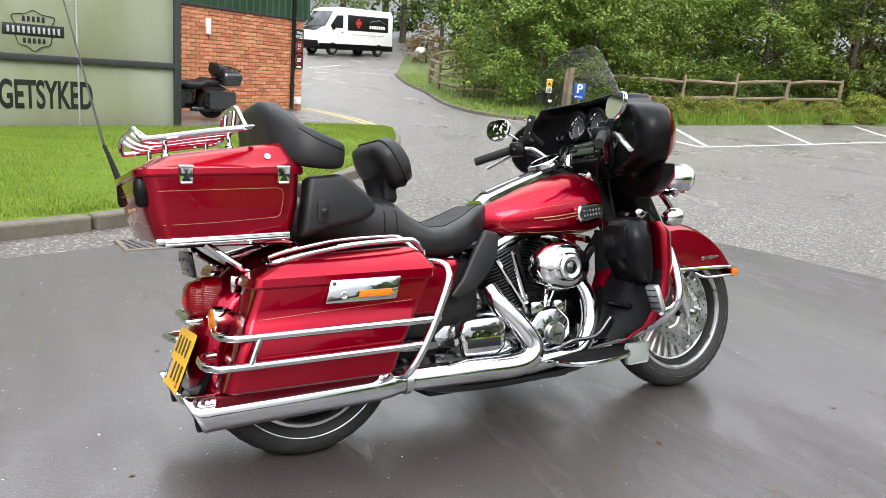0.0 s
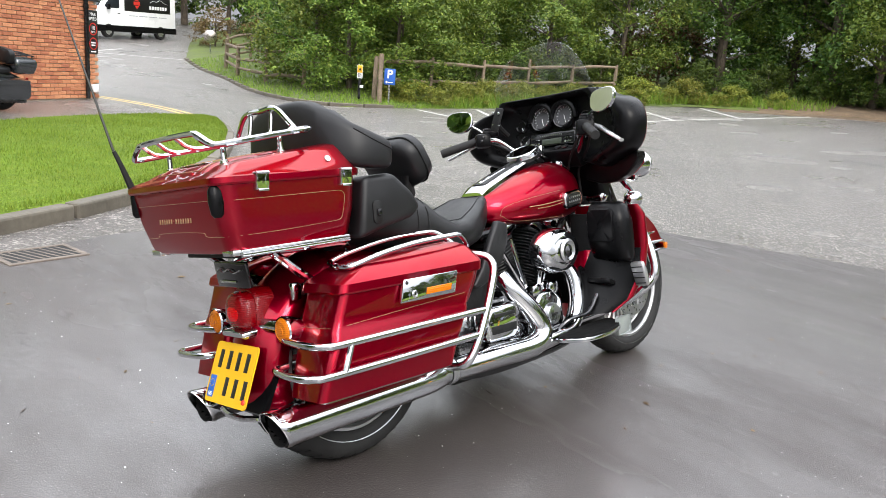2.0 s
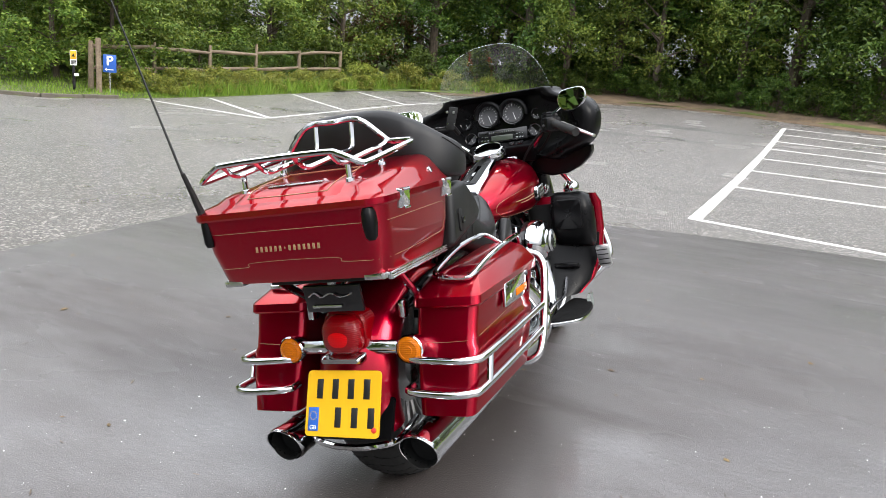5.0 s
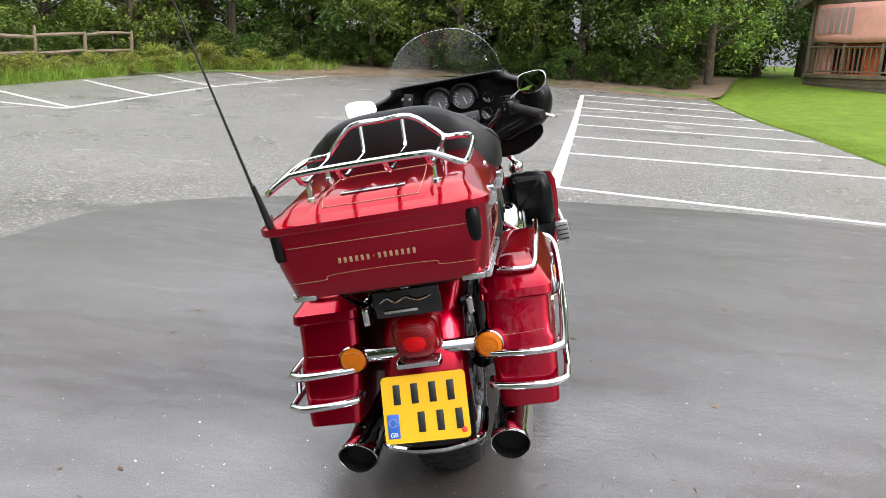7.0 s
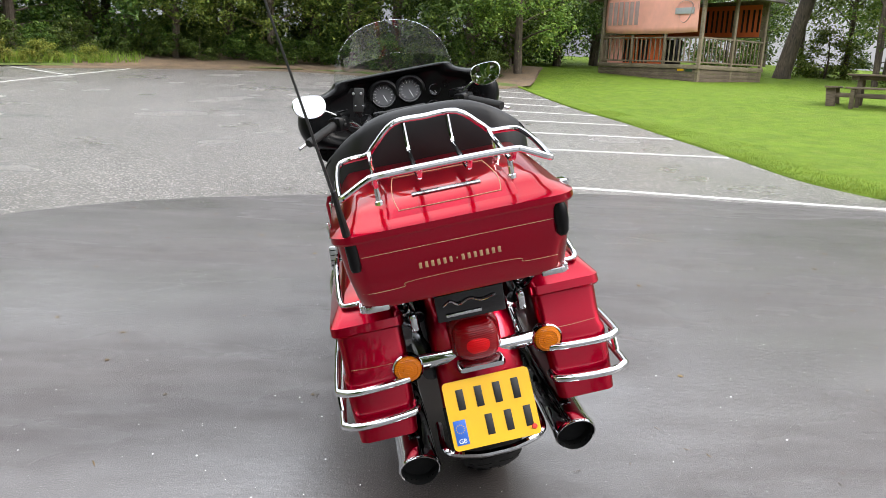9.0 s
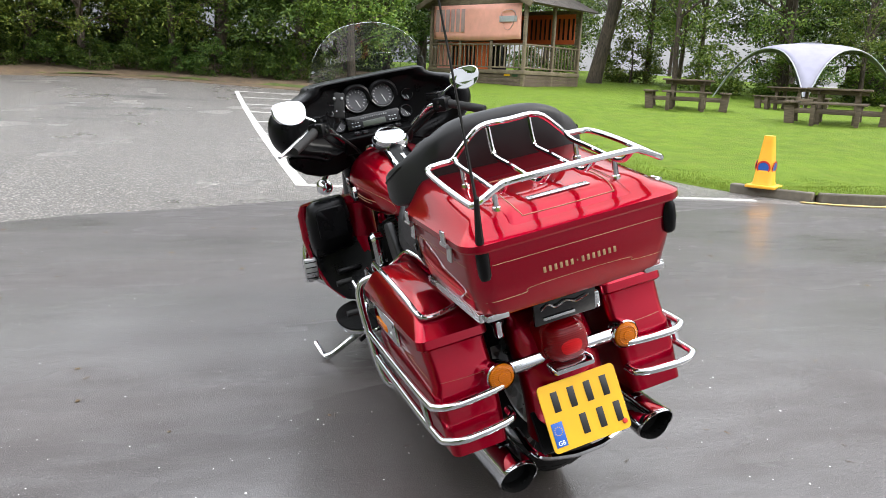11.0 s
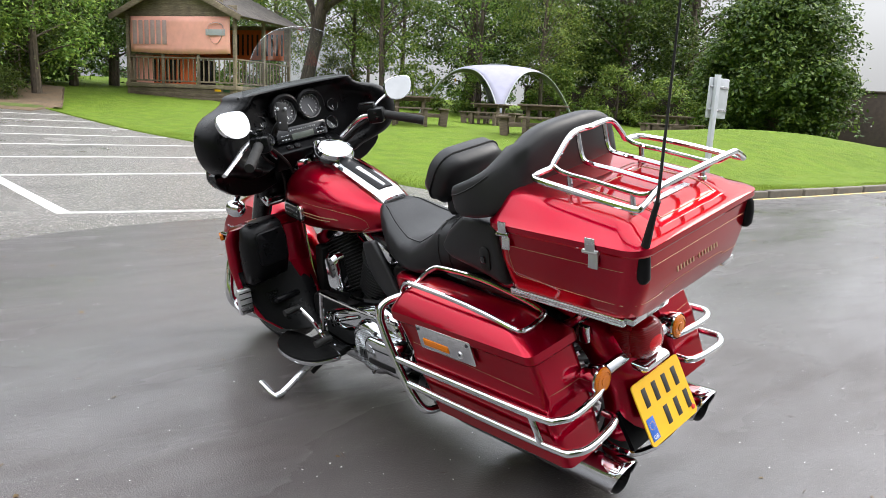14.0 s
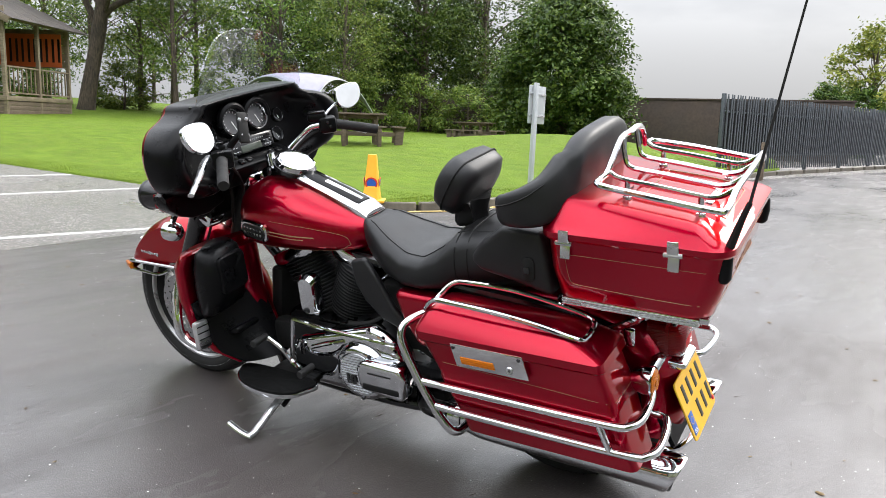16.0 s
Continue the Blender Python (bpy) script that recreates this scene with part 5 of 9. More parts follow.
for s in (-1, 1):
    part("muffler", tube([(0.30, s * 0.215, 0.232), (0.24, s * 0.215, 0.231), (0.17, s * 0.216, 0.23), (-0.1, s * 0.211, 0.222), (-0.345, s * 0.207, 0.216)], 0.05, 22, 4, radii=[0.036, 0.04, 0.05, 0.052, 0.053], caps=False), CHROME, bike, "long chrome muffler")
    tip = bmesh.new()
    rings = []
    for x, r in ((-0.335, 0.0535), (-0.36, 0.055), (-0.37, 0.054), (-0.3745, 0.0518), (-0.373, 0.0495), (-0.36, 0.0485)):
        rings.append([(x + (-0.026 * math.sin(t) if x < -0.34 else 0), s * 0.207 + r * math.cos(t), 0.216 + r * math.sin(t)) for t in (2 * math.pi * k / 24 for k in range(24))])
    loft(rings, False, bm=tip)
    part("muffler_tip", tip, CHROME, bike, "slash-cut chrome muffler tip")
    part("muffler_bore", lathe([(0.0, 0.0), (0.0485, 0.0), (0.0488, -0.048)], 20, Matrix.Translation((-0.315, s * 0.207, 0.216)) @ Matrix.Rotation(radians(90), 4, "Y")), MATT_BLACK, bike)
    st = [(-0.35 + 0.0, 0)]
    star = []
    for k in range(12):
        rr = 0.017 if k % 2 == 0 else 0.010
        star.append((-0.29 + rr * math.cos(math.pi * k / 6), s * 0.207 + rr * math.sin(math.pi * k / 6)))
    part("muffler_emblem", prism(star, 0.262, 0.2705, "z", 0.0), DARK_CHROME, bike, "small dark star emblem")
    part("muffler_clamp", lathe([(0.042, -0.012), (0.044, -0.01), (0.044, 0.01), (0.042, 0.012)], 20, Matrix.Translation((0.265, s * 0.215, 0.232)) @ Matrix.Rotation(radians(90), 4, "Y")), STEEL, bike)
part("exhaust_shield", tube([(0.29, -0.215, 0.232), (0.5, -0.222, 0.232), (0.68, -0.225, 0.232), (0.745, -0.222, 0.262), (0.745, -0.215, 0.305), (0.70, -0.205, 0.37), (0.64, -0.18, 0.44), (0.62, -0.15, 0.49)], 0.037, 18, 5, radii=[0.037, 0.04, 0.041, 0.04, 0.038, 0.036, 0.034, 0.03]), CHROME, bike, "chrome exhaust heat shield")
part("exhaust_shield", tube([(0.72, -0.205, 0.222), (0.86, -0.20, 0.235), (0.97, -0.19, 0.25), (1.03, -0.18, 0.33), (1.035, -0.16, 0.44), (0.99, -0.12, 0.52)], 0.032, 16, 5, radii=[0.034, 0.034, 0.034, 0.033, 0.031, 0.028]), CHROME, bike, "chrome front exhaust pipe")
part("crossover_pipe", tube([(0.3, 0.215, 0.232), (0.42, 0.17, 0.21), (0.5, 0.05, 0.2), (0.55, -0.1, 0.21), (0.6, -0.2, 0.23)], 0.03, 12, 5), DARK_CHROME, bike)
# left side: primary, derby cover, horn cover
def primary_ring(y, k):
    out = []
    for i in range(40):
        t = 2 * math.pi * (i + 0.5) / 40
        c, q = math.cos(t), math.sin(t)
        px, pz, r = (0.607, 0.332, 0.132) if c < 0 else (0.862, 0.296, 0.09)
        out.append((px + (r - k) * c, y, pz + (r - k) * q))
    return out


prim = part("primary_cover", loft([primary_ring(y, k) for y, k in ((0.13, 0.0), (0.182, 0.0), (0.194, 0.004), (0.203, 0.014), (0.206, 0.03))]), CHROME, engine, "polished chrome primary drive cover", sharp=50)
for i in range(12):
    px, _, pz = primary_ring(0, 0.012)[i * 40 // 12]
    part("cover_screw", lathe([(0.0, 0.012), (0.0065, 0.011), (0.008, 0.0)], 10, Matrix.Translation((px, 0.196, pz)) @ Matrix.Rotation(radians(-90), 4, "X")), CHROME, prim)
part("primary_rib", tube([(0.70, 0.2, 0.40), (0.78, 0.206, 0.375), (0.84, 0.205, 0.352)], 0.012, 10, 4, squash=0.7), CHROME, prim)
DERBY = Matrix.Translation((0.632, 0.205, 0.305)) @ Matrix.Rotation(radians(-90), 4, "X")
part("derby_cover", lathe([(0.0, 0.03), (0.078, 0.03), (0.088, 0.026), (0.1, 0.014), (0.104, 0.0)], 48, DERBY), CHROME, prim, "round chrome derby cover")
plate, ribs = bmesh.new(), []
lathe([(0.0, 0.0315), (0.074, 0.0315), (0.076, 0.029)], 40, DERBY, plate)
for k in range(15):
    h = -0.065 + 0.0093 * k
    ln = 2 * math.sqrt(max(0.0, 0.072 ** 2 - h * h))
    ribs.append((ln, h))
insert = part("derby_insert", plate, STEEL, prim, "ribbed steel insert")
for ln, h in ribs:
    part("rib", rbox(ln, 0.003, 0.0022, 0, Matrix.Translation((0.632, 0.2375, 0.305 + h))), CHROME, insert)
text_mesh("10", 0.045, INK, Matrix.Translation((0.663, 0.2405, 0.285)) @ Matrix.Rotation(radians(180), 4, "Z") @ FACE, prim, 0.0012, bold=0.002)
for a0 in range(5):
    t = radians(72 * a0 + 20)
    part("cover_screw", lathe([(0.0, 0.006), (0.006, 0.005), (0.007, 0.0)], 8, DERBY @ Matrix.Translation((0.088 * math.cos(t), 0.088 * math.sin(t), 0.026))), DARK_CHROME, prim)
trans = part("starter_cover", prism([(0.45, 0.25), (0.432, 0.335), (0.455, 0.372), (0.598, 0.376), (0.628, 0.35), (0.618, 0.265)], 0.19, 0.262, "y", 0.02, 4), CHROME, engine, "chrome cover plate with script")
part("script_bar", rbox(0.09, 0.003, 0.006, 0.001, Matrix.Translation((0.53, 0.2625, 0.338))), INK, trans)
part("vent_slot", rbox(0.14, 0.008, 0.022, 0.004, Matrix.Translation((0.53, 0.2605, 0.287))), MATT_BLACK, trans)
part("inner_primary", rbox(0.42, 0.07, 0.12, 0.03, Matrix.Translation((0.84, 0.145, 0.35))), MATT_BLACK, engine)
part("oil_cooler", rbox(0.05, 0.2, 0.26, 0.012, Matrix.Translation((1.085, 0, 0.44)) @ Matrix.Rotation(radians(-12), 4, "Y")), MATT_BLACK, engine, "black oil cooler before the engine")
horn = part("horn_cover", loft([[(x, 0.15 + dy, z) for x, z in rrect(0.845, 0.53, hx, hz, 0.025)] for dy, hx, hz in ((0, 0.034, 0.07), (0.03, 0.036, 0.073), (0.045, 0.028, 0.062))]), CHROME, engine, "chrome waterfall horn cover")
linkage = bmesh.new()
tube([(0.5, 0.2, 0.42), (0.72, 0.21, 0.43), (0.9, 0.22, 0.45)], 0.007, 8, 4, bm=linkage)
tube([(0.9, 0.22, 0.45), (0.92, 0.23, 0.3)], 0.009, 8, 1, bm=linkage)
tube([(0.98, 0.27, 0.39), (0.93, 0.26, 0.35), (0.9, 0.25, 0.3), (0.82, 0.28, 0.3), (0.78, 0.29, 0.33)], 0.009, 8, 4, bm=linkage)
for p in ((0.985, 0.29, 0.395), (0.775, 0.31, 0.335)):
    part("shifter_peg", tube([(p[0], p[1] - 0.02, p[2]), (p[0], p[1] + 0.045, p[2])], 0.012, 12, 1), RUBBER, bike, "black rubber shifter peg")
part("gear_linkage", linkage, CHROME, bike, "chrome heel and toe gear shifter")

# ---- tank, console, badges ----
TANK = [(0.63, 0.035, 0.70, 0.755), (0.66, 0.085, 0.675, 0.775), (0.72, 0.115, 0.662, 0.797), (0.80, 0.142, 0.655, 0.828), (0.90, 0.165, 0.652, 0.862), (1.00, 0.178, 0.652, 0.888), (1.07, 0.178, 0.655, 0.893),
        (1.12, 0.162, 0.664, 0.878), (1.155, 0.12, 0.69, 0.845), (1.17, 0.05, 0.73, 0.80)]
rings = []
for x, w, zb, zt in TANK:
    ring = []
    for k in range(28):
        t = 2 * math.pi * k / 28
        c, s = math.cos(t), math.sin(t)
        y = w * math.copysign(abs(c) ** 0.72, c)
        h = zt - zb
        z = zb + h * (0.42 + (0.58 * math.copysign(abs(s) ** 0.9, s) if s > 0 else 0.42 * math.copysign(abs(s) ** 0.55, s)))
        ring.append((x, y, z))
    rings.append(ring)
tank_bm = loft(rings)
from mathutils.bvhtree import BVHTree
bmesh.ops.recalc_face_normals(tank_bm, faces=tank_bm.faces)
tank_bvh = BVHTree.FromBMesh(tank_bm)
tank = part("fuel_tank", tank_bm, RED, bike, "dark red fuel tank with gold pinstripes", sharp=60)


def on_surface(bvh, pts, way, lift, reach=2.0):
    """Points dropped along a direction on to a surface, and raised off it a little."""
    out = []
    for p in pts:
        d = Vector(way).normalized()
        hit, nrm, _, _ = bvh.ray_cast(Vector(p) - d * reach, d, reach * 2)
        if hit is None:
            hit, nrm, _, _ = bvh.find_nearest(Vector(p))
        if nrm.dot(d) > 0:
            nrm = -nrm
        out.append(hit + nrm * lift)
    return out


def stripe(bvh, pts, way, parent, r=0.0006, mat=None, per=6, closed=False, name="pinstripe"):
    path = on_surface(bvh, spline(pts, per, closed), way, 0.0005)
    return part(name, tube(path, r, 5, 1, closed), mat or GOLD, parent)


for s in (-1, 1):
    stripe(tank_bvh, [(0.70, s, 0.70), (0.76, s, 0.675), (0.9, s, 0.672), (1.03, s, 0.675)], (0, -s, 0), tank)
    stripe(tank_bvh, [(0.70, s, 0.70), (0.72, s, 0.73), (0.83, s, 0.755), (0.98, s, 0.775)], (0, -s, 0), tank)
    stripe(tank_bvh, [(0.82, s, 0.722), (0.9, s, 0.727), (1.02, s, 0.742)], (0, -s, 0), tank, 0.002)
    stripe(tank_bvh, [(0.86, s, 0.713), (0.93, s, 0.718), (1.02, s, 0.732)], (0, -s, 0), tank, 0.0015)
    bd = on_surface(tank_bvh, [(1.045, s, 0.738)], (0, -s, 0), 0.004)[0]
    bm_ = Matrix.Translation(bd) @ Matrix.Rotation(s * radians(-4), 4, "Z") @ Matrix.Rotation(radians(-6), 4, "Y")
    badge = part("tank_badge", loft([[(x, s * y, z) for x, z in rrect(0, 0, hx, hz, 0.02)] for y, hx, hz in ((-0.008, 0.054, 0.024), (0.003, 0.054, 0.024), (0.007, 0.05, 0.02))]), CHROME, tank, "oval chrome and black tank badge")
    badge.matrix_local = bm_ @ Matrix.Diagonal((1.15, 1.0, 1.35, 1.0))
    fld = part("badge_field", loft([[(x, s * y, z) for x, z in rrect(0, 0, hx, hz, 0.016)] for y, hx, hz in ((0.005, 0.045, 0.017), (0.009, 0.044, 0.016))]), INK, badge)
    for row in (0.006, -0.006):
        for k in range(6):
            part("badge_bar", rbox(0.006, 0.002, 0.0055, 0.0004, Matrix.Translation((-0.032 + 0.0128 * k, s * 0.0095, row))), STEEL, badge)
con = []
for x, w, z in ((0.665, 0.052, 0.783), (0.70, 0.056, 0.806), (0.80, 0.055, 0.845), (0.90, 0.05, 0.88), (0.96, 0.048, 0.903), (1.05, 0.05, 0.915), (1.10, 0.046, 0.908), (1.14, 0.03, 0.87)):
    con.append([(x, y, z + dz) for y, dz in ((-w, -0.035), (-w, -0.004), (-w * 0.85, 0.004), (-w * 0.5, 0.007), (0, 0.008), (w * 0.5, 0.007), (w * 0.85, 0.004), (w, -0.004), (w, -0.035), (0, -0.04))])
console = part("tank_console", loft(con), CHROME, tank, "long chrome tank console")
ins = [[(x, y, z + dz) for y, dz in ((-w, 0.006), (-w * 0.7, 0.0105), (w * 0.7, 0.0105), (w, 0.006))] for x, w, z in ((0.705, 0.032, 0.809), (0.72, 0.034, 0.815), (0.80, 0.035, 0.845), (0.90, 0.033, 0.88), (0.925, 0.029, 0.889))]
part("console_insert", loft(ins), BLACK, console, "black ribbed insert")
part("console_door", loft([[(x, y, z + dz) for y, dz in ((-w, 0.01), (-w * 0.7, 0.0135), (w * 0.7, 0.0135), (w, 0.01))] for x, w, z in ((0.712, 0.006, 0.813), (0.78, 0.008, 0.838), (0.855, 0.010, 0.864))]), CHROME, console)
CAP = Matrix.Translation((0.985, 0, 0.922)) @ Matrix.Rotation(radians(-24), 4, "Y") @ Matrix.Scale(1.1, 4)
part("cap_gasket", lathe([(0.058, 0.0), (0.0665, 0.0), (0.0665, -0.012), (0.058, -0.014)], 40, CAP), GLOSS_BLACK, console)
cap = part("fuel_cap", lathe([(0.0, 0.0185), (0.05, 0.018), (0.0515, 0.0165), (0.053, 0.0165), (0.0545, 0.019), (0.059, 0.0175), (0.062, 0.010), (0.062, -0.01)], 48, CAP), CHROME, console, "large round chrome fuel door")
part("ignition_switch", lathe([(0.0, 0.045), (0.016, 0.043), (0.018, 0.02), (0.022, 0.0)], 20, Matrix.Translation((1.09, 0, 0.915)) @ Matrix.Rotation(radians(10), 4, "Y")), CHROME, console)

# ---- seat and pads ----
SEAT = [(0.70, 0.03, 0.73, 0.772), (0.665, 0.075, 0.68, 0.792), (0.62, 0.11, 0.64, 0.785), (0.55, 0.15, 0.605, 0.752), (0.47, 0.178, 0.59, 0.722), (0.40, 0.188, 0.592, 0.72), (0.335, 0.185, 0.60, 0.752), (0.29, 0.175, 0.61, 0.797), (0.25, 0.168, 0.618, 0.812),
        (0.15, 0.165, 0.63, 0.818), (0.02, 0.16, 0.64, 0.818), (-0.06, 0.15, 0.65, 0.81)]
rings = []
for x, w, zb, zt in SEAT:
    ring = []
    for k in range(26):
        t = 2 * math.pi * k / 26
        c, s = math.cos(t), math.sin(t)
        y = w * math.copysign(abs(c) ** 0.6, c)
        z = (zb + zt) / 2 + (zt - zb) / 2 * math.copysign(abs(s) ** 0.75, s)
        if s > 0:
            z -= 0.018 * (1 - abs(c)) * (1 if x > 0.34 else 0.3)
        ring.append((x, y, z))
    rings.append(ring)
seat_bm = loft([[v for v in r] for r in rings])
bmesh.ops.subdivide_edges(seat_bm, edges=[], cuts=1)
bmesh.ops.recalc_face_normals(seat_bm, faces=seat_bm.faces)
seat_bvh = BVHTree.FromBMesh(seat_bm)
seat = part("seat", seat_bm, LEATHER, bike, "black leather two-up seat", sharp=80)
part("seam", tube(on_surface(seat_bvh, spline([(0.66, y, 1) for y in (-0.05, 0.05)], 1) + [], (0, 0, -1), 0), 0.002, 5, 1), MATT_BLACK, seat)
for s in (-1, 1):
    stripe(seat_bvh, [(0.64, s * 0.06, 1), (0.56, s * 0.095, 1), (0.46, s * 0.125, 1), (0.38, s * 0.13, 1), (0.33, s * 0.12, 1)], (0, 0, -1), seat, 0.0022, MATT_BLACK, name="seam")
    stripe(seat_bvh, [(0.29, s * 0.11, 1), (0.2, s * 0.115, 1), (0.02, s * 0.11, 1)], (0, 0, -1), seat, 0.0022, MATT_BLACK, name="seam")
for x in (0.275, 0.235):
    stripe(seat_bvh, [(x, s, z) for s, z in ((-1, 0.66), (-1, 0.72), (-1, 0.76))], (0, 1, 0), seat, 0.0022, MATT_BLACK, name="seam")
    stripe(seat_bvh, [(x, s, z) for s, z in ((1, 0.66), (1, 0.72), (1, 0.76))], (0, -1, 0), seat, 0.0022, MATT_BLACK, name="seam")
    stripe(seat_bvh, [(x, y, 1) for y in (-0.15, -0.08, 0, 0.08, 0.15)], (0, 0, -1), seat, 0.0022, MATT_BLACK, name="seam")

# rider's backrest on its sleeve
RB = Matrix.Translation((0.306, 0, 0.917)) @ Matrix.Rotation(radians(-30), 4, "Y")
rb = part("rider_backrest", loft([[(x, y, z) for y, z in rrect(0, 0, hy, hz, 0.06, 6)] for x, hy, hz in ((-0.052, 0.07, 0.04), (-0.05, 0.105, 0.065), (-0.035, 0.128, 0.08), (0.0, 0.134, 0.084), (0.03, 0.128, 0.08), (0.05, 0.105, 0.062), (0.056, 0.06, 0.03))]), LEATHER, bike, "black padded rider backrest", sharp=80)
rb.matrix_local = RB
part("backrest_piping", tube([(-0.002, y, z) for y, z in rrect(0, 0, 0.135, 0.085, 0.06, 5)], 0.003, 6, 1, True), MATT_BLACK, rb)
part("backrest_sleeve", loft([[Vector((0.30 - 0.0 * z + 0.012 * math.sin(5 * t + 9 * z), 0, z)) + Vector((r * 0.62 * math.cos(t), r * math.sin(t) + 0.006 * math.sin(7 * t + 20 * z), 0)) for t in (2 * math.pi * k / 28 for k in range(28))] for z, r in ((0.79, 0.062), (0.805, 0.07), (0.825, 0.066), (0.845, 0.074), (0.865, 0.085))]), LEATHER, bike, "gathered black sleeve", sharp=80)

# passenger backrest: one cushion wrapped round the front of the top box
wrap = [(0.065, -0.238, 0.922, 0.028, 0.034), (0.045, -0.262, 0.926, 0.038, 0.042), (-0.005, -0.268, 0.938, 0.04, 0.052), (-0.05, -0.25, 0.955, 0.04, 0.062), (-0.082, -0.2, 0.978, 0.042, 0.08), (-0.09, -0.12, 0.998, 0.046, 0.095), (-0.092, 0, 1.002, 0.047, 0.098)]
wrap = wrap + [(x, -y, z, a0, b0) for x, y, z, a0, b0 in wrap[-2::-1]]
path = spline([(x, y, z) for x, y, z, _, _ in wrap], 5)
sizes = spline([(a0, b0, 0) for _, _, _, a0, b0 in wrap], 5)
rings = []
for i, p in enumerate(path):
    d = path[min(i + 1, len(path) - 1)] - path[max(i - 1, 0)]
    side = Vector((d.y, -d.x, 0)).normalized()
    tilt = Vector((0.10, 0, 1)) if abs(p.y) > 0.2 else Vector((-0.12, 0, 1))
    a0, b0 = sizes[i].x, sizes[i].y
    ring = []
    for k in range(18):
        t = 2 * math.pi * k / 18
        c, s = math.cos(t), math.sin(t)
        ring.append(p + side * (a0 * 0.8 * math.copysign(abs(c) ** 0.55, c)) + tilt * (b0 * math.copysign(abs(s) ** 0.6, s)))
    rings.append(ring)
pb_bm = loft(rings)
for v in pb_bm.verts:
    v.co.y = v.co.y * 0.95 + 0.012
bmesh.ops.recalc_face_normals(pb_bm, faces=pb_bm.faces)
pb_bvh = BVHTree.FromBMesh(pb_bm)
cushion = part("passenger_backrest", pb_bm, LEATHER, bike, "black leather wrap-around passenger backrest", sharp=80)
stripe(pb_bvh, [(1, y, 1.068 - 2.0 * y * y) for y in (-0.19, -0.14, -0.08, 0, 0.08, 0.14, 0.19)], (-1, 0, 0), cushion, 0.0022, MATT_BLACK, name="seam")
for s in (-1, 1):
    stripe(pb_bvh, [(-0.06, s, 1.0), (-0.02, s, 0.972), (0.03, s, 0.95), (0.07, s, 0.938)], (0, -s, 0), cushion, 0.0022, MATT_BLACK, name="seam")
for s in (-1, 1):
    poly = [(-0.035, 0.865), (0.08, 0.872), (0.15, 0.815), (0.185, 0.765), (0.15, 0.735), (0.05, 0.715), (-0.06, 0.685)]
    pp = [(p.x, p.z) for p in spline([(x, 0, z) for x, z in poly[:1]], 1)] and poly
    pad = part("speaker_pod", prism(pp, s * 0.17, s * 0.245, "y", 0.02, 4), LEATHER, bike, "black side pod below the backrest", sharp=60)
    sw = loft([[(x, s * y, z) for x, z in rrect(0.005, 0.76, hx, hz, 0.014)] for y, hx, hz in ((0.24, 0.017, 0.034), (0.249, 0.017, 0.034), (0.251, 0.014, 0.031))])
    part("switch_plate", sw, MATT_BLACK, pad)
    part("switch", rbox(0.016, 0.008, 0.02, 0.003, Matrix.Translation((0.007, s * 0.253, 0.76))), GLOSS_BLACK, pad)

# ---- top box ----
stations = [(0.688, -0.262, 0.168, 0.238, 0.045), (0.692, -0.262, 0.182, 0.254, 0.05), (0.706, -0.264, 0.191, 0.262, 0.05), (0.78, -0.268, 0.209, 0.276, 0.052), (0.855, -0.272, 0.218, 0.284, 0.055), (0.864, -0.272, 0.219, 0.286, 0.055)]
tb_bm = loft([[(x, y, z + 0.02 * (x + 0.27)) for x, y in rrect(cx, 0, hx, hy, r, 7)] for z, cx, hx, hy, r in stations])
bmesh.ops.recalc_face_normals(tb_bm, faces=tb_bm.faces)
tb_bvh = BVHTree.FromBMesh(tb_bm)
top_box = part("top_box", tb_bm, RED, bike, "dark red top box with gold pinstripes")
lid_st = [(0.865, -0.272, 0.226, 0.292, 0.05), (0.870, -0.272, 0.229, 0.295, 0.052), (0.884, -0.272, 0.229, 0.295, 0.052), (0.888, -0.272, 0.223, 0.288, 0.048), (0.900, -0.27, 0.213, 0.276, 0.045), (0.926, -0.262, 0.192, 0.249, 0.04), (0.937, -0.257, 0.18, 0.236, 0.036), (0.943, -0.252, 0.164, 0.218, 0.03), (0.946, -0.25, 0.12, 0.17, 0.03)]
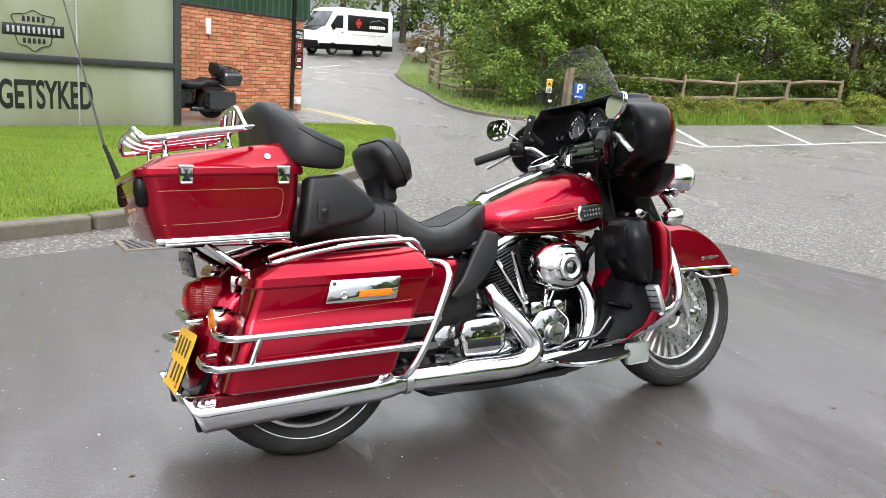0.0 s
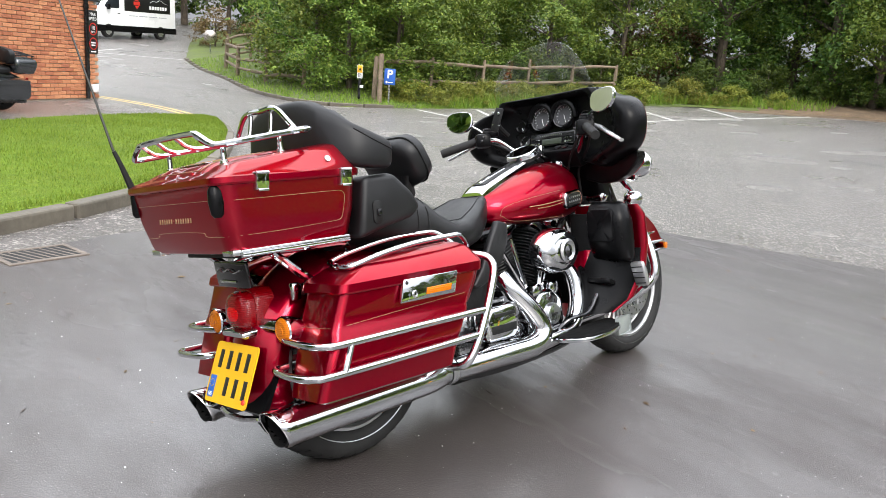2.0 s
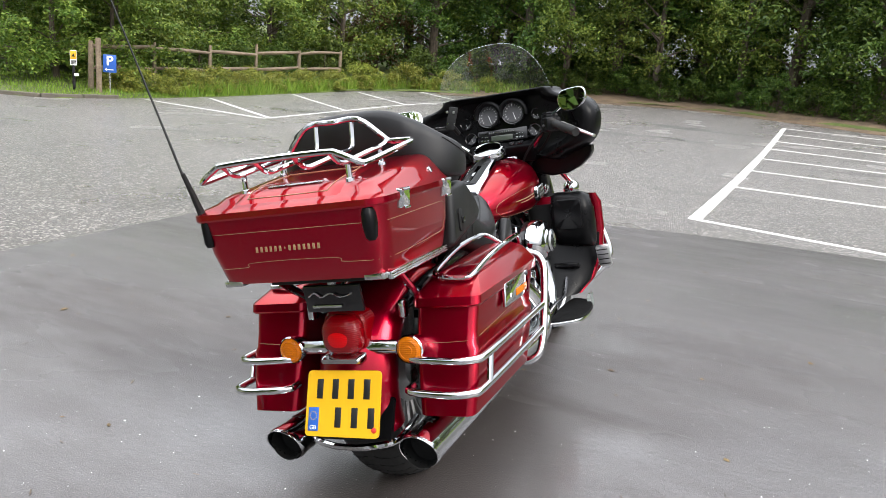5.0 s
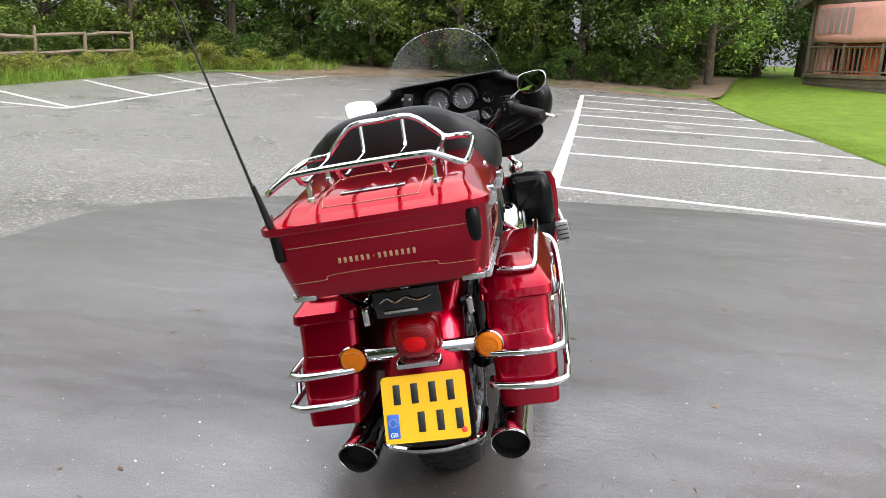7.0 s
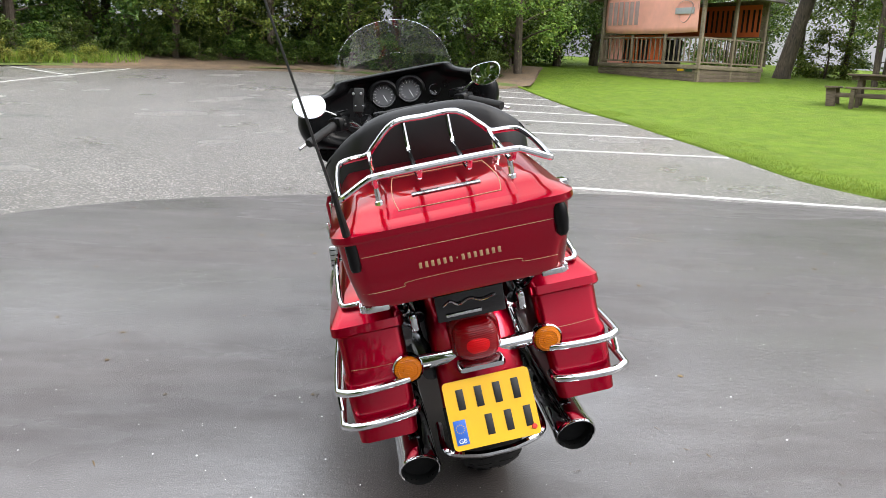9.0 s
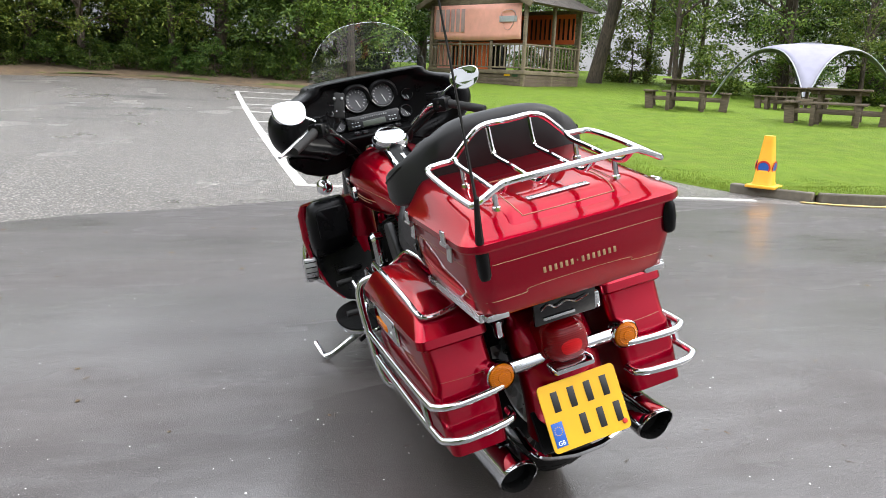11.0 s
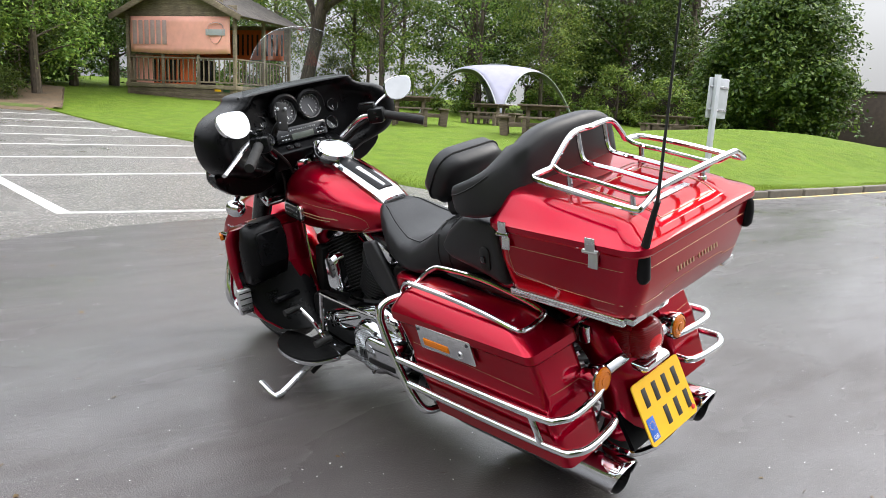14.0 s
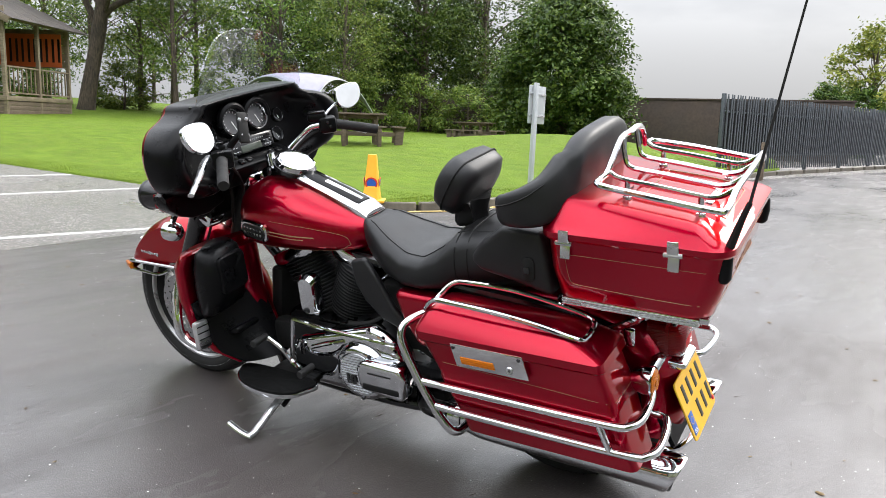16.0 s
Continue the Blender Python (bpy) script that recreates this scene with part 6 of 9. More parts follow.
# its top falls away towards the rear
lid_bm = loft([[(x, y, z + (0.02 + 0.125 * smooth((z - 0.886) / 0.05)) * (x + 0.25)) for x, y in rrect(cx, 0, hx, hy, r, 7)] for z, cx, hx, hy, r in lid_st])
bmesh.ops.recalc_face_normals(lid_bm, faces=lid_bm.faces)
lid_bvh = BVHTree.FromBMesh(lid_bm)
lid = part("lid", lid_bm, RED, top_box, "dark red top box lid", sharp=24.0)
for s in (-1, 1):
    stripe(tb_bvh, [(-0.47, s, 0.822), (-0.3, s, 0.826), (-0.13, s, 0.83)], (0, -s, 0), top_box)
    stripe(tb_bvh, [(-0.13, s, 0.83), (-0.117, s, 0.825), (-0.112, s, 0.81), (-0.118, s, 0.765), (-0.125, s, 0.752), (-0.14, s, 0.748)], (0, -s, 0), top_box)
    stripe(tb_bvh, [(-0.14, s, 0.748), (-0.3, s, 0.738), (-0.455, s, 0.733)], (0, -s, 0), top_box)
    part("base_rail", rbox(0.34, 0.014, 0.022, 0.005, Matrix.Translation((-0.26, s * 0.256, 0.692)) @ Matrix.Rotation(radians(-1.5), 4, "Y")), CHROME, top_box, "ribbed chrome base rail")
    for dz in (-0.006, 0.0, 0.006):
        part("rail_rib", rbox(0.335, 0.004, 0.0025, 0.001, Matrix.Translation((-0.26, s * 0.2635, 0.692 + dz)) @ Matrix.Rotation(radians(-1.5), 4, "Y")), STEEL, top_box)
    part("corner_plate", rbox(0.05, 0.06, 0.016, 0.004, Matrix.Translation((-0.425, s * 0.222, 0.69))), STEEL, top_box)
    for x in (-0.375, -0.115):
        if s < 0:
            l_ = part("latch", loft([[(px, s * (y - 0.25 * (0.868 - pz) * (pz < 0.868)), pz) for px, pz in rrect(x, 0.866, hx, hz, 0.005)] for y, hx, hz in ((0.285, 0.019, 0.024), (0.301, 0.019, 0.024), (0.306, 0.0165, 0.021))]), CHROME, top_box, "chrome latch")
            part("latch_lip", rbox(0.03, 0.006, 0.007, 0.002, Matrix.Translation((x, s * 0.302, 0.843))), CHROME, l_)
            part("latch_hinge", tube([(x - 0.018, s * 0.303, 0.886), (x + 0.018, s * 0.303, 0.886)], 0.0045, 8, 1), STEEL, l_)
        else:
            l_ = part("hinge", rbox(0.026, 0.006, 0.03, 0.002, Matrix.Translation((x, s * 0.299, 0.882))), STEEL, top_box, "steel hinge")
            part("hinge_leaf", rbox(0.026, 0.006, 0.04, 0.002, Matrix.Translation((x, s * 0.289, 0.842)) @ Matrix.Rotation(s * radians(8), 4, "X")), STEEL, l_)
            part("hinge_pin", tube([(x - 0.021, s * 0.297, 0.864), (x + 0.021, s * 0.297, 0.864)], 0.006, 8, 1), STEEL, l_)
part("lock_barrel", lathe([(0.0, 0.01), (0.009, 0.009), (0.011, 0.0)], 16, Matrix.Translation((-0.15, -0.262, 0.915)) @ Matrix.Rotation(radians(65), 4, "X")), CHROME, lid)
stripe(tb_bvh, [(-1, y, 0.825) for y in (0.25, 0.1, 0, -0.1, -0.25)], (1, 0, 0), top_box)
stripe(tb_bvh, [(-1, 0.235, 0.733), (-1, 0.15, 0.735), (-1, 0.135, 0.745), (-1, 0, 0.748), (-1, -0.135, 0.745), (-1, -0.15, 0.735), (-1, -0.235, 0.733)], (1, 0, 0), top_box)
pv, pf_, pn = [], [], 22
for i in range(pn + 1):
    for j in range(pn + 1):
        u, v = i / pn, j / pn
        x, y = -0.474 + 0.265 * u, (v - 0.5) * (0.335 - 0.03 * u)
        edge = min(u * 0.265, (1 - u) * 0.265, v * 0.33, (1 - v) * 0.33)
        q = on_surface(lid_bvh, [(x, y, 2)], (0, 0, -1), 0.0)[0]
        pv.append((q.x, q.y, q.z - 0.002 + 0.0075 * smooth(edge / 0.02)))
pf_ = [(i * (pn + 1) + j, (i + 1) * (pn + 1) + j, (i + 1) * (pn + 1) + j + 1, i * (pn + 1) + j + 1) for i in range(pn) for j in range(pn)]
panel_bm = bmesh.new()
pverts = [panel_bm.verts.new(q) for q in pv]
for q in pf_:
    panel_bm.faces.new([pverts[k] for k in q])
bmesh.ops.recalc_face_normals(panel_bm, faces=panel_bm.faces)
panel_bvh = BVHTree.FromBMesh(panel_bm)
part("lid_panel", panel_bm, RED, lid, "raised red panel of the lid", sharp=70)
stripe(panel_bvh, [(-0.452, 0.10, 2), (-0.445, 0.125, 2), (-0.38, 0.13, 2), (-0.27, 0.12, 2), (-0.262, 0.1, 2), (-0.262, -0.1, 2), (-0.27, -0.12, 2), (-0.38, -0.13, 2), (-0.445, -0.125, 2), (-0.452, -0.10, 2)], (0, 0, -1), lid, 0.0013, closed=True)
for k in range(14):
    y = 0.1 - 0.0148 * k
    q = on_surface(tb_bvh, [(-1, y, 0.78)], (1, 0, 0), 0.0008)[0]
    part("letter_bar", rbox(0.0016, 0.0072 if k != 6 else 0.003, 0.0145 if k != 6 else 0.004, 0.0005, Matrix.Translation(q) @ Matrix.Rotation(radians(5), 4, "Y")), GOLD, top_box)
part("maker_plate", rbox(0.018, 0.17, 0.003, 0.001, Matrix.Translation(on_surface(panel_bvh, [(-0.405, 0, 2)], (0, 0, -1), 0.0015)[0]) @ Matrix.Rotation(radians(-8), 4, "Y")), STEEL, lid, "silver strip on the lid")
# luggage rack
rack = part("luggage_rack", tube([(-0.19, 0.245, 1.0), (-0.30, 0.255, 0.985), (-0.45, 0.252, 0.962), (-0.475, 0.242, 0.964), (-0.482, 0.19, 0.989), (-0.484, 0.155, 0.996), (-0.486, 0, 0.998), (-0.484, -0.155, 0.996), (-0.482, -0.19, 0.989), (-0.475, -0.242, 0.964), (-0.45, -0.252, 0.962), (-0.30, -0.255, 0.985), (-0.19, -0.245, 1.0),
                                 (-0.178, -0.21, 1.005), (-0.18, -0.17, 1.008), (-0.185, -0.145, 1.03), (-0.19, -0.085, 1.075), (-0.188, 0, 1.077), (-0.19, 0.085, 1.075), (-0.185, 0.145, 1.03), (-0.18, 0.17, 1.008), (-0.178, 0.21, 1.005)], 0.0078, 10, 4, True), CHROME, top_box, "chrome tubular luggage rack")
for y in (-0.165, -0.06, 0.06, 0.165):
    inner = abs(y) < 0.1
    z0 = 1.07 if inner else 1.012
    part("rack_bar", tube([(-0.188, y, z0), (-0.196, y, z0 - (0.052 if inner else 0.006)), (-0.208, y, 1.0), (-0.24, y, 0.993), (-0.30, y, 0.985), (-0.405, y, 0.968), (-0.432, y, 0.967), (-0.455, y, 0.974), (-0.484, y, 0.995)], 0.0066, 8, 4), CHROME, rack)
for x, z1 in ((-0.232, 0.994), (-0.405, 0.968)):
    for y in (-0.165, 0.165):
        q = on_surface(lid_bvh, [(x, y, 2)], (0, 0, -1), 0.0)[0]
        part("rack_foot", tube([q - Vector((0, 0, 0.004)), (x, y, q.z + 0.006), (x, y, q.z + 0.008), (x, y, z1)], 0.009, 10, 1, radii=[0.012, 0.011, 0.0075, 0.0065]), CHROME, rack)
# aerial and power outlet on the rear corners
aer = part("aerial_base", loft([[(-0.478 + dx, 0.25 + y, z) for dx, y in rrect(0, 0, hx, hy, 0.015)] for z, hx, hy in ((0.795, 0.009, 0.011), (0.805, 0.016, 0.014), (0.855, 0.018, 0.0155), (0.876, 0.012, 0.011))]), BLACK, top_box, "black aerial mount")
part("aerial_spring", tube([(-0.482, 0.253, 0.865), (-0.51, 0.258, 0.95), (-0.525, 0.26, 0.99)], 0.0075, 10, 4, radii=[0.011, 0.007, 0.006]), MATT_BLACK, aer)
part("aerial_whip", tube([(-0.525, 0.262, 0.99), (-0.588, 0.295, 1.3), (-0.70, 0.355, 1.85)], 0.0028, 6, 4, radii=[0.004, 0.0025, 0.0018]), INK, aer, "thin black aerial")
part("outlet_cover", loft([[(-0.48 + dx, -0.25 + y, z) for dx, y in rrect(0, 0, hx, hy, 0.02)] for z, hx, hy in ((0.782, 0.008, 0.009), (0.79, 0.016, 0.014), (0.82, 0.021, 0.018), (0.848, 0.02, 0.017), (0.862, 0.013, 0.012))]), BLACK, top_box, "black rubber outlet cover")
# the box sits slightly off the middle line
top_box.matrix_local = Matrix.Translation((0, 0.014, 0)) @ Matrix.Diagonal((1, 0.945, 1, 1))
# carrier under the box
for s in (-1, 1):
    part("carrier_tube", tube([(-0.05, s * 0.17, 0.655), (-0.09, s * 0.19, 0.68), (-0.2, s * 0.2, 0.682), (-0.3, s * 0.19, 0.682)], 0.011, 10, 4), CHROME, bike)
    part("carrier_tube", tube([(-0.32, s * 0.19, 0.68), (-0.24, s * 0.18, 0.62), (-0.16, s * 0.165, 0.575), (-0.09, s * 0.16, 0.585)], 0.012, 10, 4), CHROME, bike)
part("carrier_plate", rbox(0.3, 0.3, 0.012, 0.003, Matrix.Translation((-0.24, 0, 0.676))), MATT_BLACK, bike)

# ---- panniers ----
def pannier(s):
    body_st = [(0.283, -0.30, 0.165, 0.20, 0.335), (0.29, -0.312, 0.175, 0.192, 0.345), (0.36, -0.29, 0.20, 0.185, 0.352), (0.45, -0.262, 0.245, 0.18, 0.356), (0.462, -0.258, 0.25, 0.18, 0.349), (0.50, -0.243, 0.27, 0.178, 0.35), (0.548, -0.226, 0.293, 0.178, 0.353), (0.556, -0.224, 0.296, 0.178, 0.353)]
    def ring(z, x0, x1, y0, y1, r=0.024):
        return [(x, s * y, z) for x, y in rrect((x0 + x1) / 2, (y0 + y1) / 2, (x1 - x0) / 2, (y1 - y0) / 2, r, 6)]
    bm = loft([ring(*q) for q in body_st])
    bmesh.ops.recalc_face_normals(bm, faces=bm.faces)
    bvh = BVHTree.FromBMesh(bm)
    bag = part("pannier", bm, RED, bike, "dark red hard pannier with gold pinstripe")
    lid_s = [(0.558, -0.232, 0.306, 0.172, 0.362), (0.563, -0.235, 0.309, 0.17, 0.365), (0.584, -0.228, 0.311, 0.17, 0.365), (0.59, -0.22, 0.308, 0.175, 0.36), (0.62, -0.155, 0.283, 0.195, 0.335), (0.634, -0.10, 0.262, 0.21, 0.315), (0.64, -0.02, 0.225, 0.23, 0.295)]
    lb = loft([[(x, y, z + 0.045 * max(0.0, x + 0.05) * smooth((zz - 0.57) / 0.05)) for (x, y, z), zz in ((v, q[0]) for v in ring(*q))] for q in lid_s])
    part("pannier_lid", lb, RED, bag, "dark red pannier lid", sharp=26)
    stripe(bvh, [(-0.238, s, 0.475), (0.0, s, 0.487), (0.23, s, 0.497)], (0, -s, 0), bag)
    stripe(bvh, [(-1, s * 0.2, 0.47), (-1, s * 0.27, 0.47), (-1, s * 0.33, 0.473)], (1, 0, 0), bag)
    # latch plate with reflector
    PM = Matrix.Translation((0.085, s * 0.363, 0.538)) @ Matrix.Rotation(s * radians(3), 4, "X")
    lp = part("latch_plate", prism([(-0.127, -0.032), (-0.107, 0.033), (0.107, 0.033), (0.087, -0.032)], -0.006, 0.006, "y", 0.004), CHROME, bag, "chrome latch plate with amber reflector")
    lp.matrix_local = PM
    part("reflector", prism([(-0.03, -0.02), (-0.024, -0.001), (0.075, -0.001), (0.069, -0.02)], s * 0.005, s * 0.0085, "y", 0.0015), AMBER, lp)
    for x, z in ((-0.098, 0.022), (0.095, 0.022)):
        part("plate_screw", lathe([(0.0, 0.009), (0.005, 0.008), (0.006, 0.005)], 8, Matrix.Translation((x, 0, z)) @ Matrix.Rotation(radians(-90 * s), 4, "X")), DARK_CHROME, lp)
    part("latch_lock", lathe([(0.004, 0.0085), (0.008, 0.0095), (0.011, 0.006)], 14, Matrix.Translation((-0.072, 0, -0.012)) @ Matrix.Rotation(radians(-90 * s), 4, "X")), STEEL, lp)
    # lid rail
    part("lid_rail", tube([(-0.155, s * 0.325, 0.627), (-0.06, s * 0.33, 0.648), (0.06, s * 0.332, 0.664), (0.2, s * 0.33, 0.671), (0.255, s * 0.326, 0.668), (0.29, s * 0.315, 0.632), (0.292, s * 0.27, 0.632), (0.255, s * 0.225, 0.675), (0.2, s * 0.212, 0.68), (0.06, s * 0.208, 0.674), (-0.08, s * 0.21, 0.652), (-0.15, s * 0.215, 0.635), (-0.168, s * 0.24, 0.628), (-0.17, s * 0.3, 0.622)], 0.0075, 10, 4, True), CHROME, bag, "chrome rail on the lid")
    # guard bars
    yo = 0.37
    g1 = part("guard_bar", tube([(-0.27, s * 0.175, 0.442), (-0.305, s * 0.19, 0.44), (-0.318, s * 0.31, 0.438), (-0.298, s * (yo - 0.008), 0.437), (-0.25, s * (yo + 0.006), 0.436), (0.0, s * (yo + 0.008), 0.437), (0.275, s * (yo + 0.006), 0.437), (0.305, s * yo, 0.437)], 0.0105, 12, 4), CHROME, bike, "chrome pannier guard bar")
    part("guard_bar", tube([(-0.30, s * 0.18, 0.368), (-0.345, s * 0.195, 0.366), (-0.36, s * 0.31, 0.364), (-0.34, s * (yo - 0.008), 0.363), (-0.29, s * (yo + 0.006), 0.362), (0.0, s * (yo + 0.008), 0.364), (0.235, s * (yo + 0.006), 0.366), (0.265, s * yo, 0.366)], 0.0105, 12, 4), CHROME, bike, "chrome pannier guard bar")
    part("guard_strut", tube([(-0.225, s * (yo + 0.008), 0.437), (-0.255, s * (yo + 0.008), 0.362)], 0.009, 10, 1), CHROME, bike)
    part("guard_loop", tube([(0.24, s * 0.2, 0.6), (0.3, s * 0.26, 0.602), (0.34, s * 0.34, 0.595), (0.345, s * 0.37, 0.565), (0.325, s * 0.378, 0.51), (0.28, s * 0.378, 0.41), (0.235, s * 0.376, 0.33), (0.205, s * 0.36, 0.285), (0.2, s * 0.3, 0.27), (0.22, s * 0.2, 0.265)], 0.0125, 12, 5), CHROME, bike, "chrome guard loop in front of the pannier")


for s in (-1, 1):
    pannier(s)
    sc = part("side_cover", prism([(0.27, 0.42), (0.245, 0.60), (0.50, 0.60), (0.47, 0.5), (0.42, 0.42)], s * 0.12, s * 0.19, "y", 0.025, 3), RED, bike, "dark red side cover")
    part("heat_shield", prism([(0.655, 0.675), (0.60, 0.69), (0.555, 0.62), (0.505, 0.53), (0.455, 0.475), (0.49, 0.465), (0.555, 0.49), (0.615, 0.545), (0.645, 0.60)], s * 0.15, s * 0.178, "y", 0.01, 3), LEATHER, bike, "black leg heat deflector")

# ---- tail ----
lbar = part("light_bar", prism([(-0.275, 0.452), (-0.275, 0.487), (-0.295, 0.49), (-0.305, 0.47), (-0.295, 0.45)], -0.155, 0.155, "y", 0.005), CHROME, bike, "chrome light bar")
for s in (-1, 1):
    TM = Matrix.Translation((-0.292, s * 0.185, 0.466)) @ Matrix.Rotation(radians(-90), 4, "Y")
    ts = part("turn_signal", lathe([(0.012, -0.05), (0.03, -0.035), (0.038, -0.01), (0.04, 0.012), (0.037, 0.016)], 32, TM), CHROME, lbar, "round chrome turn signal")
    part("amber_lens", lathe([(0.0, 0.024), (0.012, 0.0235), (0.013, 0.0215), (0.024, 0.0205), (0.025, 0.022), (0.033, 0.018), (0.036, 0.012)], 32, TM), AMBER, ts)
tl = part("tail_light", loft([[(x, y, z) for y, z in rrect(0, 0.515, hy, hz, 0.04, 6)] for x, hy, hz in ((-0.25, 0.066, 0.062), (-0.30, 0.066, 0.062), (-0.308, 0.062, 0.057))]), RED_LENS, bike, "clear red tail light")
part("red_lens", loft([[(x, y, z) for y, z in rrect(0, 0.513 + dz, hy, hz, r, 6)] for x, hy, hz, dz, r in ((-0.30, 0.060, 0.055, 0, 0.04), (-0.320, 0.059, 0.054, 0, 0.04), (-0.336, 0.054, 0.049, -0.001, 0.038), (-0.346, 0.042, 0.037, -0.002, 0.03), (-0.350, 0.02, 0.017, -0.002, 0.014))]), RED_LENS, tl)
# brighter red than the lens, to colour in the glowing look of its middle
part("reflector", loft([[(x, y, z) for y, z in rrect(0, 0.508, hy, hz, hz, 6)] for x, hy, hz in ((-0.340, 0.034, 0.026), (-0.3485, 0.030, 0.022), (-0.3525, 0.018, 0.012))]), RED_BRIGHT, tl, "reflector in the lens, its glow put in as bright red")
part("plate_light", loft([[(x, y, z) for y, z in rrect(0, 0.45, hy, hz, 0.01)] for x, hy, hz in ((-0.30, 0.06, 0.014), (-0.345, 0.062, 0.012), (-0.355, 0.056, 0.006))]), CHROME, bike, "chrome number plate light")
# the number plate: two rows of plain bars
PC = [Vector((-0.339, 0.111, 0.418)), Vector((-0.339, -0.114, 0.418)), Vector((-0.402, 0.111, 0.262))]
ux, uz = (PC[1] - PC[0]).normalized(), (PC[0] - PC[2]).normalized()
PMAT = Matrix.Translation((PC[1] + PC[2]) / 2) @ Matrix((( *ux,), (*uz,), (*ux.cross(uz),))).transposed().to_4x4()
pl = part("number_plate", loft([[(x, y, z) for x, y in rrect(0, 0, 0.113, 0.0865, 0.012)] for z in (-0.003, 0.001)]), YELLOW, bike, "yellow number plate with black bars and a blue band")
pl.matrix_local = PMAT
for x, y in [(-0.072 + 0.048 * k, 0.038) for k in range(4)] + [(-0.012 + 0.05 * k, -0.036) for k in range(3)]:
    part("plate_bar", rbox(0.019, 0.052, 0.0014, 0.0005, Matrix.Translation((x, y, 0.0016))), INK, pl)
blue = part("plate_band", rbox(0.032, 0.062, 0.0014, 0.0005, Matrix.Translation((-0.088, -0.042, 0.0016))), BLUE, pl)
text_mesh("GB", 0.016, WHITE, Matrix.Translation((-0.088, -0.064, 0.0026)), pl, 0.0004)
for k in range(12):
    t = math.pi * k / 6
    part("band_star", rbox(0.0022, 0.0022, 0.0008, 0, Matrix.Translation((-0.088 + 0.0105 * math.cos(t), -0.033 + 0.0105 * math.sin(t), 0.0026))), YELLOW, pl)
part("plate_bolt", lathe([(0.0, 0.006), (0.006, 0.005), (0.0075, 0.001)], 14, Matrix.Translation((0.098, -0.066, 0))), CONE_RED, pl, "red plastic bolt cap")
part("plate_holder", rbox(0.2, 0.16, 0.006, 0.002, PMAT @ Matrix.Translation((0, 0, -0.008))), BLACK, bike)
# black badge panel above the tail light
bp_ = part("badge_panel", rbox(0.012, 0.175, 0.075, 0.004, Matrix.Translation((-0.335, 0, 0.618)) @ Matrix.Rotation(radians(-8), 4, "Y")), GLOSS_BLACK, bike, "black badge panel with silver script")
part("script_bar", tube([(-0.347, 0.07, 0.625), (-0.348, 0.05, 0.636), (-0.349, 0.03, 0.624), (-0.349, 0.0, 0.634), (-0.349, -0.03, 0.624), (-0.348, -0.065, 0.632)], 0.002, 5, 5), STEEL, bp_)
part("script_bar", rbox(0.002, 0.09, 0.007, 0.0005, Matrix.Translation((-0.3415, 0.02, 0.597))), STEEL, bp_)
part("crest", lathe([(0.0, 0.006), (0.014, 0.005), (0.018, 0.0)], 5, Matrix.Translation((-0.335, 0, 0.664)) @ Matrix.Rotation(radians(-90), 4, "Y")), STEEL, bike)
for s in (-1, 1):
    part("shock_mount", rbox(0.03, 0.02, 0.05, 0.006, Matrix.Translation((-0.23, s * 0.145, 0.56))), CHROME, bike)

# ---- fairing, screen, handlebars ----
half = [(0, 1.17), (0.13, 1.17), (0.245, 1.167), (0.27, 1.145), (0.31, 1.128), (0.365, 1.114), (0.41, 1.088), (0.435, 1.045), (0.437, 0.995), (0.422, 0.95), (0.39, 0.915), (0.34, 0.892), (0.285, 0.872), (0.24, 0.85), (0.19, 0.86), (0.12, 0.89), (0, 0.90)]
hp = spline([(0, y, z) for y, z in half], 3)
outline = [(p.y, p.z) for p in hp] + [(-p.y, p.z) for p in reversed(hp[1:-1])]


def fairing_ring(x, sy, st, sb, dx_top=0.0):
    out = []
    for y, z in outline:
        zz = 1.0 + (z - 1.0) * (st if z > 1.0 else sb)
        w = smooth((abs(y) - 0.2) / 0.2)
        sweep = -0.115 * min(1.0, abs(y * sy) / 0.435) ** 2
        out.append((x + sweep + dx_top * smooth((z - 1.05) / 0.1) * (1 - w), y * sy, zz))
    return out


inner = loft([fairing_ring(1.305, 1.0, 1.0, 1.0), fairing_ring(1.28, 0.998, 1.0, 0.995, -0.02), fairing_ring(1.245, 0.98, 1.0, 0.97, -0.02), fairing_ring(1.215, 0.95, 0.995, 0.93, -0.03), fairing_ring(1.19, 0.905, 0.985, 0.88, -0.028),
              fairing_ring(1.178, 0.85, 0.965, 0.82, -0.018), fairing_ring(1.18, 0.80, 0.92, 0.76, -0.012), fairing_ring(1.2, 0.76, 0.87, 0.70), fairing_ring(1.215, 0.70, 0.80, 0.62), fairing_ring(1.212, 0.3, 0.4, 0.3)])
fairing = part("inner_fairing", inner, BLACK, bike, "black inner fairing with gauges and radio", sharp=60)
outer = loft([fairing_ring(1.306, 0.998, 0.998, 1.0), fairing_ring(1.313, 0.993, 0.993, 0.995), fairing_ring(1.335, 0.94, 0.94, 0.91), fairing_ring(1.375, 0.82, 0.85, 0.75), fairing_ring(1.405, 0.6, 0.65, 0.5), fairing_ring(1.42, 0.3, 0.3, 0.25)])
part("outer_fairing", outer, RED, bike, "dark red fairing shell", sharp=60)
part("headlight", lathe([(0.0, 0.07), (0.05, 0.065), (0.085, 0.04), (0.092, 0.03), (0.095, -0.05)], 36, Matrix.Translation((1.43, 0, 0.93)) @ Matrix.Rotation(radians(90), 4, "Y")), CHROME, bike)
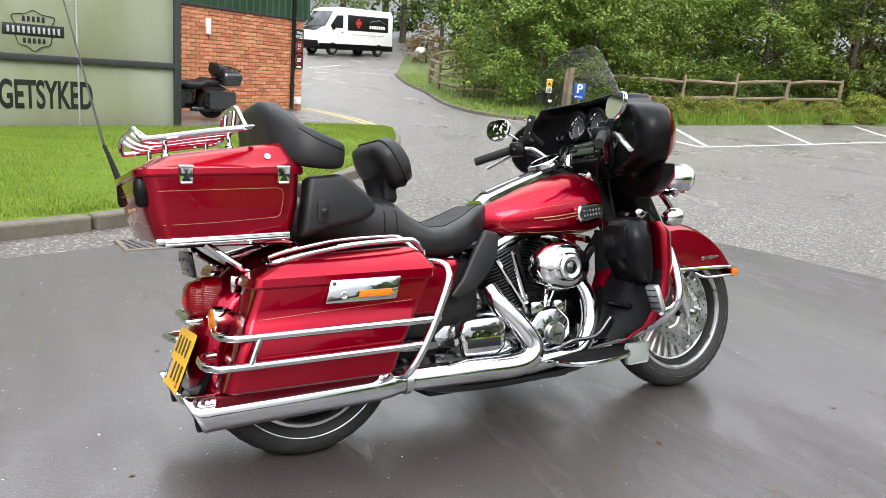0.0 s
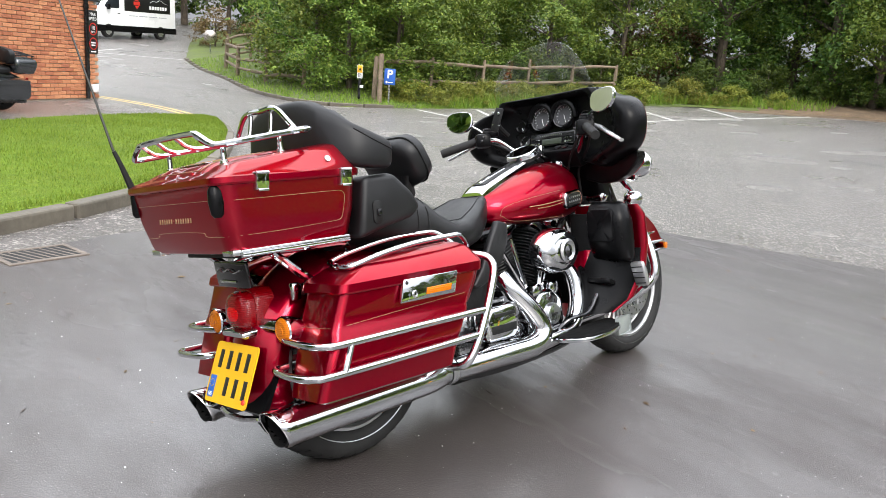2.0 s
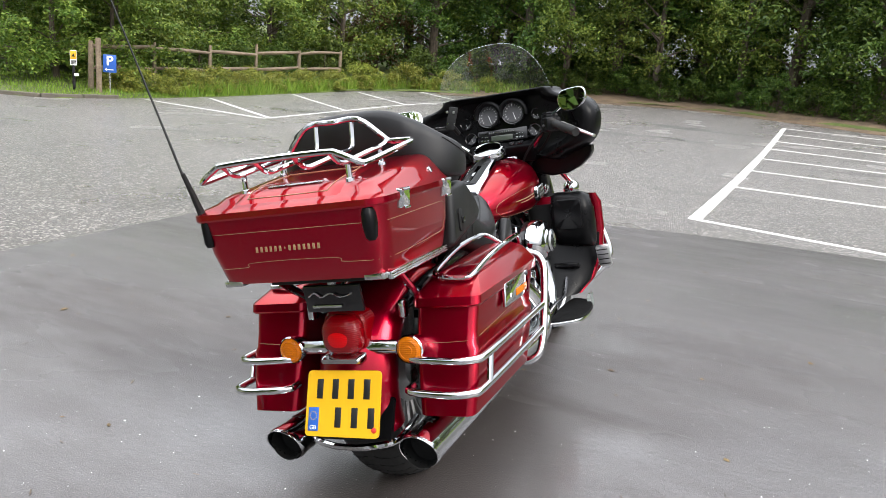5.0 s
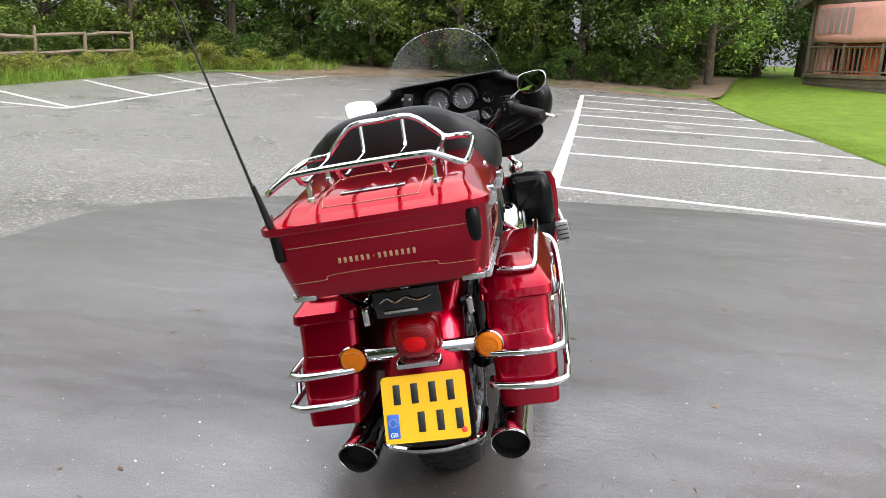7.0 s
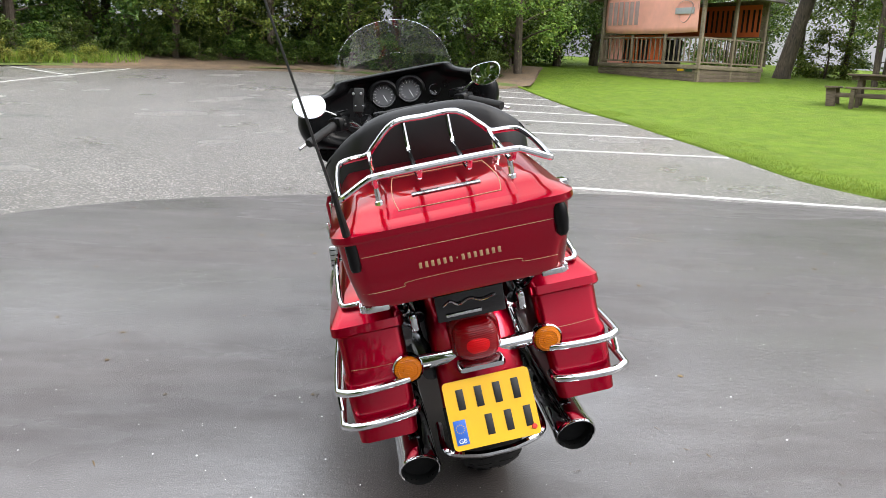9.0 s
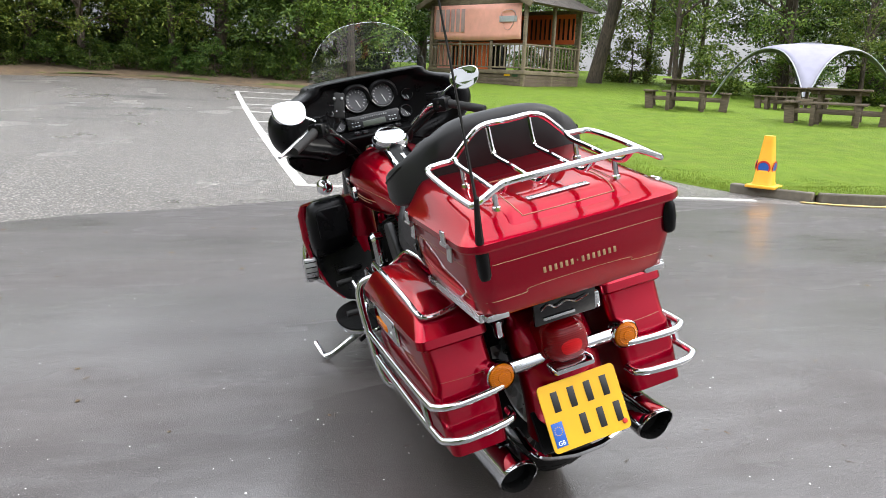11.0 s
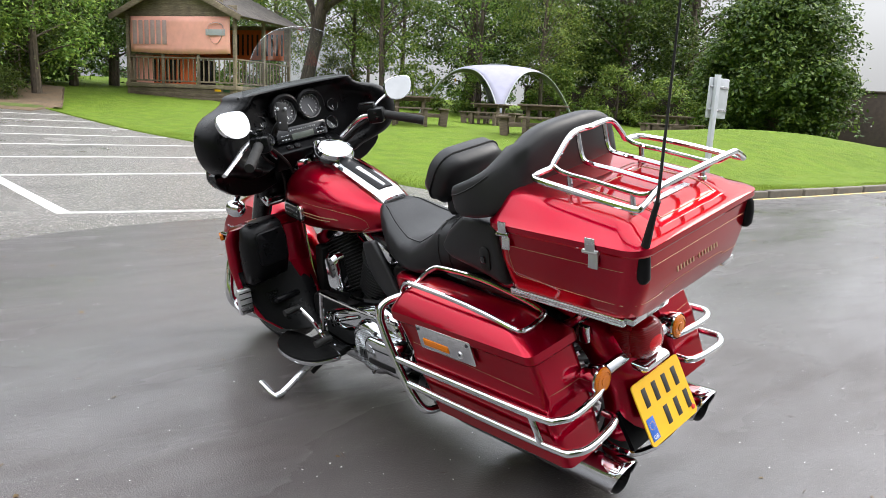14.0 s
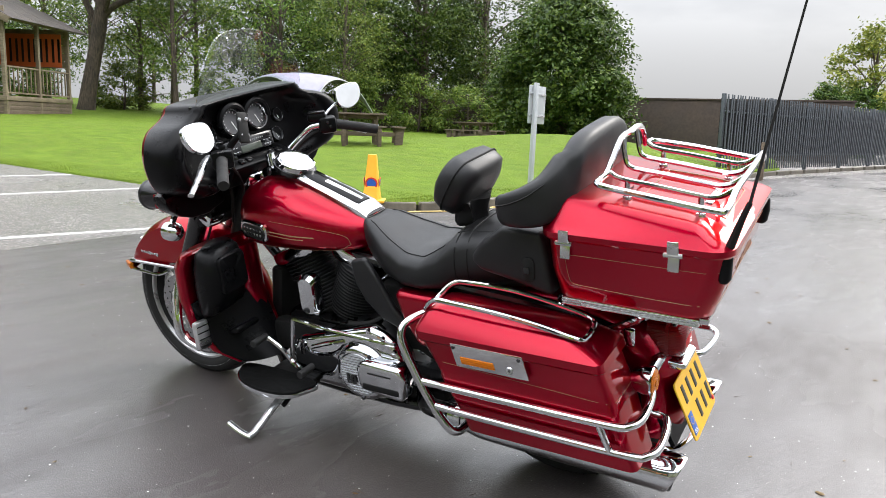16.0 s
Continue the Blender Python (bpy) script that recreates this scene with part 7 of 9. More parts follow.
for s in (-1, 1):
    wing = [(0.12, 0.805, 0.9), (0.19, 0.785, 0.9), (0.26, 0.79, 0.9), (0.32, 0.815, 0.9), (0.365, 0.85, 0.905), (0.38, 0.872, 0.9)]
    part("lower_wing", loft([[(1.265 - 0.25 * max(0.0, y - 0.26) + x, s * y, (lo + hi) / 2 + z) for x, z in rrect(0, 0, 0.03, (hi - lo) / 2, 0.012)] for y, lo, hi in wing]), BLACK, fairing, sharp=60)
    part("fairing_strip", loft([[(1.30 - 0.25 * max(0.0, y - 0.26) + x, s * y, (lo + hi) / 2 + z) for x, z in rrect(0, 0, 0.008, (hi - lo) / 2 - 0.004, 0.004)] for y, lo, hi in wing[1:-1]]), RED, fairing)
    arm = part("mirror_arm", tube([(1.05, s * 0.26, 1.035), (1.045, s * 0.285, 1.055), (1.035, s * 0.32, 1.075)], 0.0045, 8, 4), CHROME, bike)


def gauge(y, z, r, x=1.2, tilt=14):
    m = Matrix.Translation((x, y, z)) @ Matrix.Rotation(radians(-90 + tilt), 4, "Y")
    g_ = part("gauge", lathe([(r * 1.22, -0.03), (r * 1.24, 0.006), (r * 1.16, 0.014), (r * 1.06, 0.012), (r, 0.004), (r, 0.0)], 36, m), GLOSS_BLACK, fairing)
    part("bezel", lathe([(r * 1.05, 0.01), (r * 1.0, 0.0135), (r * 0.95, 0.008)], 36, m), CHROME, g_)
    part("dial", lathe([(0.0, 0.004), (r * 0.96, 0.004)], 36, m), GAUGE, g_)
    n = 14 if r > 0.03 else 7
    for k in range(n):
        a0 = radians(225 - 270 * k / (n - 1))
        part("tick", rbox(r * 0.16, r * 0.035, 0.0008, 0, m @ Matrix.Rotation(a0 - math.pi / 2, 4, "Z") @ Matrix.Translation((r * 0.8, 0, 0.005))), WHITE, g_)
    part("needle", rbox(r * 0.8, r * 0.05, 0.001, 0, m @ Matrix.Rotation(radians(200), 4, "Z") @ Matrix.Translation((r * 0.35, 0, 0.0062))), WHITE, g_)
    return g_, m


g1, m1 = gauge(0.056, 1.075, 0.044)
g2, m2 = gauge(-0.058, 1.078, 0.044)
gauge(0.165, 1.052, 0.022)
gauge(-0.165, 1.058, 0.022)
gauge(0.148, 0.985, 0.024)
gauge(-0.148, 0.99, 0.024)
part("odometer", rbox(0.001, 0.026, 0.009, 0, Matrix.Translation((1.194, 0.056, 1.055)) @ Matrix.Rotation(radians(14), 4, "Y")), LCD, g1)
for y in (0.056, -0.058):
    part("gauge_hood", tube([(1.19, y + 0.058 * math.cos(t), 1.076 + 0.058 * math.sin(t)) for t in (radians(q) for q in range(-10, 191, 20))], 0.012, 8, 2), BLACK, fairing)
radio = part("radio", rbox(0.035, 0.235, 0.058, 0.008, Matrix.Translation((1.197, 0, 0.985)) @ Matrix.Rotation(radians(12), 4, "Y")), GLOSS_BLACK, fairing, "radio with display and buttons")
part("radio_display", rbox(0.004, 0.1, 0.024, 0.002, Matrix.Translation((1.178, 0.0, 0.978)) @ Matrix.Rotation(radians(12), 4, "Y")), LCD, radio)
for s in (-1, 1):
    for i in range(3):
        for j in range(2):
            part("button", rbox(0.005, 0.009, 0.007, 0.0015, Matrix.Translation((1.178 + 0.004 * j, s * (0.068 + 0.013 * i), 0.972 + 0.014 * j))), STEEL, radio)
for k in range(12):
    part("letter_bar", rbox(0.002, 0.004, 0.006, 0.0004, Matrix.Translation((1.174, 0.055 - 0.01 * k, 1.003))), STEEL, radio)
dash = part("lower_dash", prism([(1.13, 0.915), (1.12, 0.935), (1.175, 0.955), (1.25, 0.95), (1.25, 0.88), (1.17, 0.86)], -0.15, 0.15, "y", 0.012), BLACK, fairing)
for y in (-0.09, -0.055, 0.055, 0.09):
    part("rocker_switch", rbox(0.022, 0.024, 0.01, 0.003, Matrix.Translation((1.142, y, 0.948)) @ Matrix.Rotation(radians(-20), 4, "Y")), GLOSS_BLACK, dash)
part("fork_shroud", loft([[(x, y, z) for x, y in rrect(cx, 0, 0.05, hw, 0.03)] for z, cx, hw in ((0.70, 1.40, 0.13), (0.8, 1.33, 0.145), (0.9, 1.25, 0.14))]), BLACK, bike)
# wind screen
sv, sf, nu, nv = [], [], 32, 14
for i in range(nu + 1):
    u = i / nu * 2 - 1
    top_z = 1.165 + 0.212 * (1 - abs(u) ** 2.4) ** 0.55
    for j in range(nv + 1):
        v = j / nv
        z = 1.14 + (top_z - 1.14) * v
        k = (z - 1.14) / 0.237
        sv.append((1.262 - 0.115 * u * u - 0.125 * k + 0.02 * k * k, 0.252 * u * (1 - 0.06 * k), z))
sf = [(i * (nv + 1) + j, (i + 1) * (nv + 1) + j, (i + 1) * (nv + 1) + j + 1, i * (nv + 1) + j + 1) for i in range(nu) for j in range(nv)]
ws = raw_mesh("windscreen", sv, sf, THIN_SCREEN, bike, True)
ws["label"] = "clear curved plastic windscreen"
ws.visible_shadow = False
part("screen_edge", tube([sv[i * (nv + 1) + nv] for i in range(nu + 1)], 0.0007, 6, 1), SCREEN, ws)
part("screen_trim", tube([(1.262 - 0.115 * u * u + 0.012, 0.25 * u, 1.164 - 0.004 * u * u) for u in (k / 8 - 1 for k in range(17))], 0.006, 8, 2, squash=0.7), GLOSS_BLACK, fairing)

bars = part("handlebar", tube([(1.05, -0.25, 1.008), (1.09, -0.215, 1.0), (1.135, -0.175, 0.955), (1.17, -0.1, 0.895), (1.18, 0, 0.885), (1.17, 0.1, 0.895), (1.135, 0.175, 0.955), (1.09, 0.215, 1.0), (1.05, 0.25, 1.008)], 0.0125, 12, 5), CHROME, bike, "chrome handlebar with black grips")
part("handlebar_clamp", rbox(0.07, 0.14, 0.05, 0.015, Matrix.Translation((1.18, 0, 0.875))), CHROME, bike)
for s in (-1, 1):
    g_ = part("grip", tube([(1.02, s * 0.285, 1.004), (1.0, s * 0.305, 0.997), (0.93, s * 0.375, 0.97), (0.912, s * 0.392, 0.963)], 0.018, 16, 3, radii=[0.019, 0.0175, 0.0175, 0.018, 0.0165]), RUBBER, bars, "black rubber grip")
    hs = part("switch_housing", rbox(0.065, 0.07, 0.06, 0.014, Matrix.Translation((1.04, s * 0.262, 1.006)) @ Matrix.Rotation(s * radians(-42), 4, "Z")), BLACK, bars)
    for k in range(4):
        part("switch_button", rbox(0.012, 0.014, 0.012, 0.003, Matrix.Translation((1.008 + 0.012 * (k % 2), s * (0.24 + 0.016 * (k // 2)), 1.003 + 0.016 * (k % 2))) @ Matrix.Rotation(s * radians(-42), 4, "Z")), GLOSS_BLACK, hs)
    mc = part("reservoir", rbox(0.07, 0.055, 0.032, 0.01, Matrix.Translation((1.075, s * 0.25, 1.035)) @ Matrix.Rotation(s * radians(-35), 4, "Z")), BLACK, bars)
    part("reservoir_lid", rbox(0.06, 0.046, 0.008, 0.003, Matrix.Translation((1.075, s * 0.25, 1.054)) @ Matrix.Rotation(s * radians(-35), 4, "Z")), GLOSS_BLACK, mc)
    part("lever", tube([(1.085, s * 0.275, 1.012), (1.075, s * 0.31, 1.0), (1.04, s * 0.37, 0.972), (1.01, s * 0.43, 0.944), (1.005, s * 0.44, 0.94)], 0.009, 10, 4, radii=[0.015, 0.0135, 0.011, 0.009, 0.0105], squash=0.62), PEG_METAL, bars, "brushed metal lever")
    part("cable", tube([(1.08, s * 0.26, 1.0), (1.14, s * 0.2, 0.93), (1.2, s * 0.11, 0.85), (1.24, s * 0.09, 0.72)], 0.0055, 6, 5), MATT_BLACK, bars)
    part("cable", tube([(1.06, s * 0.25, 0.995), (1.1, s * 0.18, 0.96), (1.15, s * 0.1, 0.88), (1.2, s * 0.06, 0.8)], 0.0055, 6, 5), MATT_BLACK, bars)
    # mirrors
    sh = [(0.078, 0.012), (0.066, 0.04), (0.03, 0.048), (-0.03, 0.045), (-0.066, 0.034), (-0.078, 0.006), (-0.068, -0.028), (-0.03, -0.046), (0.02, -0.044), (0.062, -0.022)]
    sh = [(p.x * s * 0.97, p.y * 1.14) for p in spline([(a0, b0, 0) for a0, b0 in sh], 4, True)]
    MM = Matrix.Translation((1.012, s * 0.365, 1.094)) @ Matrix.Rotation(radians(12 if s > 0 else -12), 4, "Z") @ Matrix.Rotation(radians(15 if s > 0 else 9), 4, "Y") @ Matrix.Scale(0.88 if s > 0 else 0.82, 4)
    mr = part("mirror_housing", loft([[(x, y * k, z * k) for y, z in sh] for x, k in ((0.02, 0.55), (0.018, 0.8), (0.008, 0.98), (-0.004, 1.0), (-0.006, 0.96))]), CHROME, bike, "teardrop chrome mirror")
    mr.matrix_local = MM
    part("mirror_pane", loft([[(x, y * 0.94, z * 0.92) for y, z in sh] for x in (-0.0062, -0.0078)]), MIRROR, mr)
    # lamps on the fork
    LM = Matrix.Translation((1.40, s * 0.25, 0.856)) @ Matrix.Rotation(radians(90), 4, "Y") @ Matrix.Scale(0.88, 4)
    lamp = part("passing_lamp", lathe([(0.0, -0.075), (0.02, -0.07), (0.045, -0.04), (0.056, 0.0), (0.058, 0.04), (0.062, 0.045), (0.06, 0.055), (0.05, 0.058)], 32, LM), CHROME if s < 0 else GLOSS_BLACK, bike, "chrome passing lamp" if s < 0 else "black-backed passing lamp")
    part("lamp_glass", lathe([(0.0, 0.072), (0.03, 0.068), (0.055, 0.052)], 28, LM), VAN_GLASS, lamp)
    TM2 = Matrix.Translation((1.405, s * 0.225, 0.712)) @ Matrix.Rotation(radians(90), 4, "Y") @ Matrix.Scale(0.9, 4)
    tsf = part("front_signal", lathe([(0.0, -0.045), (0.02, -0.04), (0.036, -0.02), (0.04, 0.01), (0.038, 0.03)], 28, TM2), CHROME, bike, "chrome front turn signal")
    part("signal_lens", lathe([(0.0, 0.04), (0.025, 0.037), (0.036, 0.03)], 24, TM2), AMBER, tsf)
    part("lamp_bracket", tube([(1.37, s * 0.08, 0.80), (1.40, s * 0.17, 0.81), (1.405, s * 0.24, 0.80), (1.40, s * 0.25, 0.82)], 0.014, 10, 4), CHROME, bike)
    part("signal_bracket", tube([(1.40, s * 0.17, 0.81), (1.405, s * 0.21, 0.76), (1.405, s * 0.225, 0.74)], 0.011, 8, 4), CHROME, bike)
# phone holder on the left of the bar
ph = part("phone_mount", rbox(0.012, 0.042, 0.1, 0.006, Matrix.Translation((1.03, 0.165, 1.085)) @ Matrix.Rotation(radians(12), 4, "Y") @ Matrix.Rotation(radians(14), 4, "X")), MATT_BLACK, bars, "black phone holder")
part("mount_arm", tube([(1.1, 0.17, 1.02), (1.06, 0.175, 1.05), (1.035, 0.168, 1.07)], 0.011, 8, 3), MATT_BLACK, ph)
for y, z in ((0.15, 1.11), (0.18, 1.115), (0.155, 1.06), (0.182, 1.065)):
    part("mount_pad", lathe([(0.0, 0.006), (0.005, 0.005), (0.006, 0.0)], 8, Matrix.Translation((1.025, y, z)) @ Matrix.Rotation(radians(-90), 4, "Y")), STEEL, ph)

# ---- leg fairings, guards, boards, stand ----
for s in (-1, 1):
    def sec(pts, z):
        return [(p.x, s * p.y, z) for p in spline([(x, y, 0) for x, y in pts], 3, True)]
    # red shell: a shield that curves round the front of the leg
    shell = [sec([(1.17, 0.10), (1.215, 0.18), (1.235, 0.27), (1.215, 0.36), (1.175, 0.385), (1.165, 0.36), (1.18, 0.27), (1.16, 0.17)], 0.70),
             sec([(1.17, 0.10), (1.24, 0.18), (1.265, 0.27), (1.255, 0.36), (1.20, 0.40), (1.18, 0.37), (1.19, 0.27), (1.16, 0.17)], 0.66),
             sec([(1.15, 0.10), (1.245, 0.18), (1.28, 0.27), (1.27, 0.355), (1.215, 0.40), (1.19, 0.37), (1.20, 0.27), (1.14, 0.17)], 0.55),
             sec([(1.11, 0.10), (1.23, 0.18), (1.275, 0.27), (1.265, 0.345), (1.21, 0.385), (1.19, 0.355), (1.205, 0.27), (1.10, 0.17)], 0.44),
             sec([(1.07, 0.11), (1.19, 0.18), (1.235, 0.26), (1.22, 0.32), (1.17, 0.35), (1.15, 0.32), (1.165, 0.26), (1.06, 0.18)], 0.34),
             sec([(1.05, 0.13), (1.13, 0.18), (1.165, 0.24), (1.15, 0.28), (1.11, 0.30), (1.10, 0.28), (1.11, 0.24), (1.04, 0.19)], 0.285)]
    leg = part("leg_fairing", loft(shell), RED, bike, "dark red leg fairing with black glove box", sharp=60)
    def gsec(pts, z):
        return sec([(1.192 + (x - 1.2) * 0.8 - 0.22 * max(0.0, y - 0.27), 0.2 + (y - 0.19) * 0.85) for x, y in pts], z)
    box = [gsec([(1.165, 0.21), (1.18, 0.28), (1.16, 0.345), (1.12, 0.35), (1.095, 0.32), (1.09, 0.25), (1.11, 0.215)], 0.716),
           gsec([(1.175, 0.195), (1.195, 0.28), (1.18, 0.375), (1.12, 0.382), (1.075, 0.345), (1.065, 0.25), (1.09, 0.205)], 0.70),
           gsec([(1.18, 0.19), (1.20, 0.28), (1.195, 0.39), (1.12, 0.398), (1.06, 0.352), (1.05, 0.25), (1.08, 0.195)], 0.64),
           gsec([(1.18, 0.19), (1.20, 0.28), (1.20, 0.392), (1.13, 0.398), (1.075, 0.355), (1.065, 0.25), (1.09, 0.195)], 0.56),
           gsec([(1.18, 0.19), (1.20, 0.28), (1.20, 0.388), (1.145, 0.392), (1.105, 0.355), (1.10, 0.25), (1.115, 0.2)], 0.50),
           gsec([(1.18, 0.2), (1.20, 0.28), (1.195, 0.375), (1.17, 0.38), (1.155, 0.35), (1.155, 0.25), (1.165, 0.21)], 0.478)]
    part("inner_shell", loft([sec([(1.19, 0.085), (1.2, 0.15), (1.185, 0.205), (1.15, 0.2), (1.125, 0.15), (1.13, 0.1)], z) for z in (0.67, 0.66, 0.5, 0.36, 0.34)]), RED if s > 0 else MATT_BLACK, leg)
    gbx = part("glove_box", loft(box), BLACK, leg, "black glove box", sharp=60)
    door = loft([[(1.064 + dx + 0.9 * (z - 0.62) ** 2 - 0.08 * (y - 0.285), s * y, z) for y, z in rrect(0.285, 0.628, hy, hz, 0.02)] for dx, hy, hz in ((0.012, 0.06, 0.064), (-0.002, 0.06, 0.064), (-0.005, 0.057, 0.06))])
    part("glove_box_door", door, BLACK, gbx)
    part("leg_panel", loft([sec([(1.165, 0.12), (1.185, 0.2), (1.195, 0.28), (1.195, 0.37), (1.185, 0.375), (1.165, 0.3), (1.145, 0.2), (1.135, 0.13)], 0.53), sec([(1.14, 0.12), (1.18, 0.2), (1.195, 0.28), (1.195, 0.36), (1.185, 0.365), (1.15, 0.3), (1.11, 0.2), (1.09, 0.13)], 0.44),
                            sec([(1.09, 0.12), (1.14, 0.2), (1.155, 0.27), (1.15, 0.325), (1.14, 0.33), (1.09, 0.28), (1.05, 0.2), (1.04, 0.14)], 0.33), sec([(1.06, 0.14), (1.09, 0.19), (1.105, 0.24), (1.10, 0.285), (1.08, 0.285), (1.04, 0.25), (1.01, 0.2), (1.01, 0.15)], 0.285)]), BLACK, leg)
    part("vent_flap", rbox(0.05, 0.105, 0.022, 0.009, Matrix.Translation((1.105, s * 0.25, 0.405)) @ Matrix.Rotation(radians(20), 4, "Y")), BLACK, leg)
    part("crash_bar", tube([(1.22, s * 0.05, 0.63), (1.265, s * 0.2, 0.635), (1.268, s * 0.31, 0.63), (1.262, s * 0.365, 0.56), (1.252, s * 0.402, 0.455), (1.24, s * 0.396, 0.40), (1.215, s * 0.35, 0.35), (1.18, s * 0.26, 0.295), (1.1, s * 0.12, 0.24)], 0.016, 12, 5), CHROME, bike, "chrome engine guard bar")
    peg = part("highway_peg", rbox(0.024, 0.056, 0.098, 0.009, Matrix.Translation((1.142, s * 0.402, 0.435)) @ Matrix.Rotation(radians(-16 if s < 0 else 5), 4, "Y") @ Matrix.Rotation(s * radians(4), 4, "X")), PEG_METAL, bike, "ribbed metal highway peg")
    for k in range(4):
        part("peg_rib", rbox(0.004, 0.046, 0.004, 0.001, Matrix.Translation((1.142, s * 0.402, 0.435)) @ Matrix.Rotation(radians(-16 if s < 0 else 5), 4, "Y") @ Matrix.Rotation(s * radians(4), 4, "X") @ Matrix.Translation((-0.0125, 0, -0.034 + 0.022 * k))), MATT_BLACK, peg)
    part("peg_clamp", tube([(1.245, s * 0.39, 0.415), (1.21, s * 0.402, 0.395), (1.16, s * 0.408, 0.385)], 0.012, 10, 3), CHROME, bike)
    bo = [(0.815, 0.235), (0.825, 0.30), (0.86, 0.345), (0.94, 0.368), (1.03, 0.362), (1.09, 0.335), (1.125, 0.29), (1.12, 0.25), (0.97, 0.228)]
    bo = [(p.x, s * p.y) for p in spline([(x, y, 0) for x, y in bo], 4, True)]
    cx, cy = sum(p[0] for p in bo) / len(bo), sum(p[1] for p in bo) / len(bo)
    zb = lambda x: 0.232 + 0.06 * (x - 0.8)
    brd = part("floorboard", loft([[(cx + (x - cx) * k, cy + (y - cy) * k, zb(x) + dz) for x, y in bo] for dz, k in ((-0.016, 0.9), (-0.014, 0.99), (-0.004, 1.0), (0.0, 0.985))]), CHROME, bike, "chrome-edged footboard with black rubber top")
    part("rubber_pad", loft([[(cx + (x - cx) * k, cy + (y - cy) * k, zb(x) + dz) for x, y in bo] for dz, k in ((-0.002, 0.955), (0.005, 0.95), (0.007, 0.93))]), PAD, brd)
    part("board_bracket", rbox(0.2, 0.1, 0.03, 0.008, Matrix.Translation((0.95, s * 0.19, 0.215))), MATT_BLACK, bike)
part("brake_pedal", tube([(0.85, -0.21, 0.25), (0.9, -0.24, 0.29), (1.0, -0.25, 0.3), (1.07, -0.25, 0.36)], 0.008, 8, 4), DARK_CHROME, bike, "dark steel brake pedal")
part("plastic_flap", rbox(0.11, 0.006, 0.075, 0.01, Matrix.Translation((1.118, -0.33, 0.238)) @ Matrix.Rotation(radians(6), 4, "Z")), MILKY, bike, "milky clear plastic splash flap")
stand = part("side_stand", tube([(0.93, 0.16, 0.22), (0.935, 0.24, 0.205), (0.945, 0.34, 0.16), (0.95, 0.42, 0.123), (0.955, 0.452, 0.117)], 0.013, 10, 4, radii=[0.016, 0.013, 0.013, 0.012, 0.012]), STEEL, bike, "worn chromed side stand")
part("stand_foot", tube([(0.95, 0.448, 0.116), (0.98, 0.458, 0.132), (1.02, 0.468, 0.165)], 0.012, 10, 3, squash=0.6), CHROME, stand)
part("stand_spring", tube([(0.915, 0.15, 0.2), (0.925, 0.24, 0.18), (0.935, 0.30, 0.15)], 0.009, 8, 3), MATT_BLACK, bike)
# tool tags and small things
part("rear_peg", tube([(0.42, -0.16, 0.3), (0.44, -0.24, 0.31)], 0.014, 10, 1), CHROME, bike)
part("battery_cable", tube([(0.55, 0.14, 0.5), (0.62, 0.16, 0.46), (0.7, 0.17, 0.45)], 0.007, 6, 4), MATT_BLACK, bike)


# ---- building on the far side of the island ----
def wall_frame(x0, y0, x1, y1, z=0.0):
    """A pose whose x runs along a wall's foot, y points into the wall and z up."""
    a0 = math.atan2(y1 - y0, x1 - x0)
    return Matrix.Translation((x0, y0, z)) @ Matrix.Rotation(a0, 4, "Z")


BRICK_M = wall_frame(-2.76, 11.86, 4.48, 17.56)
BRICK_LEN, BRICK_TOP = math.hypot(7.24, 5.7), 1.95
wall = tagged(new("wall_building"), "red brick wall with dark green corrugated cladding above", "wall", kind="structure")
wall.matrix_world = BRICK_M
part("mortar_bed", rbox(BRICK_LEN, 0.3, BRICK_TOP + 0.3, 0, Matrix.Translation((BRICK_LEN / 2, 0.162, BRICK_TOP / 2 - 0.15))), MORTAR, wall)
part("side_wall", rbox(0.3, 8.0, 5.0, 0, Matrix.Translation((BRICK_LEN - 0.155, 4.33, 2.4))), GREEN_CLAD, wall)
# corrugated sheet: trapezoid ribs
prof, x = [], 0.0
while x < BRICK_LEN + 0.05:
    prof += [(x, 0.0), (x + 0.13, 0.0), (x + 0.15, -0.03), (x + 0.18, -0.03), (x + 0.2, 0.0)]
    x += 0.2
cv = [(px, py + 0.0, z) for z in (BRICK_TOP + 0.05, 5.0) for px, py in prof]
nn = len(prof)
raw_mesh("cladding", cv + [(px, py + 0.05, z) for px, py, z in cv], [(i, i + 1, nn + i + 1, nn + i) for i in range(nn - 1)], GREEN_CLAD, wall)
part("cladding_trim", rbox(BRICK_LEN + 0.05, 0.06, 0.05, 0.004, Matrix.Translation((BRICK_LEN / 2, -0.01, BRICK_TOP + 0.03))), DARK_FRAME, wall)
part("backing_wall", rbox(BRICK_LEN - 0.4, 0.2, 3.0, 0, Matrix.Translation((BRICK_LEN / 2, 0.2, 3.5))), GREEN_CLAD, wall)
pipe = bmesh.new()
tube([(BRICK_LEN - 0.42, -0.06, 0.02), (BRICK_LEN - 0.42, -0.06, 4.9)], 0.045, 12, 1, bm=pipe)
for z in (0.5, 1.8, 3.2):
    tube([(BRICK_LEN - 0.42, -0.06, z), (BRICK_LEN - 0.42, -0.06, z + 0.08)], 0.055, 12, 1, bm=pipe)
part("drainpipe", pipe, GLOSS_BLACK, wall, "black drainpipe")
part("junction_box", rbox(0.16, 0.1, 0.16, 0.01, Matrix.Translation((BRICK_LEN - 0.2, -0.05, 0.22))), WHITE, wall, "small white junction box")
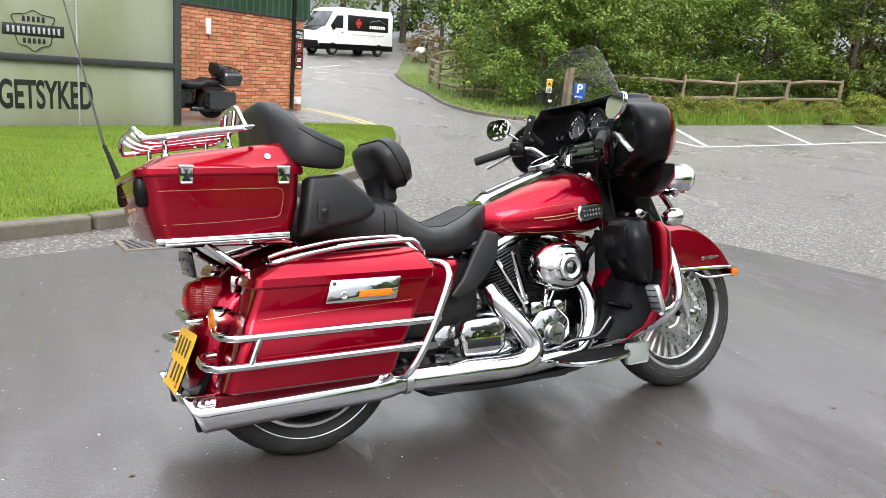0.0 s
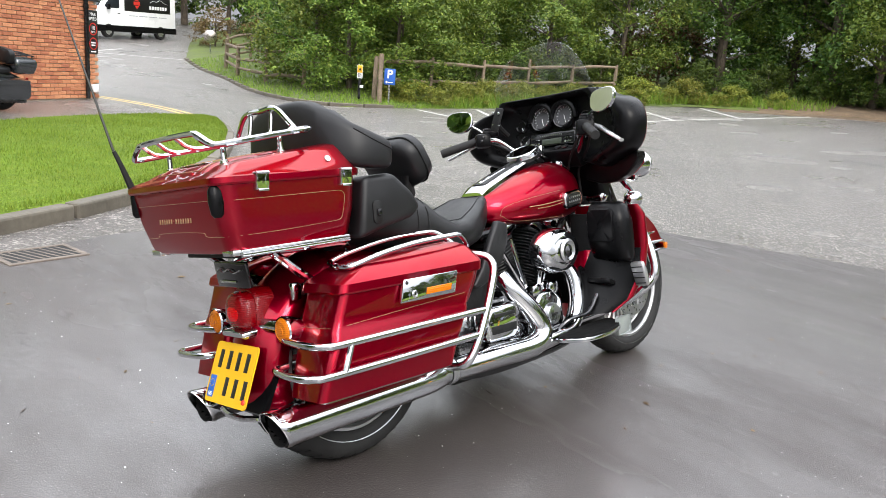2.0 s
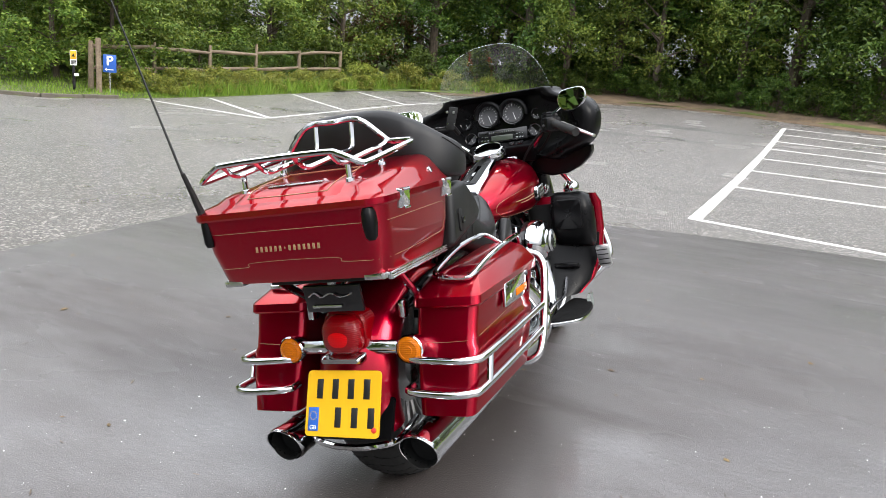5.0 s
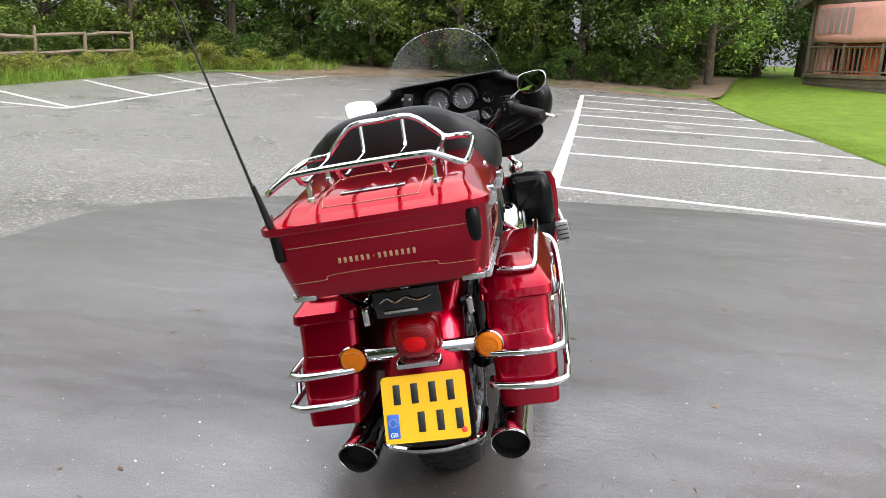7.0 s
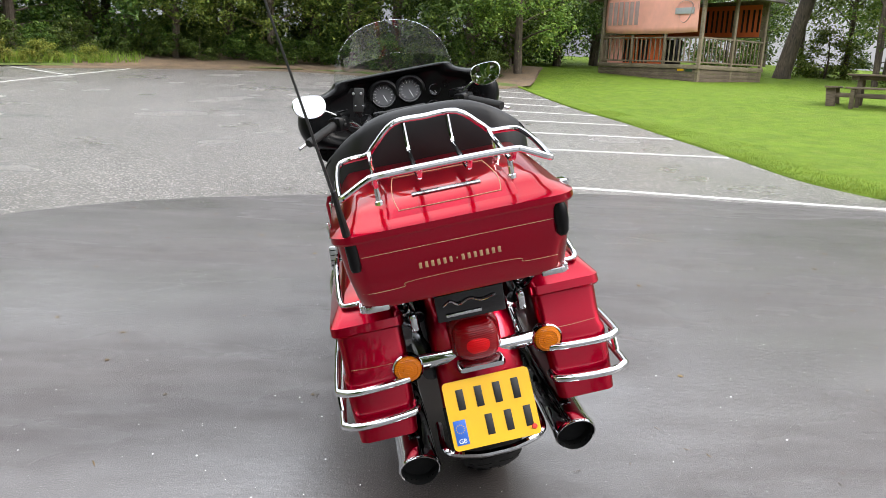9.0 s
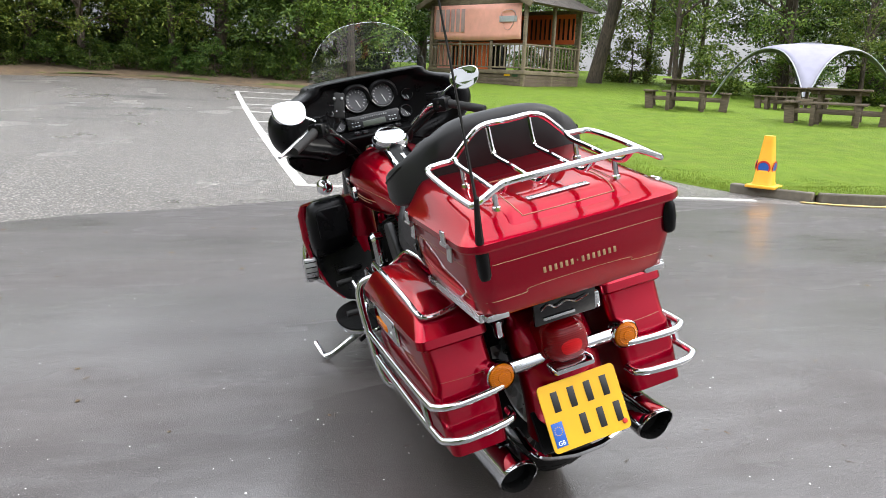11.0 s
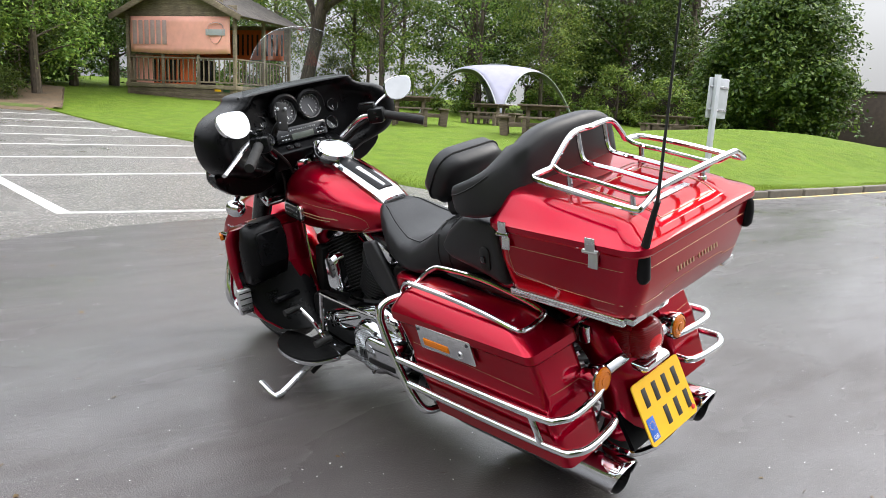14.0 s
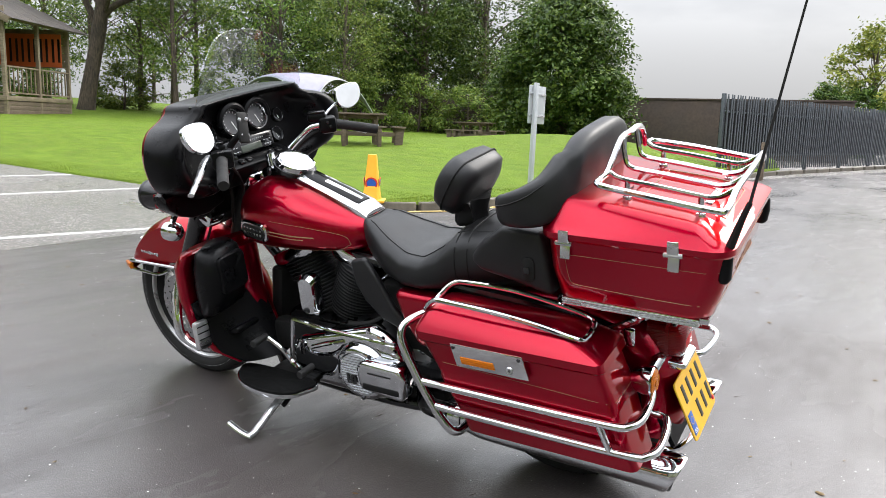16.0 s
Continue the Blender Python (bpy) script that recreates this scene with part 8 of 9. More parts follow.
part("alarm_box", rbox(0.09, 0.07, 0.3, 0.01, Matrix.Translation((BRICK_LEN - 2.95, -0.035, 1.62))), WHITE, wall, "white wall box")

sign = thing("speed_sign", "black wall sign with two red rings and white writing", "sign", BRICK_M @ Matrix.Translation((BRICK_LEN - 0.17, -0.02, 1.35)))
part("board", rbox(0.3, 0.012, 0.86, 0.004), INK, sign)
for z in (0.06, -0.23):
    part("ring", lathe([(0.105, 0), (0.125, 0), (0.125, 0.004), (0.105, 0.004), (0.105, 0)], 28, Matrix.Translation((0, -0.007, z)) @ FACE), CONE_RED, sign)
text_mesh("MAX", 0.09, WHITE, Matrix.Translation((0, -0.008, 0.35)) @ FACE, sign)
text_mesh("SPEED", 0.09, WHITE, Matrix.Translation((0, -0.008, 0.26)) @ FACE, sign)
text_mesh("10", 0.12, WHITE, Matrix.Translation((0, -0.008, 0.08)) @ FACE, sign)
text_mesh("MPH", 0.06, WHITE, Matrix.Translation((0, -0.008, 0.0)) @ FACE, sign)
for z, w in ((-0.21, 0.14), (-0.26, 0.12), (-0.39, 0.16)):
    part("writing_bar", rbox(w, 0.003, 0.028, 0.0008, Matrix.Translation((0, -0.008, z))), WHITE, sign)

# frosted screen in a dark frame
SCR_L = 6.4
SCR_M = wall_frame(1.29 - SCR_L * 0.933, 11.37 - SCR_L * 0.36, 1.29, 11.37, -0.08)
screen = thing("glazed_screen", "frosted polycarbonate screen wall in a dark metal frame with printed lettering", "screen wall", SCR_M, kind="structure")
for z in (0.1, 1.02, 1.98, 3.0):
    part("frame_rail", rbox(SCR_L, 0.09, 0.075, 0.006, Matrix.Translation((SCR_L / 2, 0, z))), DARK_FRAME, screen)
for x in (0.04, SCR_L / 2 - 1.0, SCR_L - 0.05):
    part("frame_post", rbox(0.09, 0.1, 3.3, 0.006, Matrix.Translation((x, 0.002, 1.65))), DARK_FRAME, screen)
for z0, z1 in ((0.14, 0.98), (1.06, 1.94), (2.02, 2.96)):
    part("pane", rbox(SCR_L - 0.1, 0.02, z1 - z0, 0.002, Matrix.Translation((SCR_L / 2, 0.02, (z0 + z1) / 2))), FROSTED, screen)
part("plinth", rbox(SCR_L, 0.07, 0.1, 0.004, Matrix.Translation((SCR_L / 2, 0.015, 0.045))), SIGN_GREY, screen)
for x in (SCR_L - 2.55, SCR_L - 1.35, SCR_L - 4.0):
    part("glazing_bar", rbox(0.02, 0.012, 3.05, 0.002, Matrix.Translation((x, 0.004, 1.68))), SIGN_GREY, screen)
text_mesh("GETSYKED", 0.47, INK, Matrix.Translation((SCR_L - 1.72, 0.006, 0.565)) @ FACE, screen, 0.001, width=1.08, bold=0.012)
# emblem above it, as plain bars and outlines
EMB = Matrix.Translation((SCR_L - 1.84, 0.006, 1.34)) @ Matrix.Diagonal((0.78, 1.0, 0.68, 1.0))
part("emblem_bar", rbox(0.88, 0.003, 0.2, 0.001, EMB), INK, screen)
for k in range(11):
    part("emblem_stroke", rbox(0.035, 0.002, 0.11, 0.0005, EMB @ Matrix.Translation((-0.36 + k * 0.072, -0.003, 0))), SIGN_GREY, screen)
part("emblem_shield", tube([(-0.26, 0, 0.1), (-0.3, 0, 0.24), (-0.12, 0, 0.27), (0, 0, 0.34), (0.12, 0, 0.27), (0.3, 0, 0.24), (0.26, 0, 0.1)], 0.014, 6, 3, squash=0.15), INK, screen).matrix_local = EMB
part("emblem_point", tube([(-0.26, 0, -0.1), (-0.22, 0, -0.24), (-0.1, 0, -0.28), (0, 0, -0.36), (0.1, 0, -0.28), (0.22, 0, -0.24), (0.26, 0, -0.1)], 0.014, 6, 3, squash=0.15), INK, screen).matrix_local = EMB
for z in (0.19, -0.18):
    for k in range(5):
        part("emblem_stroke", rbox(0.04, 0.002, 0.09, 0.0005, EMB @ Matrix.Translation((-0.14 + k * 0.07, -0.001, z))), INK, screen)


# ---- the second motorcycle by the wall ----
def parked_touring_bike():
    m = Matrix.Translation((2.06, 14.3, 0.0)) @ Matrix.Rotation(radians(205), 4, "Z") @ Matrix.Rotation(radians(-9), 4, "X") @ Matrix.Scale(0.87, 4)
    root = thing("parked_motorcycle", "dark grey touring motorcycle with top box parked by brickwork", "motorcycle", m)
    wm = lambda x, z: Matrix.Translation((x, 0, z)) @ Matrix.Rotation(radians(90), 4, "X")
    for x in (0.0, 1.6):
        w = part("wheel", lathe([(0.2, -0.05), (0.27, -0.07), (0.31, -0.05), (0.32, 0), (0.31, 0.05), (0.27, 0.07), (0.2, 0.05)], 28, wm(x, 0.32), closed=True), RUBBER, root)
        part("rim", lathe([(0.02, -0.03), (0.19, -0.02), (0.205, -0.05), (0.205, 0.05), (0.19, 0.02), (0.02, 0.03)], 24, wm(x, 0.32)), DARK_CHROME, w)
    for s in (-1, 1):
        part("pannier", loft([[(px, y, pz) for px, pz in rrect(-0.02, 0.43, 0.3, 0.15, 0.07)] for y in (s * 0.18, s * 0.2, s * 0.34, s * 0.36)]), GREY_PAINT, root)
        part("pannier_lid", loft([[(px, y, pz) for px, pz in rrect(0.0, 0.585, 0.3 * k, 0.045, 0.03)] for y, k in ((s * 0.18, 1), (s * 0.36, 1), (s * 0.37, 0.96))]), GREY_PAINT, root)
        part("rear_lamp", rbox(0.03, 0.05, 0.16, 0.01, Matrix.Translation((-0.33, s * 0.22, 0.56))), RED_LENS, root)
        part("exhaust_pipe", tube([(0.6, s * 0.22, 0.25), (-0.3, s * 0.24, 0.23)], 0.05, 12, 1), DARK_CHROME, root)
    part("top_box", loft([[(px, py, z) for px, py in rrect(-0.28, 0, 0.22 * k, 0.29 * k, 0.07)] for z, k in ((0.72, 0.82), (0.74, 0.9), (0.86, 1.0), (0.88, 1.0))]), GREY_PAINT, root)
    part("top_box_lid", loft([[(px, py, z) for px, py in rrect(-0.28, 0, 0.22 * k, 0.29 * k, 0.07)] for z, k in ((0.882, 1.01), (0.93, 1.0), (0.98, 0.9), (1.0, 0.7))]), GREY_PAINT, root)
    rk = bmesh.new()
    for s in (-1, 0, 1):
        tube([(-0.46, s * 0.15, 1.0), (-0.42, s * 0.15, 1.04), (-0.15, s * 0.15, 1.04), (-0.1, s * 0.15, 1.0)], 0.012, 8, 3, bm=rk)
    tube([(-0.46, -0.2, 1.03), (-0.46, 0.2, 1.03)], 0.012, 8, 1, bm=rk)
    part("rack", rk, GLOSS_BLACK, root)
    part("tail_lamp", rbox(0.03, 0.3, 0.05, 0.01, Matrix.Translation((-0.5, 0, 0.84))), RED_LENS, root)
    part("backrest", loft([[(x, py, pz) for py, pz in rrect(0, 1.0, 0.22 * k, 0.13 * k, 0.1)] for x, k in ((-0.1, 0.85), (-0.06, 1.0), (0.02, 0.95), (0.05, 0.7))]), LEATHER, root)
    part("seat", loft([[(x, py, pz) for py, pz in rrect(0, z, w, 0.07, 0.06)] for x, z, w in ((-0.05, 0.74, 0.15), (0.25, 0.75, 0.17), (0.35, 0.69, 0.18), (0.6, 0.68, 0.16), (0.75, 0.72, 0.07))]), LEATHER, root)
    part("tank", loft([[(x, py, pz) for py, pz in rrect(0, z, w, h, 0.08)] for x, z, w, h in ((0.65, 0.72, 0.09, 0.05), (0.8, 0.75, 0.14, 0.09), (1.0, 0.78, 0.17, 0.12), (1.12, 0.78, 0.12, 0.1))]), GREY_PAINT, root)
    part("fender", loft([[(x, py, pz) for py, pz in rrect(0, z, 0.12, 0.1, 0.05)] for x, z in ((-0.36, 0.42), (-0.3, 0.52), (-0.1, 0.6), (0.2, 0.62))]), GREY_PAINT, root)
    part("engine", rbox(0.6, 0.3, 0.4, 0.06, Matrix.Translation((0.78, 0, 0.42))), DARK_CHROME, root)
    part("fairing", loft([[(x, py, pz) for py, pz in rrect(0, 0.98, 0.42 * k, 0.2 * k, 0.15)] for x, k in ((1.15, 0.9), (1.25, 1.0), (1.38, 0.85), (1.45, 0.5))]), GREY_PAINT, root)


parked_touring_bike()


# ---- van up the drive ----
def make_van():
    cx, cy = 13.55, 44.6
    m = Matrix.Translation((cx, cy, ground_z(cx, cy) - 0.02)) @ Matrix.Rotation(math.atan2(-1.92, -3.91), 4, "Z") @ Matrix.Rotation(radians(2.0), 4, "Y")
    root = thing("van", "white high-roof delivery van with a dark printed panel", "van", m)
    side = [(-2.95, 0.45), (-2.95, 2.35), (-2.8, 2.62), (1.2, 2.64), (1.75, 2.45), (2.35, 1.55), (2.95, 1.3), (3.02, 0.85), (3.0, 0.42)]
    body = prism(side, -0.97, 0.97, "y", 0.09, 3)
    part("body", body, WHITE, root)
    part("skirt", rbox(5.94, 1.97, 0.34, 0.05, Matrix.Translation((0, 0, 0.48))), BLACK, root, "black lower trim")
    part("bumper", rbox(0.25, 1.9, 0.45, 0.08, Matrix.Translation((2.92, 0, 0.58))), BLACK, root)
    for s in (-1, 1):
        win = prism([(1.15, 1.5), (1.15, 2.2), (1.62, 2.18), (2.1, 1.6), (2.0, 1.5)], s * 0.955, s * 0.985, "y", 0.008)
        part("side_window", win, VAN_GLASS, root, "dark side window")
        part("printed_panel", rbox(3.3, 0.012, 0.85, 0.003, Matrix.Translation((-0.85, s * 0.975, 1.83))), INK, root, "dark panel with red emblem and white bars")
        emb = bmesh.new()
        rbox(0.44, 0.008, 0.18, 0.002, Matrix.Translation((-0.05, s * 0.985, 1.83)), emb)
        prism([(-0.2, 1.95), (0.1, 1.95), (-0.05, 2.12)], s * 0.981, s * 0.989, "y", 0, bm=emb)
        prism([(-0.2, 1.71), (0.1, 1.71), (-0.05, 1.54)], s * 0.981, s * 0.989, "y", 0, bm=emb)
        part("emblem", emb, CONE_RED, root)
        ridge = bmesh.new()
        tube([(-2.3, s * 0.985, 1.9), (-2.0, s * 0.985, 1.98), (-1.7, s * 0.985, 2.1), (-1.5, s * 0.985, 2.0), (-1.2, s * 0.985, 2.02), (-1.0, s * 0.985, 1.93)], 0.025, 6, 3, bm=ridge, squash=0.3)
        part("printed_hills", ridge, WHITE, root)
        for k in range(7):
            part("writing_bar", rbox(0.15, 0.006, 0.18, 0.002, Matrix.Translation((-2.15 + k * 0.19, s * 0.984, 1.66))), WHITE, root)
        for k in range(4):
            part("writing_bar", rbox(0.6, 0.006, 0.04, 0.002, Matrix.Translation((-1.9 + k * 0.7, s * 0.984, 1.18))), SIGN_GREY, root)
        part("door_handle", rbox(0.16, 0.03, 0.04, 0.008, Matrix.Translation((1.2, s * 0.98, 1.25))), BLACK, root)
        part("wing_mirror", rbox(0.12, 0.18, 0.28, 0.03, Matrix.Translation((1.95, s * 1.08, 1.55))), BLACK, root)
        part("headlight", rbox(0.25, 0.3, 0.16, 0.05, Matrix.Translation((2.86, s * 0.78, 1.08))), CHROME, root)
        for x in (-1.75, 1.9):
            wm = Matrix.Translation((x, s * 0.86, 0.36)) @ Matrix.Rotation(radians(90), 4, "X")
            w = part("wheel", lathe([(0.2, -0.1), (0.33, -0.12), (0.36, -0.08), (0.36, 0.08), (0.33, 0.12), (0.2, 0.1)], 24, wm, closed=True), RUBBER, root)
            part("hubcap", lathe([(0.0, -0.125), (0.1, -0.12), (0.2, -0.115), (0.22, -0.09), (0.22, 0.09), (0.2, 0.115), (0.1, 0.12), (0.0, 0.125)], 24, wm), ALU, w)
    part("windscreen", prism([(1.79, 2.36), (1.83, 2.4), (2.42, 1.58), (2.37, 1.55)], -0.82, 0.82, "y", 0.01), VAN_GLASS, root)
    part("bonnet_panel", prism([(2.42, 1.545), (2.43, 1.57), (2.93, 1.345), (2.92, 1.32)], -0.7, 0.7, "y", 0.005), BLACK, root)


make_van()


# ---- rustic fence, signs and posts along the drive ----
def rustic_fence(spots, height, label, rails=2, zf=verge_z):
    x0, y0 = spots[0]
    root = thing("rustic_fence", label, "fence", Matrix.Translation((x0, y0, zf(x0, y0))))
    base = Vector((x0, y0, zf(x0, y0)))
    feet = [Vector((x, y, zf(x, y))) - base for x, y in spots]
    for p in feet:
        w = random.uniform(0.06, 0.08)
        h = height * random.uniform(0.93, 1.08)
        rings = [[p + Vector((w * q * math.cos(t) + 0.01 * noise.noise((p.x + z, t, 1)) + 0.02 * z, w * 0.8 * q * math.sin(t), z)) for t in (2 * math.pi * k / 8 for k in range(8))]
                 for z, q in ((-0.3, 1.05), (h * 0.4, 1.0), (h * 0.9, 0.92), (h, 0.7))]
        part("post", loft(rings), OAK, root)
    for p, q in zip(feet, feet[1:]):
        for k in range(rails):
            z = height * (0.42 + 0.42 * k) if rails == 2 else height * (0.25 + 0.3 * k)
            a0, b0 = p + Vector((0, 0, z)), q + Vector((0, 0, z + random.uniform(-0.06, 0.06)))
            mid = a0.lerp(b0, 0.5) + Vector((0, 0, random.uniform(-0.03, 0.05)))
            part("rail", tube([a0, mid, b0], 0.045, 7, 4, radii=[0.035, 0.05, 0.045, 0.035], squash=1.2), OAK, root)
    return root


rustic_fence([(11.9, 22.0), (11.75, 24.3), (12.0, 27.0), (12.9, 30.0), (14.2, 32.8), (16.2, 34.6)], 1.15, "weathered split-oak fence with three rails on the grass verge", 3)
rustic_fence([(12.25, 18.6), (14.6, 18.95), (17.0, 19.2), (19.3, 19.35), (21.8, 19.5), (24.4, 19.5)], 1.28, "weathered oak post and rail fence in front of the hedge", 2)
gp = thing("gate_post", "thick weathered oak gate post by the parking sign", "post", Matrix.Translation((12.02, 18.0, verge_z(12.02, 18.0))))
part("post_timber", loft([[Vector((0.075 * q * math.cos(t) + 0.01 * math.sin(3 * t + z), 0.07 * q * math.sin(t), z)) for t in (2 * math.pi * k / 12 for k in range(12))] for z, q in ((-0.3, 1.1), (0.5, 1.0), (1.25, 0.93), (1.33, 0.8))]), OAK, gp)
TOCAM = math.atan2(18.0 - 1.0, 12.0 + 0.5) - math.pi / 2


def facing(x, y, z):
    return Matrix.Translation((x, y, z)) @ Matrix.Rotation(TOCAM, 4, "Z")


ps = thing("parking_sign", "blue parking sign with white letter on a steel pole", "sign", facing(12.28, 17.92, verge_z(12.28, 17.92) - 0.02))
part("pole", rod((0, 0.03, -0.3), (0, 0.03, 0.95), 0.025), STEEL, ps)
part("board", rbox(0.31, 0.012, 0.44, 0.005, Matrix.Translation((0, 0, 0.74))), BLUE, ps)
text_mesh("P", 0.32, WHITE, Matrix.Translation((0.0, -0.008, 0.80)) @ FACE, ps, bold=0.008)
part("arrow", prism([(-0.12, 0.59), (-0.07, 0.63), (-0.07, 0.60), (0.09, 0.60), (0.09, 0.58), (-0.07, 0.58), (-0.07, 0.55)], -0.009, -0.006, "y"), WHITE, ps)
ys = thing("warning_sign", "small yellow notice on a black bollard", "sign", facing(11.5, 18.25, verge_z(11.5, 18.25) - 0.2))
part("bollard", rbox(0.07, 0.06, 1.0, 0.01, Matrix.Translation((0, 0.05, 0.45))), GLOSS_BLACK, ys)
part("board", rbox(0.15, 0.01, 0.36, 0.004, Matrix.Translation((0, 0, 1.0))), WHITE, ys)
part("yellow_field", rbox(0.14, 0.003, 0.2, 0.001, Matrix.Translation((0, -0.007, 1.07))), YELLOW, ys)
for k in range(4):
    part("writing_bar", rbox(0.11, 0.002, 0.016, 0.0005, Matrix.Translation((0, -0.007, 0.94 - k * 0.028))), INK, ys)
part("symbol", prism([(-0.04, 1.03), (0.04, 1.03), (0, 1.11)], -0.011, -0.009, "y"), INK, ys)
part("label_plate", rbox(0.1, 0.004, 0.07, 0.001, Matrix.Translation((0.06, -0.001, 0.6))), WHITE, ys)
cm = thing("traffic_mirror", "round convex road mirror on a post by the bend", "mirror", Matrix.Translation((15.4, 37.4, verge_z(15.4, 37.4))) @ Matrix.Rotation(radians(-25), 4, "Z"))
part("pole", rod((0, 0.05, -0.3), (0, 0.05, 1.0), 0.03), STEEL, cm)
part("mirror_disc", lathe([(0.0, 0.1), (0.15, 0.08), (0.28, 0.03), (0.32, 0.0), (0.3, -0.04), (0.0, -0.05)], 28, Matrix.Translation((0, -0.02, 0.8)) @ FACE), ROAD_MIRROR, cm)


# ---- picnic lawn ----
def make_cabin():
    fl, fr = Vector((32.5, -5.7)), Vector((28.2, -8.45))
    d = (fl - fr)
    m = Matrix.Translation((fr.x, fr.y, lawn_z(fr.x, fr.y) - 0.02)) @ Matrix.Rotation(math.atan2(d.y, d.x), 4, "Z") @ Matrix.Diagonal((1, 1, 1.17, 1))
    root = thing("garden_cabin", "weathered timber cabin with shingle roof, railings and orange banners", "cabin", m)
    w, dp, deck, eave = d.length, 4.1, 0.5, 2.95
    # local: x from the near right post to the left post, y towards the camera is negative... depth runs to -y
    back = -dp
    part("deck", rbox(w + 0.2, dp + 0.2, 0.14, 0.01, Matrix.Translation((w / 2, back / 2, deck))), CABIN_WOOD, root)
    for k in range(3):
        part("base_board", rbox(w, 0.04, 0.13, 0.006, Matrix.Translation((w / 2, 0.04, 0.08 + 0.135 * k))), TABLE_WOOD, root)
        part("base_board", rbox(0.04, dp, 0.13, 0.006, Matrix.Translation((-0.04, back / 2, 0.08 + 0.135 * k))), TABLE_WOOD, root)
    for x, y in ((0, 0), (w, 0), (0, back * 0.5), (0, back), (w, back)):
        part("corner_post", rbox(0.13, 0.13, eave + 0.4, 0.012, Matrix.Translation((x, y, (eave - 0.4) / 2))), CABIN_WOOD, root)
    for k in range(9):
        if k > 3:
            part("wall_board", rbox(w, 0.05, 0.24, 0.008, Matrix.Translation((w / 2, back, deck + 0.2 + 0.26 * k))), CABIN_WOOD, root)
        part("wall_board", rbox(0.05, dp, 0.24, 0.008, Matrix.Translation((w, back / 2, deck + 0.2 + 0.26 * k))), CABIN_WOOD, root)
    # railings: front and open side
    for a0, b0 in (((0, 0), (w, 0)), ((0, 0), (0, back * 0.5)), ((0, back * 0.5), (0, back))):
        a1, b1 = Vector((*a0, deck)), Vector((*b0, deck))
        ln = (b1 - a1).length
        turn = Matrix.Rotation(math.atan2(b1.y - a1.y, b1.x - a1.x), 4, "Z")
        c = a1.lerp(b1, 0.5)
        part("top_rail", rbox(ln, 0.09, 0.05, 0.008, Matrix.Translation(c + Vector((0, 0, 0.95))) @ turn), CABIN_WOOD, root)
        part("bottom_rail", rbox(ln, 0.06, 0.05, 0.008, Matrix.Translation(c + Vector((0, 0, 0.16))) @ turn), CABIN_WOOD, root)
        n = max(3, int(ln / 0.24))
        for k in range(1, n):
            q = a1.lerp(b1, k / n)
            part("baluster", rbox(0.045, 0.045, 0.8, 0.005, Matrix.Translation(q + Vector((0, 0, 0.55)))), CABIN_WOOD, root)
        for k in (1 / 3, 2 / 3):
            q = a1.lerp(b1, k)
            if ln > 3:
                part("rail_post", rbox(0.1, 0.1, 1.15, 0.01, Matrix.Translation(q + Vector((0, 0, 0.52)))), CABIN_WOOD, root)
    # gable boards and roof
    ridge = eave + 1.0
    for k in range(4):
        z0 = eave + 0.25 * k
        half = (w / 2 + 0.1) * (1 - (z0 - eave) / 1.05)
        part("gable_board", rbox(max(0.4, 2 * half), 0.05, 0.245, 0.008, Matrix.Translation((w / 2, 0.0, z0 + 0.12))), CABIN_WOOD, root)
    part("eave_beam", rbox(w + 0.3, 0.12, 0.14, 0.012, Matrix.Translation((w / 2, 0, eave - 0.05))), CABIN_WOOD, root)
    part("eave_beam", rbox(0.12, dp, 0.14, 0.012, Matrix.Translation((0, back / 2, eave - 0.05))), CABIN_WOOD, root)
    for s in (-1, 1):
        ang = math.atan2(1.0, w / 2)
        run = math.hypot(w / 2 + 0.55, (w / 2 + 0.55) * math.tan(ang))
        side = Matrix.Translation((w / 2, back / 2, ridge + 0.06)) @ Matrix.Rotation(s * ang, 4, "Y") @ Matrix.Scale(s, 4, (1, 0, 0))
        part("roof_deck", rbox(run, dp + 0.9, 0.05, 0.004, side @ Matrix.Translation((run / 2, 0, 0))), TABLE_WOOD, root)
        rows, cols = 9, 22
        me = bpy.data.meshes.new("shingle")
        b = rbox(run / rows * 1.25, (dp + 0.9) / cols * 0.96, 0.02, 0.004)
        b.to_mesh(me)
        b.free()
        me.materials.append(SHINGLE)
        for i in range(rows):
            for j in range(cols - i % 2):
                ob = new("shingle", me)
                ob.parent = root
                y = ((j + 0.5 * (i % 2)) / cols - 0.5) * (dp + 0.9)
                mm = Matrix.Translation((w / 2, back / 2, ridge + 0.06)) @ Matrix.Rotation(s * ang, 4, "Y") @ Matrix.Translation((s * (run * (i + 0.5) / rows), y, 0.035)) @ Matrix.Rotation(s * 0.05, 4, "Y") @ Matrix.Rotation(random.uniform(-0.03, 0.03), 4, "X")
                ob.matrix_local = mm
        part("barge_board", rbox(run, 0.04, 0.2, 0.006, Matrix.Translation((w / 2, 0.46, ridge + 0.0)) @ Matrix.Rotation(s * ang, 4, "Y") @ Matrix.Translation((s * run / 2, 0, 0))), CABIN_WOOD, root)
    # banners
    bw = w - 0.35
    bv, bf = [], []
    for i in range(25):
        for j in range(7):
            x, z = 0.15 + bw * i / 24, 1.62 + 1.2 * j / 6
            bv.append((x, 0.09 + 0.025 * math.sin(x * 4 + z * 3), z - 0.05 * math.sin(math.pi * i / 24) * (1 - j / 6)))
